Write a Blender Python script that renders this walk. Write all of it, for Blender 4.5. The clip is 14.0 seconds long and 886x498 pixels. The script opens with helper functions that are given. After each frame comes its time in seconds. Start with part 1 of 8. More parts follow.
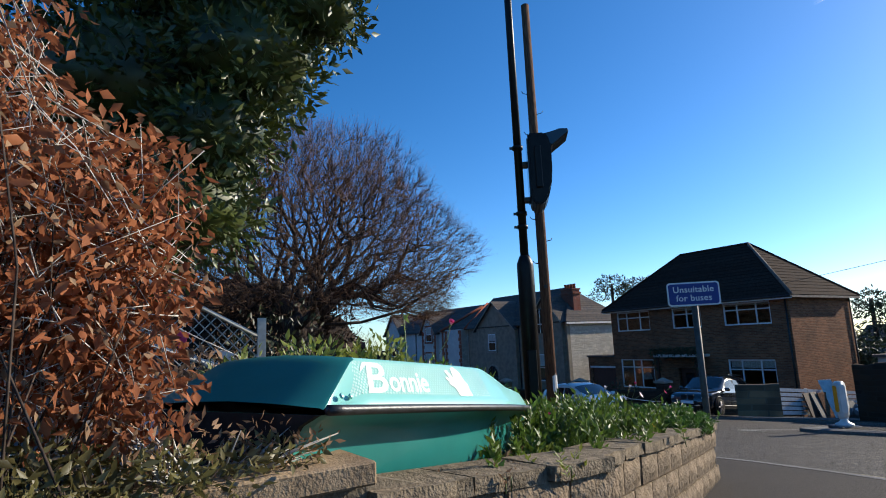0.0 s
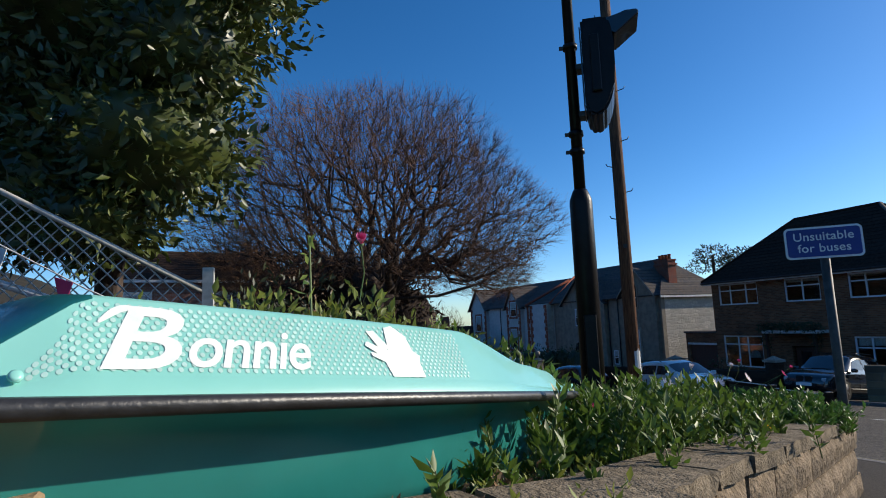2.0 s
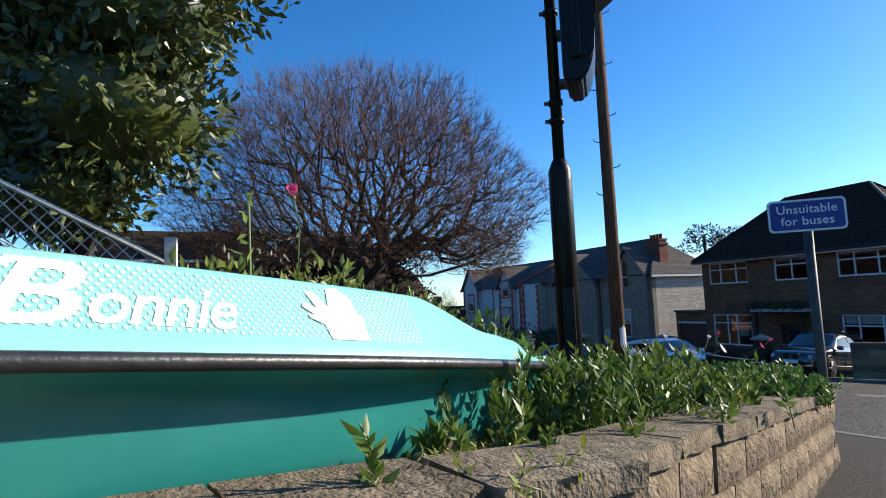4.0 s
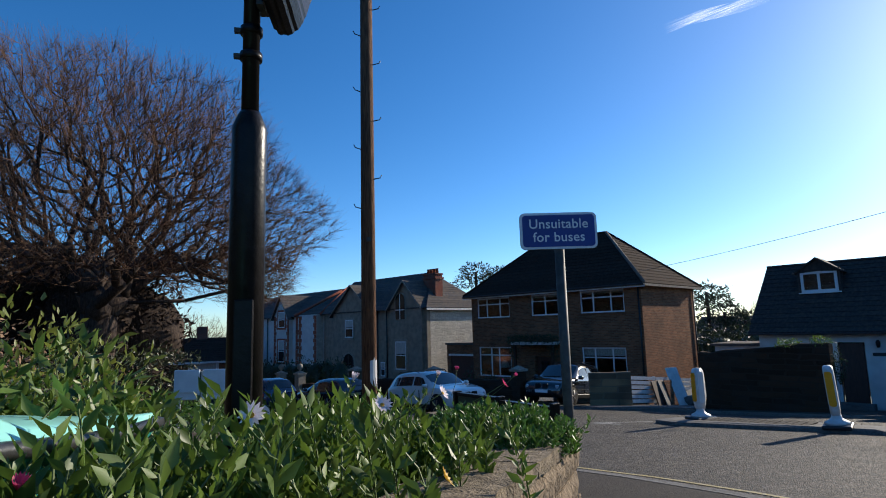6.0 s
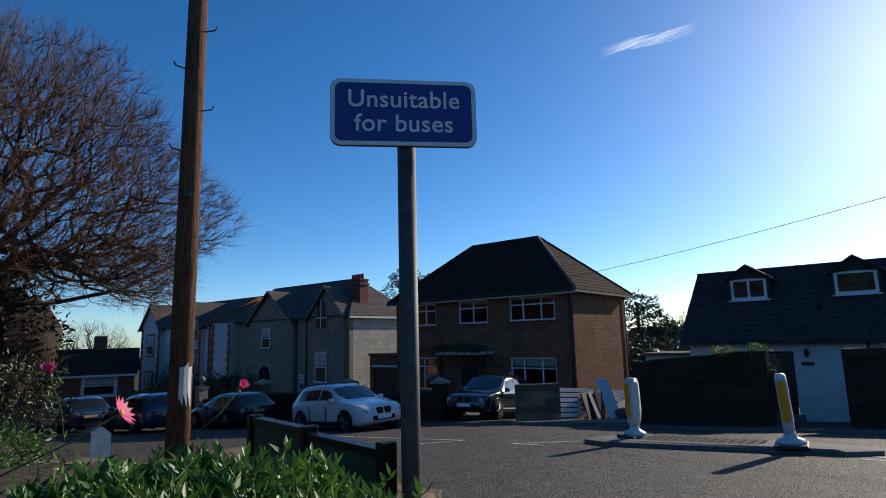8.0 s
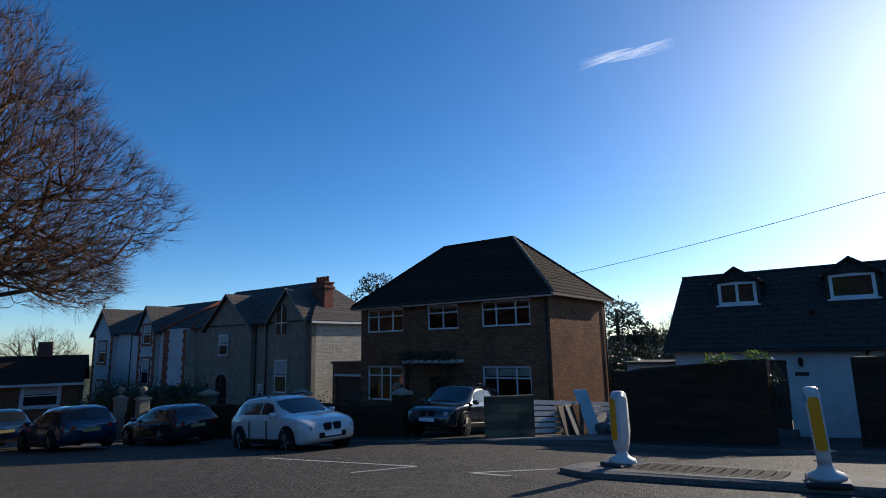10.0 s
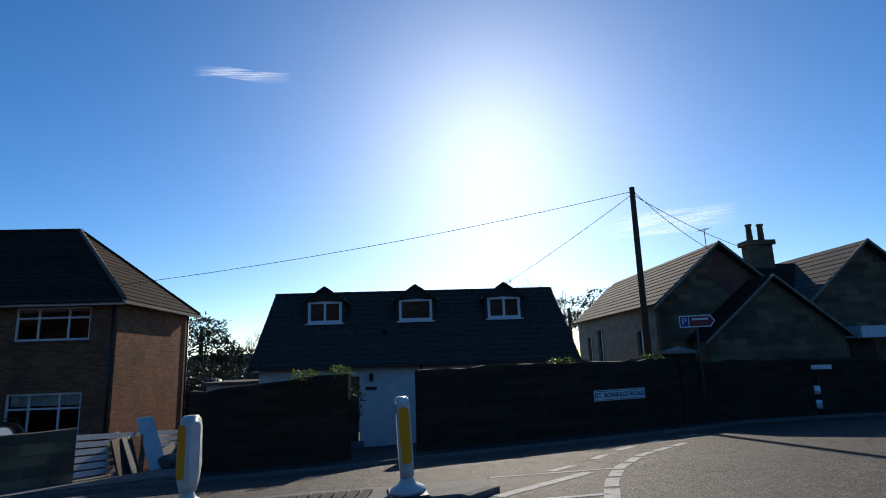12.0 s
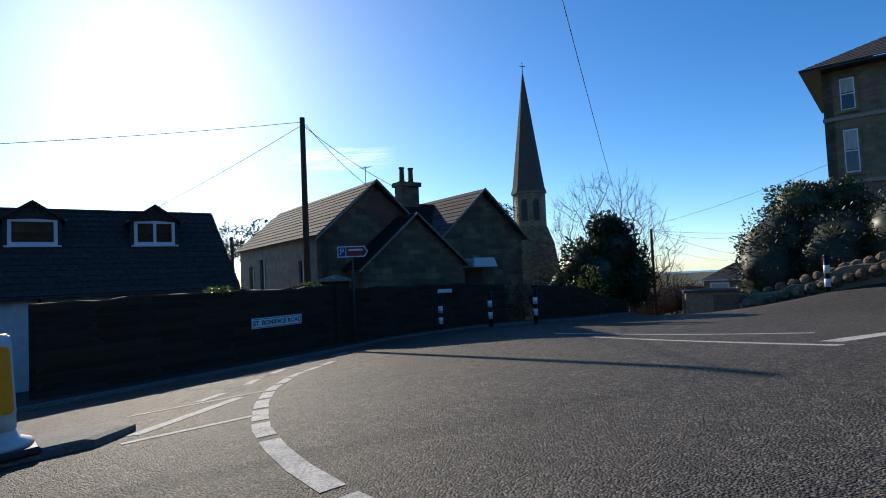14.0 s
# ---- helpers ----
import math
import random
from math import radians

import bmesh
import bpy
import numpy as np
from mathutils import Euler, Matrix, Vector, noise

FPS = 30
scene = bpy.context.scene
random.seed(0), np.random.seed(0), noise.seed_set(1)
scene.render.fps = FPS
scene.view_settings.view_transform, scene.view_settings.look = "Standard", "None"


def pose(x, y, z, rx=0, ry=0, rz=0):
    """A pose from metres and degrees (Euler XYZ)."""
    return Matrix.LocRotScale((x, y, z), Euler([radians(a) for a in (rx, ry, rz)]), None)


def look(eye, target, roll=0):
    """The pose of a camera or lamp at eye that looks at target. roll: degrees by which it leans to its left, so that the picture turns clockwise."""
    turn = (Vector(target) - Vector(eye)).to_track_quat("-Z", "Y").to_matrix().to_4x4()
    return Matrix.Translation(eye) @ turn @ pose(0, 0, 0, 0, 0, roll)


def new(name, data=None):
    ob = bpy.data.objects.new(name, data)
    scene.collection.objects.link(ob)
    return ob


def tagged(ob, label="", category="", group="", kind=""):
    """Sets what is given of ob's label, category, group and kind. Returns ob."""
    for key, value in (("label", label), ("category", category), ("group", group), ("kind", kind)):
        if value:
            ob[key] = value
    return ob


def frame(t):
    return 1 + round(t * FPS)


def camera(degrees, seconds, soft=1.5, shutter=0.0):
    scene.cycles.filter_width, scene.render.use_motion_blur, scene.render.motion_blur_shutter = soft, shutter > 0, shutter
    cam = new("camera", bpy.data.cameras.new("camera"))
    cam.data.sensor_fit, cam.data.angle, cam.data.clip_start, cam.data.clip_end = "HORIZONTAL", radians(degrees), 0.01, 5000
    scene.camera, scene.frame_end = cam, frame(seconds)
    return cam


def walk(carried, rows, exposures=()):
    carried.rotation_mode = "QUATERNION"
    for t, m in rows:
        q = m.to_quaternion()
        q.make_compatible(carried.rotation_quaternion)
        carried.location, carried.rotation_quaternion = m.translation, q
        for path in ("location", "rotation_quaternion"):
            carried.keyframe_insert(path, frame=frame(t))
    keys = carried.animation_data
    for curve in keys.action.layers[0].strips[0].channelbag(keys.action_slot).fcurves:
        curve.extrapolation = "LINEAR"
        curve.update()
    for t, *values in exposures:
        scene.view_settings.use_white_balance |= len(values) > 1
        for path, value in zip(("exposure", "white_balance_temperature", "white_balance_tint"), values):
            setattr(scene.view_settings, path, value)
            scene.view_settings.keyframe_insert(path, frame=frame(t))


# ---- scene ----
# the walk
cam = camera(76.6, 14.0, soft=1.0)
METRES, EYE = 9.5, 1.5
ROWS = [
    (0.0, 0.0, 0.0, 0.0, 0.39, 9.57, 2.34),
    (0.5, 0.0228, 0.0585, -0.0042, -0.29, 10.07, 2.43),
    (1.0, 0.0426, 0.106, -0.0087, 0.52, 10.4, 2.63),
    (1.5, 0.0466, 0.1349, -0.0109, 3.34, 9.77, 2.61),
    (2.0, 0.0474, 0.1431, -0.0126, 9.47, 7.53, 2.15),
    (4.5, 0.0625, 0.1658, -0.0191, 8.29, 5.5, 2.23),
    (5.0, 0.0697, 0.2046, -0.018, 1.54, 6.46, 2.3),
    (5.5, 0.0942, 0.249, -0.0221, -6.5, 7.35, 1.87),
    (6.0, 0.1217, 0.2951, -0.0275, -12.74, 8.08, 1.58),
    (6.5, 0.1576, 0.34, -0.0336, -14.99, 8.49, 1.59),
    (7.0, 0.1856, 0.392, -0.038, -16.34, 8.75, 1.53),
    (7.5, 0.2214, 0.4424, -0.044, -17.78, 8.95, 1.54),
    (8.0, 0.2545, 0.493, -0.0484, -19.07, 9.16, 1.45),
    (10.5, 0.4082, 0.7319, -0.0618, -22.98, 10.56, 1.01),
    (11.0, 0.432, 0.7803, -0.0672, -31.91, 11.06, 0.86),
    (11.5, 0.4539, 0.8107, -0.0728, -45.45, 11.7, 1.27),
    (12.0, 0.4803, 0.8097, -0.0724, -61.39, 11.04, 1.86),
    (12.5, 0.4884, 0.8018, -0.0709, -78.48, 8.56, 2.53),
    (13.0, 0.4955, 0.8036, -0.0749, -87.49, 5.38, 2.78),
    (13.5, 0.4962, 0.8059, -0.0783, -93.04, 3.22, 2.69),
    (14.0, 0.4943, 0.8058, -0.0786, -94.59, 2.7, 2.59),
]
walk(cam, [(t, pose(METRES * x, METRES * y, EYE + METRES * z, 90 + pitch, roll, yaw)) for t, x, y, z, yaw, pitch, roll in ROWS],
     exposures=[(0.0, 0.75), (1.5, 0.55), (2.0, 0.45), (4.5, 1.12), (5.0, 1.1), (5.5, 0.85), (6.0, 0.6), (7.0, 0.3), (8.0, 0.3), (10.5, 0.3), (12.0, 0.15), (13.0, 0.0), (13.5, 0.25), (14.0, 0.48)])

# world and sun
SUN_AZ, SUN_EL = 67.3, 22.3          # clockwise from +y, above the horizon
world = bpy.data.worlds.new("world")
scene.world = world
world.use_nodes = True
wn, wl = world.node_tree.nodes, world.node_tree.links
sky = wn.new("ShaderNodeTexSky")
sky.sky_type, sky.sun_disc = "NISHITA", False
sky.sun_elevation, sky.sun_rotation = radians(SUN_EL), radians(SUN_AZ)
sky.altitude, sky.air_density, sky.dust_density, sky.ozone_density = 800, 0.8, 0.6, 2.4
wn["Background"].inputs["Strength"].default_value = 0.112
grade = wn.new("ShaderNodeHueSaturation")
grade.inputs["Saturation"].default_value = 1.30
grade.inputs["Hue"].default_value = 0.5
wl.new(sky.outputs[0], grade.inputs["Color"])
tint = wn.new("ShaderNodeMix")
tint.data_type, tint.blend_type = "RGBA", "MULTIPLY"
tint.inputs[0].default_value = 1.0
tint.inputs[7].default_value = (0.88, 1.0, 1.08, 1)
wl.new(grade.outputs[0], tint.inputs[6])
wl.new(tint.outputs[2], wn["Background"].inputs["Color"])
sd = Vector((math.sin(radians(SUN_AZ)) * math.cos(radians(SUN_EL)), math.cos(radians(SUN_AZ)) * math.cos(radians(SUN_EL)), math.sin(radians(SUN_EL))))
sun = new("sun", bpy.data.lights.new("sun", "SUN"))
sun.data.energy, sun.data.angle, sun.data.color = 4.1, radians(0.53), (1.0, 0.90, 0.75)
sun.matrix_world = look(sd * 100, (0, 0, 0))


# ---- materials ----
def material(name, color, rough=0.7, color2=None, scale=8.0, detail=6.0, bump=0.0, bump_scale=60.0, metal=0.0, spec=0.5, stain=0.0,
             stain_scale=0.8, stain_color=(0.03, 0.028, 0.025), vary=0.0, trans=0.0, stretch=(1, 1, 1), coat=0.0):
    """Base colour mixed from two by noise, larger stains, a fine bump, and a change from object to object."""
    m = bpy.data.materials.new(name)
    m.use_nodes = True
    n, l = m.node_tree.nodes, m.node_tree.links
    b = n["Principled BSDF"]
    b.inputs["Roughness"].default_value, b.inputs["Metallic"].default_value = rough, metal
    b.inputs["Specular IOR Level"].default_value = spec if rough < 0.65 else spec * 0.3
    b.inputs["Transmission Weight"].default_value = trans
    b.inputs["Coat Weight"].default_value = coat
    tc = n.new("ShaderNodeTexCoord")
    mp = n.new("ShaderNodeMapping")
    mp.inputs["Scale"].default_value = stretch
    l.new(tc.outputs["Object"], mp.inputs[0])
    a = n.new("ShaderNodeTexNoise")
    a.inputs["Scale"].default_value, a.inputs["Detail"].default_value = scale, detail
    l.new(mp.outputs[0], a.inputs["Vector"])
    ramp = n.new("ShaderNodeValToRGB")
    ramp.color_ramp.elements[0].position, ramp.color_ramp.elements[1].position = 0.35, 0.65
    c2 = color2 or tuple(min(1, c * 0.75) for c in color)
    ramp.color_ramp.elements[0].color, ramp.color_ramp.elements[1].color = (*c2, 1), (*color, 1)
    l.new(a.outputs["Fac"], ramp.inputs[0])
    out = ramp.outputs[0]
    if stain:
        s = n.new("ShaderNodeTexNoise")
        s.inputs["Scale"].default_value, s.inputs["Detail"].default_value = stain_scale, 4
        l.new(mp.outputs[0], s.inputs["Vector"])
        r2 = n.new("ShaderNodeMapRange")
        r2.inputs["From Min"].default_value, r2.inputs["From Max"].default_value, r2.inputs["To Max"].default_value = 0.45, 0.75, stain
        l.new(s.outputs["Fac"], r2.inputs[0])
        mx = n.new("ShaderNodeMix")
        mx.data_type = "RGBA"
        l.new(r2.outputs[0], mx.inputs[0])
        l.new(out, mx.inputs[6])
        mx.inputs[7].default_value = (*stain_color, 1)
        out = mx.outputs[2]
    if vary:
        oi = n.new("ShaderNodeObjectInfo")
        geo = n.new("ShaderNodeNewGeometry")
        ad = n.new("ShaderNodeMath")
        ad.operation = "ADD"
        l.new(oi.outputs["Random"], ad.inputs[0])
        l.new(geo.outputs["Random Per Island"], ad.inputs[1])
        r3 = n.new("ShaderNodeMapRange")
        r3.inputs["From Max"].default_value = 2.0
        r3.inputs["To Min"].default_value, r3.inputs["To Max"].default_value = 1 - vary, 1 + vary
        l.new(ad.outputs[0], r3.inputs[0])
        hs = n.new("ShaderNodeHueSaturation")
        l.new(r3.outputs[0], hs.inputs["Value"])
        l.new(out, hs.inputs["Color"])
        out = hs.outputs[0]
    l.new(out, b.inputs["Base Color"])
    if bump:
        bn = n.new("ShaderNodeTexNoise")
        bn.inputs["Scale"].default_value, bn.inputs["Detail"].default_value = bump_scale, 3
        l.new(mp.outputs[0], bn.inputs["Vector"])
        bp = n.new("ShaderNodeBump")
        bp.inputs["Strength"].default_value, bp.inputs["Distance"].default_value = bump, 0.02
        l.new(bn.outputs["Fac"], bp.inputs["Height"])
        l.new(bp.outputs[0], b.inputs["Normal"])
    return m


def brick_material(name, c1, c2, mortar, bw=0.225, bh=0.075, gap=0.01, bump=0.4, wobble=0.0, stain=0.25):
    """Brick or coursed stone for walls that stay far off: x or y along the wall, z up."""
    m = bpy.data.materials.new(name)
    m.use_nodes = True
    n, l = m.node_tree.nodes, m.node_tree.links
    b = n["Principled BSDF"]
    b.inputs["Roughness"].default_value = 0.9
    b.inputs["Specular IOR Level"].default_value = 0.06
    tc = n.new("ShaderNodeTexCoord")
    sp = n.new("ShaderNodeSeparateXYZ")
    l.new(tc.outputs["Object"], sp.inputs[0])
    ad = n.new("ShaderNodeMath")
    ad.operation = "ADD"
    l.new(sp.outputs[0], ad.inputs[0])
    l.new(sp.outputs[1], ad.inputs[1])
    cb = n.new("ShaderNodeCombineXYZ")
    l.new(ad.outputs[0], cb.inputs[0])
    l.new(sp.outputs[2], cb.inputs[1])
    vec = cb.outputs[0]
    if wobble:
        ns = n.new("ShaderNodeTexNoise")
        ns.inputs["Scale"].default_value = 2.5
        l.new(vec, ns.inputs["Vector"])
        vm = n.new("ShaderNodeVectorMath")
        vm.operation = "MULTIPLY_ADD"
        l.new(ns.outputs["Color"], vm.inputs[0])
        vm.inputs[1].default_value = (wobble, wobble, 0)
        l.new(vec, vm.inputs[2])
        vec = vm.outputs[0]
    br = n.new("ShaderNodeTexBrick")
    br.inputs["Scale"].default_value = 1.0
    br.inputs["Brick Width"].default_value, br.inputs["Row Height"].default_value = bw, bh
    br.inputs["Mortar Size"].default_value, br.inputs["Mortar Smooth"].default_value = gap, 0.3
    br.inputs["Color1"].default_value, br.inputs["Color2"].default_value, br.inputs["Mortar"].default_value = (*c1, 1), (*c2, 1), (*mortar, 1)
    l.new(vec, br.inputs["Vector"])
    s = n.new("ShaderNodeTexNoise")
    s.inputs["Scale"].default_value, s.inputs["Detail"].default_value = 1.1, 6
    l.new(tc.outputs["Object"], s.inputs["Vector"])
    r2 = n.new("ShaderNodeMapRange")
    r2.inputs["From Min"].default_value, r2.inputs["From Max"].default_value, r2.inputs["To Max"].default_value = 0.45, 0.8, stain * 2
    l.new(s.outputs["Fac"], r2.inputs[0])
    mx = n.new("ShaderNodeMix")
    mx.data_type = "RGBA"
    l.new(r2.outputs[0], mx.inputs[0])
    l.new(br.outputs["Color"], mx.inputs[6])
    mx.inputs[7].default_value = (0.05, 0.045, 0.04, 1)
    l.new(mx.outputs[2], b.inputs["Base Color"])
    iv = n.new("ShaderNodeMath")
    iv.operation = "SUBTRACT"
    iv.inputs[0].default_value = 1.0
    l.new(br.outputs["Fac"], iv.inputs[1])
    bp = n.new("ShaderNodeBump")
    bp.inputs["Strength"].default_value, bp.inputs["Distance"].default_value = bump, 0.02
    l.new(iv.outputs[0], bp.inputs["Height"])
    l.new(bp.outputs[0], b.inputs["Normal"])
    return m


def leaf_material(name, c1, c2, rough=0.45, through_light=0.25):
    m = material(name, c1, rough, c2, scale=3, vary=0.35)
    n, l = m.node_tree.nodes, m.node_tree.links
    b = n["Principled BSDF"]
    tr = n.new("ShaderNodeBsdfTranslucent")
    l.new(b.inputs["Base Color"].links[0].from_socket, tr.inputs["Color"])
    mix = n.new("ShaderNodeMixShader")
    mix.inputs[0].default_value = through_light
    l.new(b.outputs[0], mix.inputs[1])
    l.new(tr.outputs[0], mix.inputs[2])
    l.new(mix.outputs[0], n["Material Output"].inputs["Surface"])
    return m


def asphalt_material():
    m = material("asphalt", (0.080, 0.067, 0.054), 0.76, (0.053, 0.045, 0.036), scale=4, detail=5, bump=0.0, stain=0.35, stain_scale=0.35,
                 stain_color=(0.028, 0.026, 0.024), spec=1.0)
    # stone chips in the binder: each cell its own grey, standing proud
    n, l = m.node_tree.nodes, m.node_tree.links
    b = n["Principled BSDF"]
    base = b.inputs["Base Color"].links[0].from_socket
    tc = n.new("ShaderNodeTexCoord")
    cells = n.new("ShaderNodeTexVoronoi")
    cells.inputs["Scale"].default_value = 58
    l.new(tc.outputs["Object"], cells.inputs["Vector"])
    sp = n.new("ShaderNodeSeparateColor")
    l.new(cells.outputs["Color"], sp.inputs[0])
    ramp = n.new("ShaderNodeValToRGB")
    e = ramp.color_ramp.elements
    e[0].position, e[0].color = 0.0, (0.25, 0.25, 0.25, 1)
    e[1].position, e[1].color = 1.0, (2.5, 2.4, 2.3, 1)
    k = e.new(0.62)
    k.color = (0.9, 0.89, 0.87, 1)
    l.new(sp.outputs[0], ramp.inputs[0])
    mul = n.new("ShaderNodeMix")
    mul.data_type, mul.blend_type = "RGBA", "MULTIPLY"
    mul.inputs[0].default_value = 1.0
    l.new(base, mul.inputs[6])
    l.new(ramp.outputs[0], mul.inputs[7])
    l.new(mul.outputs[2], b.inputs["Base Color"])
    inv = n.new("ShaderNodeMath")
    inv.operation = "MULTIPLY_ADD"
    inv.inputs[1].default_value = -1.0
    l.new(cells.outputs["Distance"], inv.inputs[0])
    l.new(sp.outputs[1], inv.inputs[2])
    bp = n.new("ShaderNodeBump")
    bp.inputs["Strength"].default_value, bp.inputs["Distance"].default_value = 1.0, 0.014
    l.new(inv.outputs[0], bp.inputs["Height"])
    l.new(bp.outputs[0], b.inputs["Normal"])
    return m


M_asphalt = asphalt_material()
M_pave = material("pavement_tarmac", (0.08, 0.068, 0.057), 0.85, (0.028, 0.024, 0.02), scale=70, bump=0.5, bump_scale=90, stain=0.4, stain_scale=0.6)
M_kerb = material("kerb_concrete", (0.20, 0.19, 0.175), 0.85, (0.11, 0.105, 0.10), scale=30, bump=0.3, stain=0.4, stain_scale=2)
M_earth = material("earth", (0.10, 0.075, 0.05), 0.95, (0.045, 0.035, 0.025), scale=14, bump=0.8, bump_scale=30)
M_grassland = material("far_ground", (0.07, 0.085, 0.035), 0.95, (0.05, 0.05, 0.03), scale=0.3, bump=0.3, bump_scale=3)
M_block = material("pitched_stone_block", (0.30, 0.225, 0.15), 0.9, (0.16, 0.12, 0.08), scale=18, bump=1.0, bump_scale=38, stain=0.5, stain_scale=3.0, vary=0.22)
M_boulder = material("boulder_stone", (0.24, 0.17, 0.105), 0.9, (0.10, 0.072, 0.045), scale=6, bump=0.8, bump_scale=20, stain=0.4, stain_scale=2.5, vary=0.25)
M_mortar = material("mortar", (0.20, 0.165, 0.12), 0.95, scale=40, bump=0.4)
M_coping = material("coping_stone", (0.24, 0.19, 0.13), 0.9, (0.12, 0.095, 0.065), scale=22, bump=0.7, bump_scale=70, stain=0.45, stain_scale=4.0, vary=0.15)
M_slab = material("sandstone_slab", (0.40, 0.29, 0.18), 0.9, (0.27, 0.19, 0.115), scale=9, bump=0.35, bump_scale=80, stain=0.5, stain_scale=3.5, stain_color=(0.10, 0.075, 0.05), vary=0.08)
M_paint_white = material("road_paint", (0.60, 0.58, 0.54), 0.8, (0.30, 0.29, 0.27), scale=45, detail=8, bump=0.3, bump_scale=100, stain=0.5, stain_scale=6, stain_color=(0.1, 0.1, 0.1))
M_paint_yellow = material("yellow_road_paint", (0.50, 0.38, 0.12), 0.6, (0.22, 0.18, 0.1), scale=45, detail=8, bump=0.3, bump_scale=100)
M_boat_deck = material("boat_gelcoat_light", (0.27, 0.62, 0.54), 0.32, (0.23, 0.57, 0.49), scale=3, bump=0.05, bump_scale=5, stain=0.12, stain_scale=5, stain_color=(0.3, 0.5, 0.45), coat=0.3)
M_boat_hull = material("boat_gelcoat_teal", (0.022, 0.225, 0.20), 0.35, (0.018, 0.185, 0.165), scale=2.5, bump=0.06, bump_scale=6, stain=0.10, stain_scale=4, stain_color=(0.05, 0.25, 0.24), coat=0.2)
M_boat_white = material("boat_white_paint", (0.82, 0.83, 0.80), 0.4, (0.7, 0.74, 0.71), scale=25)
M_boat_dots = material("boat_pale_dots", (0.46, 0.70, 0.64), 0.4)
M_rubber = material("black_rubber", (0.03, 0.03, 0.032), 0.4, (0.018, 0.018, 0.018), scale=20, bump=0.1)
M_black_metal = material("black_paint_metal", (0.007, 0.006, 0.006), 0.36, (0.012, 0.010, 0.010), scale=12, bump=0.12, bump_scale=50, spec=0.2)
M_steel = material("galvanised_steel", (0.10, 0.098, 0.092), 0.62, (0.065, 0.063, 0.06), scale=18, metal=0.25, spec=0.3)
M_wood_pole = material("pole_wood", (0.20, 0.10, 0.055), 0.85, (0.08, 0.04, 0.025), scale=10, detail=8, bump=0.7, bump_scale=25, stretch=(6, 6, 0.5), stain=0.4, stain_scale=1)
M_sign_blue = material("sign_blue", (0.012, 0.035, 0.25), 0.45, (0.01, 0.03, 0.21), scale=5)
M_sign_white = material("sign_white", (0.78, 0.8, 0.82), 0.45, (0.7, 0.72, 0.75), scale=8)
M_sign_black = material("sign_black", (0.015, 0.015, 0.015), 0.5)
M_sign_red = material("sign_maroon", (0.28, 0.02, 0.03), 0.5)
M_white = material("white_paint", (0.72, 0.71, 0.68), 0.55, (0.6, 0.59, 0.56), scale=6, stain=0.2, stain_scale=2, stain_color=(0.4, 0.38, 0.34))
M_upvc = material("white_upvc", (0.78, 0.78, 0.77), 0.4, (0.72, 0.72, 0.71), scale=6)
M_glass = material("window_glass", (0.9, 0.95, 0.95), 0.03, (0.85, 0.9, 0.9), scale=1, trans=1.0)
M_dark_glass = material("tinted_glass", (0.015, 0.018, 0.02), 0.05, (0.02, 0.022, 0.024), scale=2, spec=0.8)
M_curtain = material("net_curtain", (0.55, 0.54, 0.5), 0.9, (0.4, 0.39, 0.36), scale=4, stretch=(8, 8, 0.6))
M_inside = material("room_inside", (0.12, 0.11, 0.1), 0.9)
M_brick_brown = brick_material("brown_brick", (0.30, 0.135, 0.07), (0.17, 0.07, 0.038), (0.24, 0.155, 0.10), bump=0.7)
M_brick_red = brick_material("red_brick", (0.30, 0.10, 0.06), (0.24, 0.075, 0.05), (0.2, 0.16, 0.13))
M_rubble = brick_material("rubble_stone", (0.62, 0.57, 0.48), (0.46, 0.42, 0.35), (0.50, 0.46, 0.39), 0.40, 0.21, 0.035, 1.0, 0.5, 0.12)
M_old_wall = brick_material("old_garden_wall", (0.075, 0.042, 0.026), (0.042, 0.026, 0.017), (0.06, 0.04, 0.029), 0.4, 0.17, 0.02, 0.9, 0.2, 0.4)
M_stone_dark = brick_material("church_stone", (0.27, 0.185, 0.105), (0.12, 0.09, 0.06), (0.17, 0.135, 0.095), 0.5, 0.24, 0.018, 0.7, 0.12, 0.4)
M_stone_warm = brick_material("warm_stone", (0.32, 0.235, 0.14), (0.2, 0.155, 0.1), (0.22, 0.18, 0.13), 0.5, 0.26, 0.02, 0.7, 0.12, 0.3)
M_render_grey = material("grey_render", (0.33, 0.28, 0.21), 0.9, (0.23, 0.195, 0.15), scale=3, bump=0.3, bump_scale=40, stain=0.35, stain_scale=0.5, stain_color=(0.2, 0.19, 0.17))
M_render_white = material("white_render", (0.66, 0.645, 0.61), 0.85, (0.56, 0.55, 0.52), scale=3, bump=0.2, bump_scale=40, stain=0.25, stain_scale=0.6, stain_color=(0.4, 0.39, 0.37))
M_tile_brown = material("brown_roof_tile", (0.055, 0.035, 0.026), 0.95, (0.03, 0.021, 0.017), spec=0.15, scale=9, bump=0.6, bump_scale=20, stain=0.4, stain_scale=0.8, vary=0.2)
M_tile_grey = material("grey_roof_tile", (0.085, 0.066, 0.054), 0.85, (0.04, 0.036, 0.035), scale=9, bump=0.4, bump_scale=20, vary=0.2)
M_slate = material("slate", (0.125, 0.105, 0.088), 0.9, (0.075, 0.072, 0.075), scale=6, bump=0.4, bump_scale=14, stain=0.45, stain_scale=1.2, stain_color=(0.14, 0.105, 0.08), vary=0.25, spec=0.2)
M_lead = material("lead_ridge", (0.2, 0.17, 0.14), 0.8, (0.12, 0.1, 0.09), scale=8)
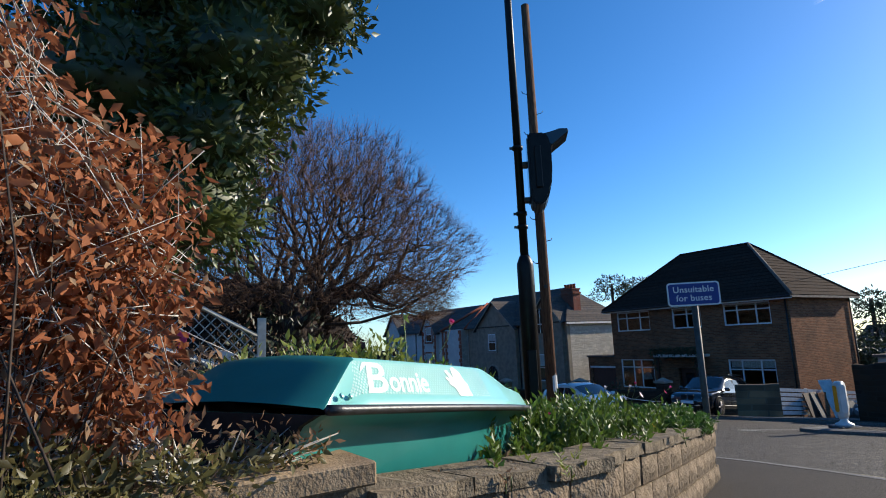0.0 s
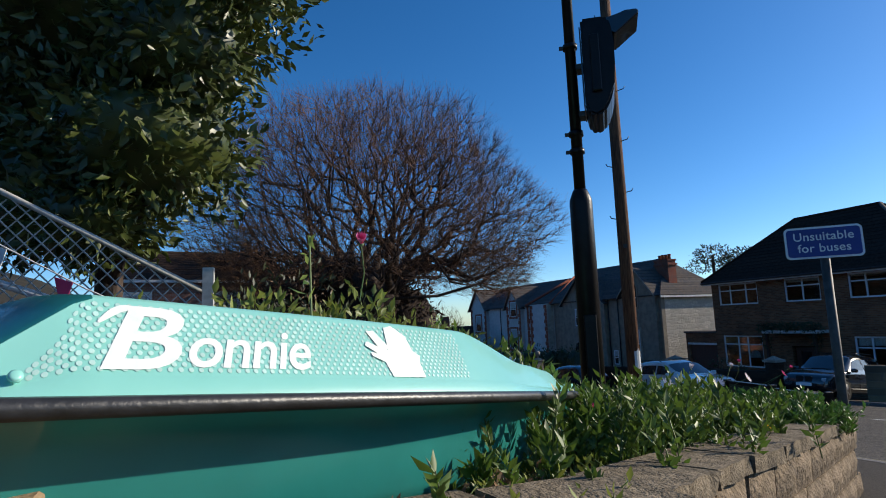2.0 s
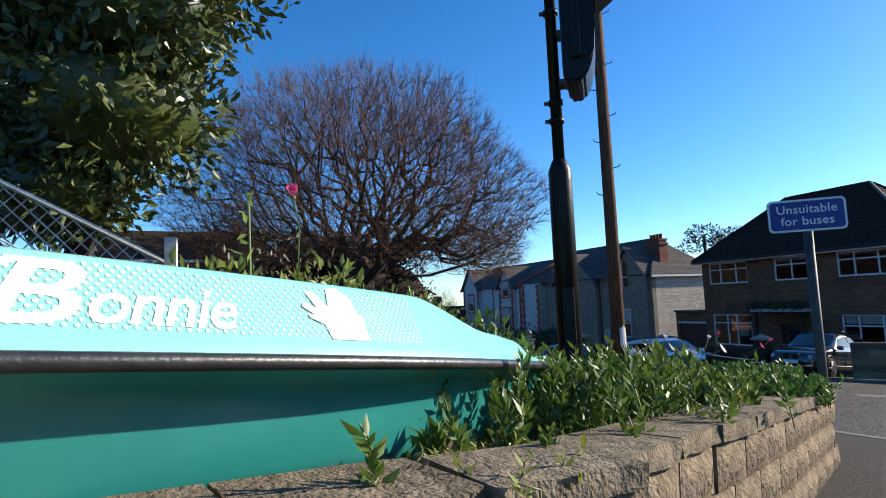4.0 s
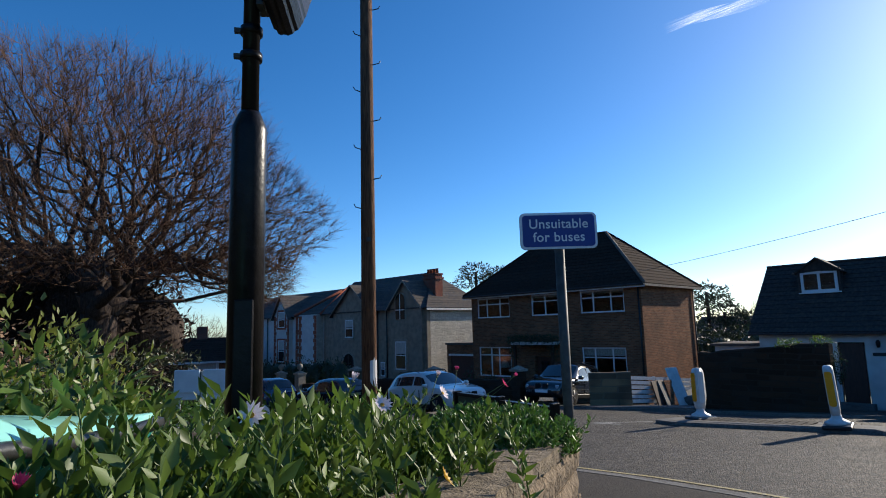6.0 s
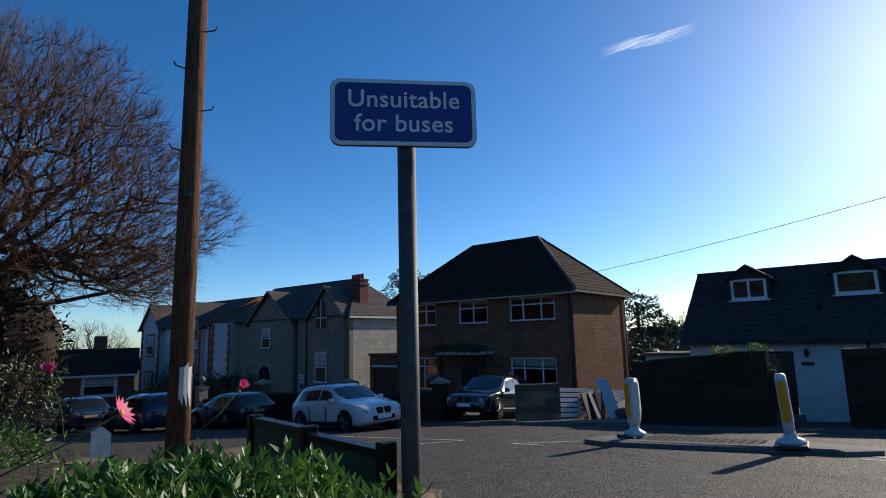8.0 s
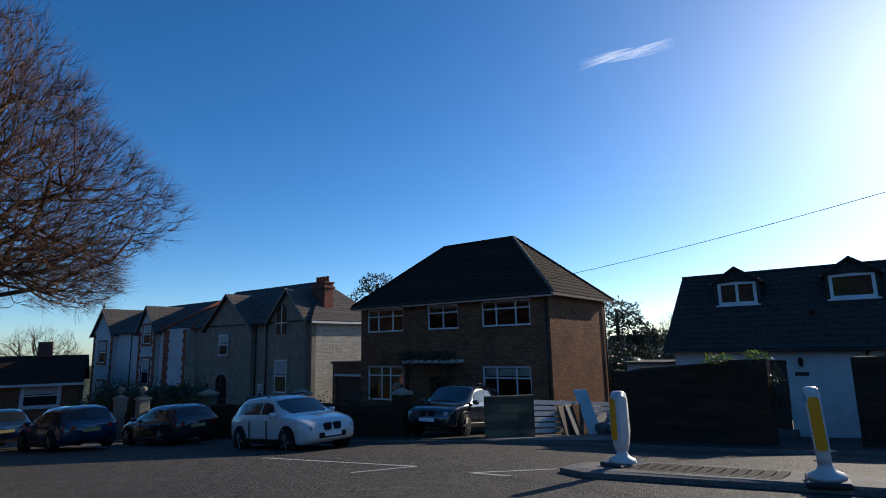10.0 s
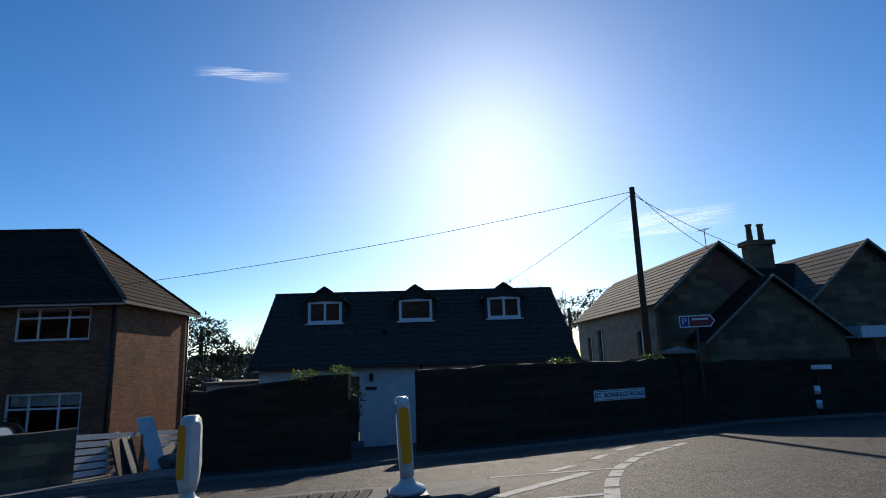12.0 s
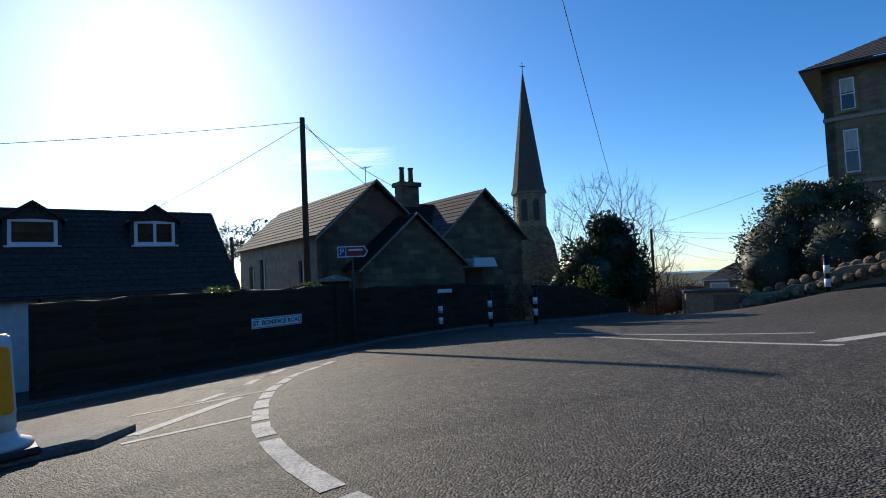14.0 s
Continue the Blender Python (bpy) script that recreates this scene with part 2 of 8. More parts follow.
M_terracotta = material("terracotta_quoin", (0.36, 0.11, 0.06), 0.85, (0.25, 0.075, 0.045), scale=9, bump=0.3, vary=0.15)
M_dressed = material("dressed_stone", (0.34, 0.30, 0.24), 0.85, (0.24, 0.21, 0.17), scale=9, bump=0.4, vary=0.15)
M_gutter = material("black_gutter", (0.02, 0.02, 0.02), 0.4)
M_door_dark = material("dark_wood_door", (0.07, 0.03, 0.02), 0.5, (0.04, 0.018, 0.012), scale=6, stretch=(5, 5, 0.6))
M_door_brown = material("brown_garage_door", (0.10, 0.035, 0.02), 0.6, (0.07, 0.025, 0.016), scale=4, stretch=(6, 6, 0.6))
M_bark = material("bark", (0.085, 0.062, 0.05), 0.95, (0.035, 0.027, 0.023), scale=6, bump=0.8, bump_scale=10, stretch=(3, 3, 0.7))
M_twig = material("twigs", (0.17, 0.09, 0.05), 0.85, (0.085, 0.05, 0.034), scale=2)
M_ivy = leaf_material("ivy_leaf", (0.045, 0.065, 0.018), (0.02, 0.04, 0.014), 0.4, 0.2)
M_cut_ivy = leaf_material("cut_ivy_leaf", (0.20, 0.185, 0.06), (0.09, 0.075, 0.03), 0.45, 0.3)
M_holly = leaf_material("evergreen_leaf", (0.085, 0.105, 0.022), (0.035, 0.05, 0.012), 0.42, 0.1)
M_hedge = leaf_material("hedge_leaf", (0.058, 0.066, 0.026), (0.03, 0.036, 0.015), 0.5, 0.15)
M_leaf = leaf_material("bright_leaf", (0.13, 0.205, 0.03), (0.068, 0.118, 0.02), 0.48, 0.3)
M_leaf2 = leaf_material("fine_green_leaf", (0.08, 0.17, 0.026), (0.045, 0.10, 0.018), 0.45, 0.3)
M_leaf_yellow = leaf_material("yellow_green_leaf", (0.24, 0.27, 0.05), (0.16, 0.20, 0.045), 0.45, 0.35)
M_leaf_dead = leaf_material("dead_leaf", (0.54, 0.21, 0.095), (0.31, 0.11, 0.052), 0.7, 0.4)
M_leaf_pale = leaf_material("pale_dead_leaf", (0.38, 0.25, 0.15), (0.26, 0.16, 0.1), 0.8, 0.25)
M_pine = leaf_material("pine_needles", (0.03, 0.05, 0.022), (0.018, 0.03, 0.014), 0.6, 0.1)
M_petal_pink = leaf_material("pink_petal", (0.70, 0.10, 0.25), (0.6, 0.07, 0.2), 0.6, 0.3)
M_petal_white = leaf_material("white_petal", (0.8, 0.72, 0.76), (0.7, 0.6, 0.66), 0.6, 0.3)
M_petal_yellow = leaf_material("yellow_petal", (0.8, 0.5, 0.05), (0.7, 0.35, 0.03), 0.6, 0.3)
M_bollard = material("bollard_plastic", (0.66, 0.67, 0.66), 0.4, (0.52, 0.53, 0.52), scale=7, stain=0.35, stain_scale=4, stain_color=(0.3, 0.29, 0.27))
M_amber = material("amber_reflector", (0.85, 0.36, 0.01), 0.35, (0.75, 0.3, 0.01), scale=60)
M_car_white = material("white_car_paint", (0.62, 0.61, 0.59), 0.2, (0.58, 0.57, 0.55), scale=2, coat=1.0)
M_car_blue = material("blue_car_paint", (0.010, 0.024, 0.05), 0.15, (0.012, 0.04, 0.09), scale=2, coat=1.0)
M_car_dark = material("dark_car_paint", (0.02, 0.022, 0.026), 0.15, (0.016, 0.018, 0.02), scale=2, coat=1.0)
M_tyre = material("tyre", (0.018, 0.018, 0.018), 0.85)
M_rim = material("alloy_rim", (0.4, 0.4, 0.41), 0.3, (0.3, 0.3, 0.31), scale=5, metal=0.9)
M_lamp_glass = material("headlight_glass", (0.5, 0.52, 0.55), 0.1, (0.35, 0.37, 0.4), scale=9, spec=0.8)
M_red_glass = material("tail_light", (0.35, 0.01, 0.01), 0.15)
M_trellis = material("trellis_wire", (0.5, 0.49, 0.45), 0.7, (0.36, 0.35, 0.32), scale=20)
M_cable = material("cable", (0.03, 0.03, 0.032), 0.6)
M_water = material("sea", (0.03, 0.10, 0.18), 0.25, (0.03, 0.09, 0.16), scale=0.02)
M_olive = material("olive_board", (0.10, 0.095, 0.05), 0.7, (0.07, 0.065, 0.04), scale=8, stain=0.3, stain_scale=3)
M_tarp = material("grey_tarpaulin", (0.16, 0.15, 0.145), 0.7, (0.11, 0.105, 0.1), scale=5, bump=0.5, bump_scale=9)
M_cover = material("dark_canvas", (0.035, 0.03, 0.028), 0.85, (0.018, 0.016, 0.015), scale=9, bump=0.5, bump_scale=14)
M_pinkwall = brick_material("salmon_brick", (0.45, 0.19, 0.13), (0.38, 0.15, 0.1), (0.4, 0.3, 0.25))
M_stem = material("green_stem", (0.10, 0.14, 0.04), 0.6)
M_cloud = None


# ---- building blocks ----
def smooth(x, a, b):
    t = min(1.0, max(0.0, (x - a) / (b - a)))
    return t * t * (3 - 2 * t)


def G(x, y):
    """Height of the ground: the hill falls ahead and to the right."""
    z = 0.40 - 0.022 * min(x, 10.0) - 0.06 * (min(max(x, 10.0), 45.0) - 10.0) - 0.075 * min(max(y, -30.0), 55.0)
    z += 0.05 * smooth(x, 6, 16) * min(y - 5.0, 0.0) - 0.02 * max(0.0, min(y, 55.0) - 14.0)
    z -= 0.10 * max(0.0, min(x, 80.0) - 29.0)
    z += smooth(-y, 1.0, 4.5) * smooth(x, 14.0, 20.0) * max(-1.0, min(0.5, -0.17 * (x - 21.9)))
    r = math.hypot(x, y)
    return z - 0.04 * max(0.0, r - 70.0) * smooth(r, 70, 140)


ROAD, GARDEN = -0.08, -0.13


def link(name, mesh, mat, parent=None, label=""):
    ob = new(name, mesh)
    if mat:
        mesh.materials.append(mat)
    if parent:
        ob.parent = parent
    if label:
        ob["label"] = label
    return ob


def part(name, bm, mat, parent=None, label="", flat=True):
    me = bpy.data.meshes.new(name)
    bmesh.ops.recalc_face_normals(bm, faces=bm.faces[:])
    bm.to_mesh(me)
    bm.free()
    if not flat:
        me.shade_smooth()
    return link(name, me, mat, parent, label)


def mesh_part(name, verts, faces, mat, parent=None, label="", flat=True):
    me = bpy.data.meshes.new(name)
    me.from_pydata([tuple(v) for v in verts], [], faces)
    me.update()
    if not flat:
        me.shade_smooth()
    return link(name, me, mat, parent, label)


def thing(name, m, label, category, group="", kind=""):
    ob = new(name)
    ob.empty_display_size = 0.2
    ob.matrix_world = m
    return tagged(ob, label, category, group, kind)


def box(bm, x0, x1, y0, y1, z0, z1, m=None, bevel=0.0):
    vs = [bm.verts.new((x, y, z)) for x in (x0, x1) for y in (y0, y1) for z in (z0, z1)]
    fs = [bm.faces.new([vs[i] for i in f]) for f in ((0, 1, 3, 2), (4, 6, 7, 5), (0, 4, 5, 1), (2, 3, 7, 6), (0, 2, 6, 4), (1, 5, 7, 3))]
    if bevel:
        es = list({e for f in fs for e in f.edges})
        r = bmesh.ops.bevel(bm, geom=es, offset=bevel, segments=1, affect="EDGES")
        vs = list({v for f in r["faces"] for v in f.verts} | {v for v in vs if v.is_valid})
    if m is not None:
        bmesh.ops.transform(bm, matrix=m, verts=vs)
    return vs


def bx(name, x0, x1, y0, y1, z0, z1, mat, parent=None, label="", bevel=0.0, m=None):
    bm = bmesh.new()
    box(bm, x0, x1, y0, y1, z0, z1, m, bevel)
    return part(name, bm, mat, parent, label)


def prism(bm, pts, a, b, axis="y"):
    """A polygon of (u, v) drawn out from a to b along an axis. y: u is x, v is z; x: u is y, v is z; z: u is x, v is y."""
    def at(u, v, w):
        return {"y": (u, w, v), "x": (w, u, v), "z": (u, v, w)}[axis]
    lo = [bm.verts.new(at(u, v, a)) for u, v in pts]
    hi = [bm.verts.new(at(u, v, b)) for u, v in pts]
    n = len(pts)
    bm.faces.new(lo)
    bm.faces.new(hi[::-1])
    for i in range(n):
        bm.faces.new((lo[i], lo[(i + 1) % n], hi[(i + 1) % n], hi[i]))
    return lo + hi


def tube_data(paths, sides=6):
    """Vertices and faces of tapered tubes; a path is a list of (point, radius)."""
    V, F = [], []
    for path in paths:
        k = len(V)
        n = sides if path[0][1] > 0.02 else max(3, sides - 2)
        up = Vector((0.12, 0.31, 1)).normalized()
        for i, (p, r) in enumerate(path):
            p = Vector(p)
            d = Vector(path[min(i + 1, len(path) - 1)][0]) - Vector(path[max(i - 1, 0)][0])
            d = d.normalized() if d.length > 1e-9 else Vector((0, 0, 1))
            a = d.cross(up)
            a = a.normalized() if a.length > 1e-3 else d.cross(Vector((1, 0, 0))).normalized()
            b = d.cross(a)
            r = float(r)
            for j in range(n):
                t = 2 * math.pi * j / n
                V.append(p + r * (math.cos(t) * a + math.sin(t) * b))
        for i in range(len(path) - 1):
            for j in range(n):
                F.append((k + i * n + j, k + i * n + (j + 1) % n, k + (i + 1) * n + (j + 1) % n, k + (i + 1) * n + j))
        F.append(tuple(range(k + n - 1, k - 1, -1)))
        e = k + (len(path) - 1) * n
        F.append(tuple(range(e, e + n)))
    return V, F


def tube(name, pts, r, mat, parent=None, label="", sides=8):
    rs = r if isinstance(r, (list, tuple)) else [r] * len(pts)
    V, F = tube_data([list(zip(pts, rs))], sides)
    return mesh_part(name, V, F, mat, parent, label, flat=False)


def lathe(name, prof, mat, parent=None, label="", n=16, flat=False, m=None):
    """A turned shape from (radius, height) pairs."""
    V, F = [], []
    for r, z in prof:
        for j in range(n):
            t = 2 * math.pi * j / n
            v = Vector((r * math.cos(t), r * math.sin(t), z))
            V.append(m @ v if m is not None else v)
    for i in range(len(prof) - 1):
        for j in range(n):
            F.append((i * n + j, i * n + (j + 1) % n, (i + 1) * n + (j + 1) % n, (i + 1) * n + j))
    F.append(tuple(range(n - 1, -1, -1)))
    F.append(tuple(range((len(prof) - 1) * n, len(prof) * n)))
    return mesh_part(name, V, F, mat, parent, label, flat)


def wall_panel(name, W, z0, z1, thick, holes, mat, parent, m=None, label=""):
    """A wall along x from 0 to W, its outer face at y = 0, with openings (x0, x1, z0, z1) right through it."""
    xs = sorted({0.0, W, *[v for h in holes for v in h[:2]]})
    zs = sorted({z0, z1, *[v for h in holes for v in h[2:]]})
    def solid(i, j):
        if i < 0 or j < 0 or i >= len(xs) - 1 or j >= len(zs) - 1:
            return False
        x, z = (xs[i] + xs[i + 1]) / 2, (zs[j] + zs[j + 1]) / 2
        return not any(h[0] < x < h[1] and h[2] < z < h[3] for h in holes)
    bm = bmesh.new()
    def quad(*p):
        bm.faces.new([bm.verts.new(q) for q in p])
    for i in range(len(xs) - 1):
        for j in range(len(zs) - 1):
            if not solid(i, j):
                continue
            a, b, c, d = xs[i], xs[i + 1], zs[j], zs[j + 1]
            quad((a, 0, c), (b, 0, c), (b, 0, d), (a, 0, d))
            quad((a, thick, d), (b, thick, d), (b, thick, c), (a, thick, c))
            if not solid(i - 1, j):
                quad((a, 0, c), (a, 0, d), (a, thick, d), (a, thick, c))
            if not solid(i + 1, j):
                quad((b, 0, d), (b, 0, c), (b, thick, c), (b, thick, d))
            if not solid(i, j - 1):
                quad((b, 0, c), (a, 0, c), (a, thick, c), (b, thick, c))
            if not solid(i, j + 1):
                quad((a, 0, d), (b, 0, d), (b, thick, d), (a, thick, d))
    bmesh.ops.remove_doubles(bm, verts=bm.verts[:], dist=1e-5)
    if m is not None:
        bmesh.ops.transform(bm, matrix=m, verts=bm.verts[:])
    return part(name, bm, mat, parent, label)


def window(parent, x0, x1, z0, z1, bars=(), transoms=(), y=0.06, frame_w=0.06, curtain=0.0, mat=None, sill=True, m=None, name="window", sill_mat=None):
    """A window set in an opening of a wall along x; bars and transoms as fractions; curtain: share of the height hung with net."""
    mat = mat or M_upvc
    m = m or Matrix()
    w = thing(name, Matrix(), "", "")
    for key in ("label", "category"):
        if key in w:
            del w[key]
    w.parent = parent
    bm = bmesh.new()
    d0, d1 = y, y + 0.06
    box(bm, x0, x0 + frame_w, d0, d1, z0, z1, m)
    box(bm, x1 - frame_w, x1, d0, d1, z0, z1, m)
    box(bm, x0 + frame_w, x1 - frame_w, d0, d1, z0, z0 + frame_w, m)
    box(bm, x0 + frame_w, x1 - frame_w, d0, d1, z1 - frame_w, z1, m)
    part("window_frame", bm, mat, w)
    for f in bars:
        c = x0 + (x1 - x0) * f
        bx("mullion", c - frame_w * 0.45, c + frame_w * 0.45, d0 + 0.003, d1 - 0.003, z0 + frame_w, z1 - frame_w, mat, w, m=m)
    for f in transoms:
        c = z0 + (z1 - z0) * f
        bx("transom", x0 + frame_w, x1 - frame_w, d0 + 0.006, d1 - 0.006, c - frame_w * 0.4, c + frame_w * 0.4, mat, w, m=m)
    p = bx("pane", x0 + frame_w * 0.5, x1 - frame_w * 0.5, d0 + 0.024, d0 + 0.032, z0 + frame_w * 0.5, z1 - frame_w * 0.5, M_glass, w, m=m)
    p.visible_shadow = False
    if sill:
        bx("window_sill", x0 - 0.08, x1 + 0.08, -0.05, y - 0.003, z0 - 0.07, z0 - 0.002, sill_mat or mat, w, m=m, bevel=0.008)
    if curtain:
        n, V, F = 24, [], []
        for i in range(n + 1):
            x = x0 + frame_w + (x1 - x0 - 2 * frame_w) * i / n
            yy = y + 0.14 + 0.02 * math.sin(i * 1.9)
            V += [m @ Vector((x, yy, z1 - (z1 - z0) * curtain)), m @ Vector((x, yy, z1))]
            if i:
                k = 2 * i
                F.append((k - 2, k, k + 1, k - 1))
        mesh_part("curtain", V, F, M_curtain, w, "pale net curtain", flat=False)
    return w


def course_roof(name, pts, mat, parent, courses=14, thick=0.02, label=""):
    """A roof slope as overlapping courses. pts: eave left, eave right, ridge right, ridge left; every course is a strip of its own."""
    a, b, c, d = [Vector(p) for p in pts]
    deck = bmesh.new()
    low = [deck.verts.new(p - Vector((0, 0, thick * 1.5))) for p in (a, b, c, d)]
    deck.faces.new(low)
    bmesh.ops.remove_doubles(deck, verts=deck.verts[:], dist=1e-4)
    roof = part(name, deck, mat, parent, label)
    nrm = (b - a).cross(d - a).normalized()
    if nrm.z < 0:
        nrm = -nrm
    for i in range(courses):
        V, F = [], []
        f0, f1 = i / courses, min(1.0, (i + 1.12) / courses)
        p0, p1, q0, q1 = a.lerp(d, f0), b.lerp(c, f0), a.lerp(d, f1), b.lerp(c, f1)
        k = len(V)
        lift = nrm * thick
        V += [p0 + lift * 1.8, p1 + lift * 1.8, q1 + lift * 0.7, q0 + lift * 0.7, p0 - lift, p1 - lift, q1 - lift, q0 - lift]
        F += [(k, k + 1, k + 2, k + 3), (k + 7, k + 6, k + 5, k + 4), (k, k + 4, k + 5, k + 1), (k + 1, k + 5, k + 6, k + 2), (k + 2, k + 6, k + 7, k + 3), (k + 3, k + 7, k + 4, k)]
        mesh_part("tile_course", V, F, mat, roof)
    return roof


def leaf_cloud(name, centres, size, mat, parent=None, label="", aim=None, width=0.38, rng=None, droop=0.0, spread=0.9):
    """Many folded leaves, one at each centre, joined into one mesh. aim: an outward way for each."""
    rng = rng or np.random.default_rng(3)
    c = np.asarray(centres, float)
    n = len(c)
    a = rng.normal(size=(n, 3)) * spread
    if aim is not None:
        a += np.asarray(aim)
    a[:, 2] -= droop
    a /= np.linalg.norm(a, axis=1)[:, None] + 1e-9
    s = np.cross(a, rng.normal(size=(n, 3)))
    s /= np.linalg.norm(s, axis=1)[:, None] + 1e-9
    nn = np.cross(a, s)
    L = (size * rng.uniform(0.6, 1.3, n))[:, None]
    w = L * width
    v0 = c
    v1 = c + a * L * 0.45 + s * w * 0.5 + nn * w * 0.18
    v2 = c + a * L
    v3 = c + a * L * 0.45 - s * w * 0.5 + nn * w * 0.18
    v4 = c + a * L * 0.5
    V = np.stack([v0, v1, v2, v3, v4], 1).reshape(-1, 3)
    k = np.arange(n)[:, None] * 5
    F = np.concatenate([k + np.array([[0, 1, 4]]), k + np.array([[1, 2, 4]]), k + np.array([[4, 2, 3]]), k + np.array([[0, 4, 3]])], 0)
    me = bpy.data.meshes.new(name)
    me.vertices.add(len(V))
    me.vertices.foreach_set("co", V.ravel())
    me.loops.add(F.size)
    me.loops.foreach_set("vertex_index", F.ravel().astype(np.int32))
    me.polygons.add(len(F))
    me.polygons.foreach_set("loop_start", np.arange(0, F.size, 3, dtype=np.int32))
    me.update(calc_edges=True)
    return link(name, me, mat, parent, label)


def blob_points(rng, n, blobs, hollow=0.55):
    """Points scattered through ellipsoids (x, y, z, rx, ry, rz), thicker towards their outsides; also the outward ways."""
    vol = np.array([b[3] * b[4] + b[3] * b[5] + b[4] * b[5] for b in blobs])
    pick = rng.choice(len(blobs), n, p=vol / vol.sum())
    d = rng.normal(size=(n, 3))
    d /= np.linalg.norm(d, axis=1)[:, None]
    r = hollow + (1 - hollow) * rng.random(n) ** 0.6
    B = np.array(blobs)[pick]
    bump = 1 + 0.16 * np.sin(d[:, 0] * 5 + B[:, 0] * 3) * np.sin(d[:, 1] * 6 + B[:, 1]) + 0.12 * np.sin(d[:, 2] * 9 + B[:, 2] * 5)
    return B[:, :3] + d * B[:, 3:] * (r * bump)[:, None], d


def text_part(name, words, size, mat, parent, m, depth=0.002, spacing=1.0, shear=0.0, label="", offset=0.0):
    cu = bpy.data.curves.new(name, "FONT")
    cu.body, cu.size, cu.extrude, cu.align_x, cu.align_y = words, size, depth, "CENTER", "CENTER"
    cu.space_character, cu.shear, cu.offset, cu.resolution_u = spacing, shear, offset, 4
    tmp = bpy.data.objects.new(name + "_tmp", cu)
    scene.collection.objects.link(tmp)
    dg = bpy.context.evaluated_depsgraph_get()
    me = bpy.data.meshes.new_from_object(tmp.evaluated_get(dg))
    bpy.data.objects.remove(tmp)
    me.transform(m)
    me.materials.clear()
    return link(name, me, mat, parent, label)


def round_rect(w, h, r, n=5):
    pts = []
    for cx, cy, a0 in ((w / 2 - r, h / 2 - r, 0), (-w / 2 + r, h / 2 - r, 90), (-w / 2 + r, -h / 2 + r, 180), (w / 2 - r, -h / 2 + r, 270)):
        for i in range(n + 1):
            t = radians(a0 + 90 * i / n)
            pts.append((cx + r * math.cos(t), cy + r * math.sin(t)))
    return pts


# ---- the ground, roads and pavements ----
def sheet(name, xs, ys, f, mat, label, kind="structure", keep=None):
    V = [(x, y, f(x, y)) for y in ys for x in xs]
    n = len(xs)
    F = []
    for j in range(len(ys) - 1):
        for i in range(n - 1):
            if keep is None or keep((xs[i] + xs[i + 1]) / 2, (ys[j] + ys[j + 1]) / 2):
                F.append((j * n + i, j * n + i + 1, (j + 1) * n + i + 1, (j + 1) * n + i))
    return tagged(mesh_part(name, V, F, mat, flat=False), label, name, kind=kind)


def steps(far, near, step):
    v, s = [0.0], step
    while v[-1] < far:
        v.append(v[-1] + s)
        if v[-1] > near:
            s *= 1.25
    return [-a for a in v[:0:-1]] + v


AX = steps(3000, 70, 2.0)
sheet("ground", [a + 8 for a in AX], [a + 12 for a in AX], lambda x, y: max(G(x, y) + GARDEN, -52.0), M_grassland, "rough grassy ground falling away downhill")
sheet("road", [-30 + 1.0 * i for i in range(86)], [-45 + 1.0 * i for i in range(121)], lambda x, y: G(x, y) + ROAD, M_asphalt, "worn grey asphalt road at a junction on a hill")
wat = tagged(bx("water", 900, 4900, -3500, 3500, -60.2, -60, M_water), "strip of blue sea on the horizon", "sea", kind="structure")


def strip(name, left, right, mat, label, lift=0.0, drop=0.2, across=3, along=4, category="pavement"):
    """A solid band between two lines of points, laid on the ground."""
    V, F = [], []
    rows = []
    for i in range(len(left) - 1):
        for k in range(along):
            f = k / along
            rows.append(tuple(Vector(p[i]).lerp(Vector(p[i + 1]), f) for p in (left, right)))
    rows.append((Vector(left[-1]), Vector(right[-1])))
    n = across + 3
    for a, b in rows:
        V.append((a.x, a.y, G(a.x, a.y) + lift - drop))
        for j in range(across + 1):
            p = a.lerp(b, j / across)
            V.append((p.x, p.y, G(p.x, p.y) + lift))
        V.append((b.x, b.y, G(b.x, b.y) + lift - drop))
    for i in range(len(rows) - 1):
        for j in range(n - 1):
            F.append((i * n + j, i * n + j + 1, (i + 1) * n + j + 1, (i + 1) * n + j))
    F.append(tuple(range(n - 1, -1, -1)))
    F.append(tuple(range((len(rows) - 1) * n, len(rows) * n)))
    return tagged(mesh_part(name, V, F, mat), label, category, kind="structure")


# frontages on the far side, from the lower end of the street up to the church corner
FRONT = [(-14, 58), (3.2, 32.2), (8.0, 26.2), (11.2, 22.6), (13.9, 19.4), (15.5, 16.2), (17.0, 15.0), (22.2, 11.0), (25.2, 9.3), (26.4, 6.0), (26.2, 1.5), (27.6, -1.8), (40, -6.5)]
KERB = []
for i, p in enumerate(FRONT):
    a, b = Vector(FRONT[max(i - 1, 0)]), Vector(FRONT[min(i + 1, len(FRONT) - 1)])
    d = (b - a).normalized()
    KERB.append(tuple(Vector(p) + Vector((d.y, -d.x)) * -1.0 * -1.9))
if (Vector(KERB[3]) - Vector((4, 8))).length > (Vector(FRONT[3]) - Vector((4, 8))).length:
    KERB = [tuple(2 * Vector(p) - Vector(k)) for p, k in zip(FRONT, KERB)]
INNER = [tuple(Vector(k).lerp(Vector(p), 0.07)) for k, p in zip(KERB, FRONT)]
strip("pavement", INNER, FRONT, M_pave, "dark tarmac pavement along garden walls")
strip("kerb", KERB, INNER, M_kerb, "weathered concrete kerb", lift=0.004, across=1, category="kerb")
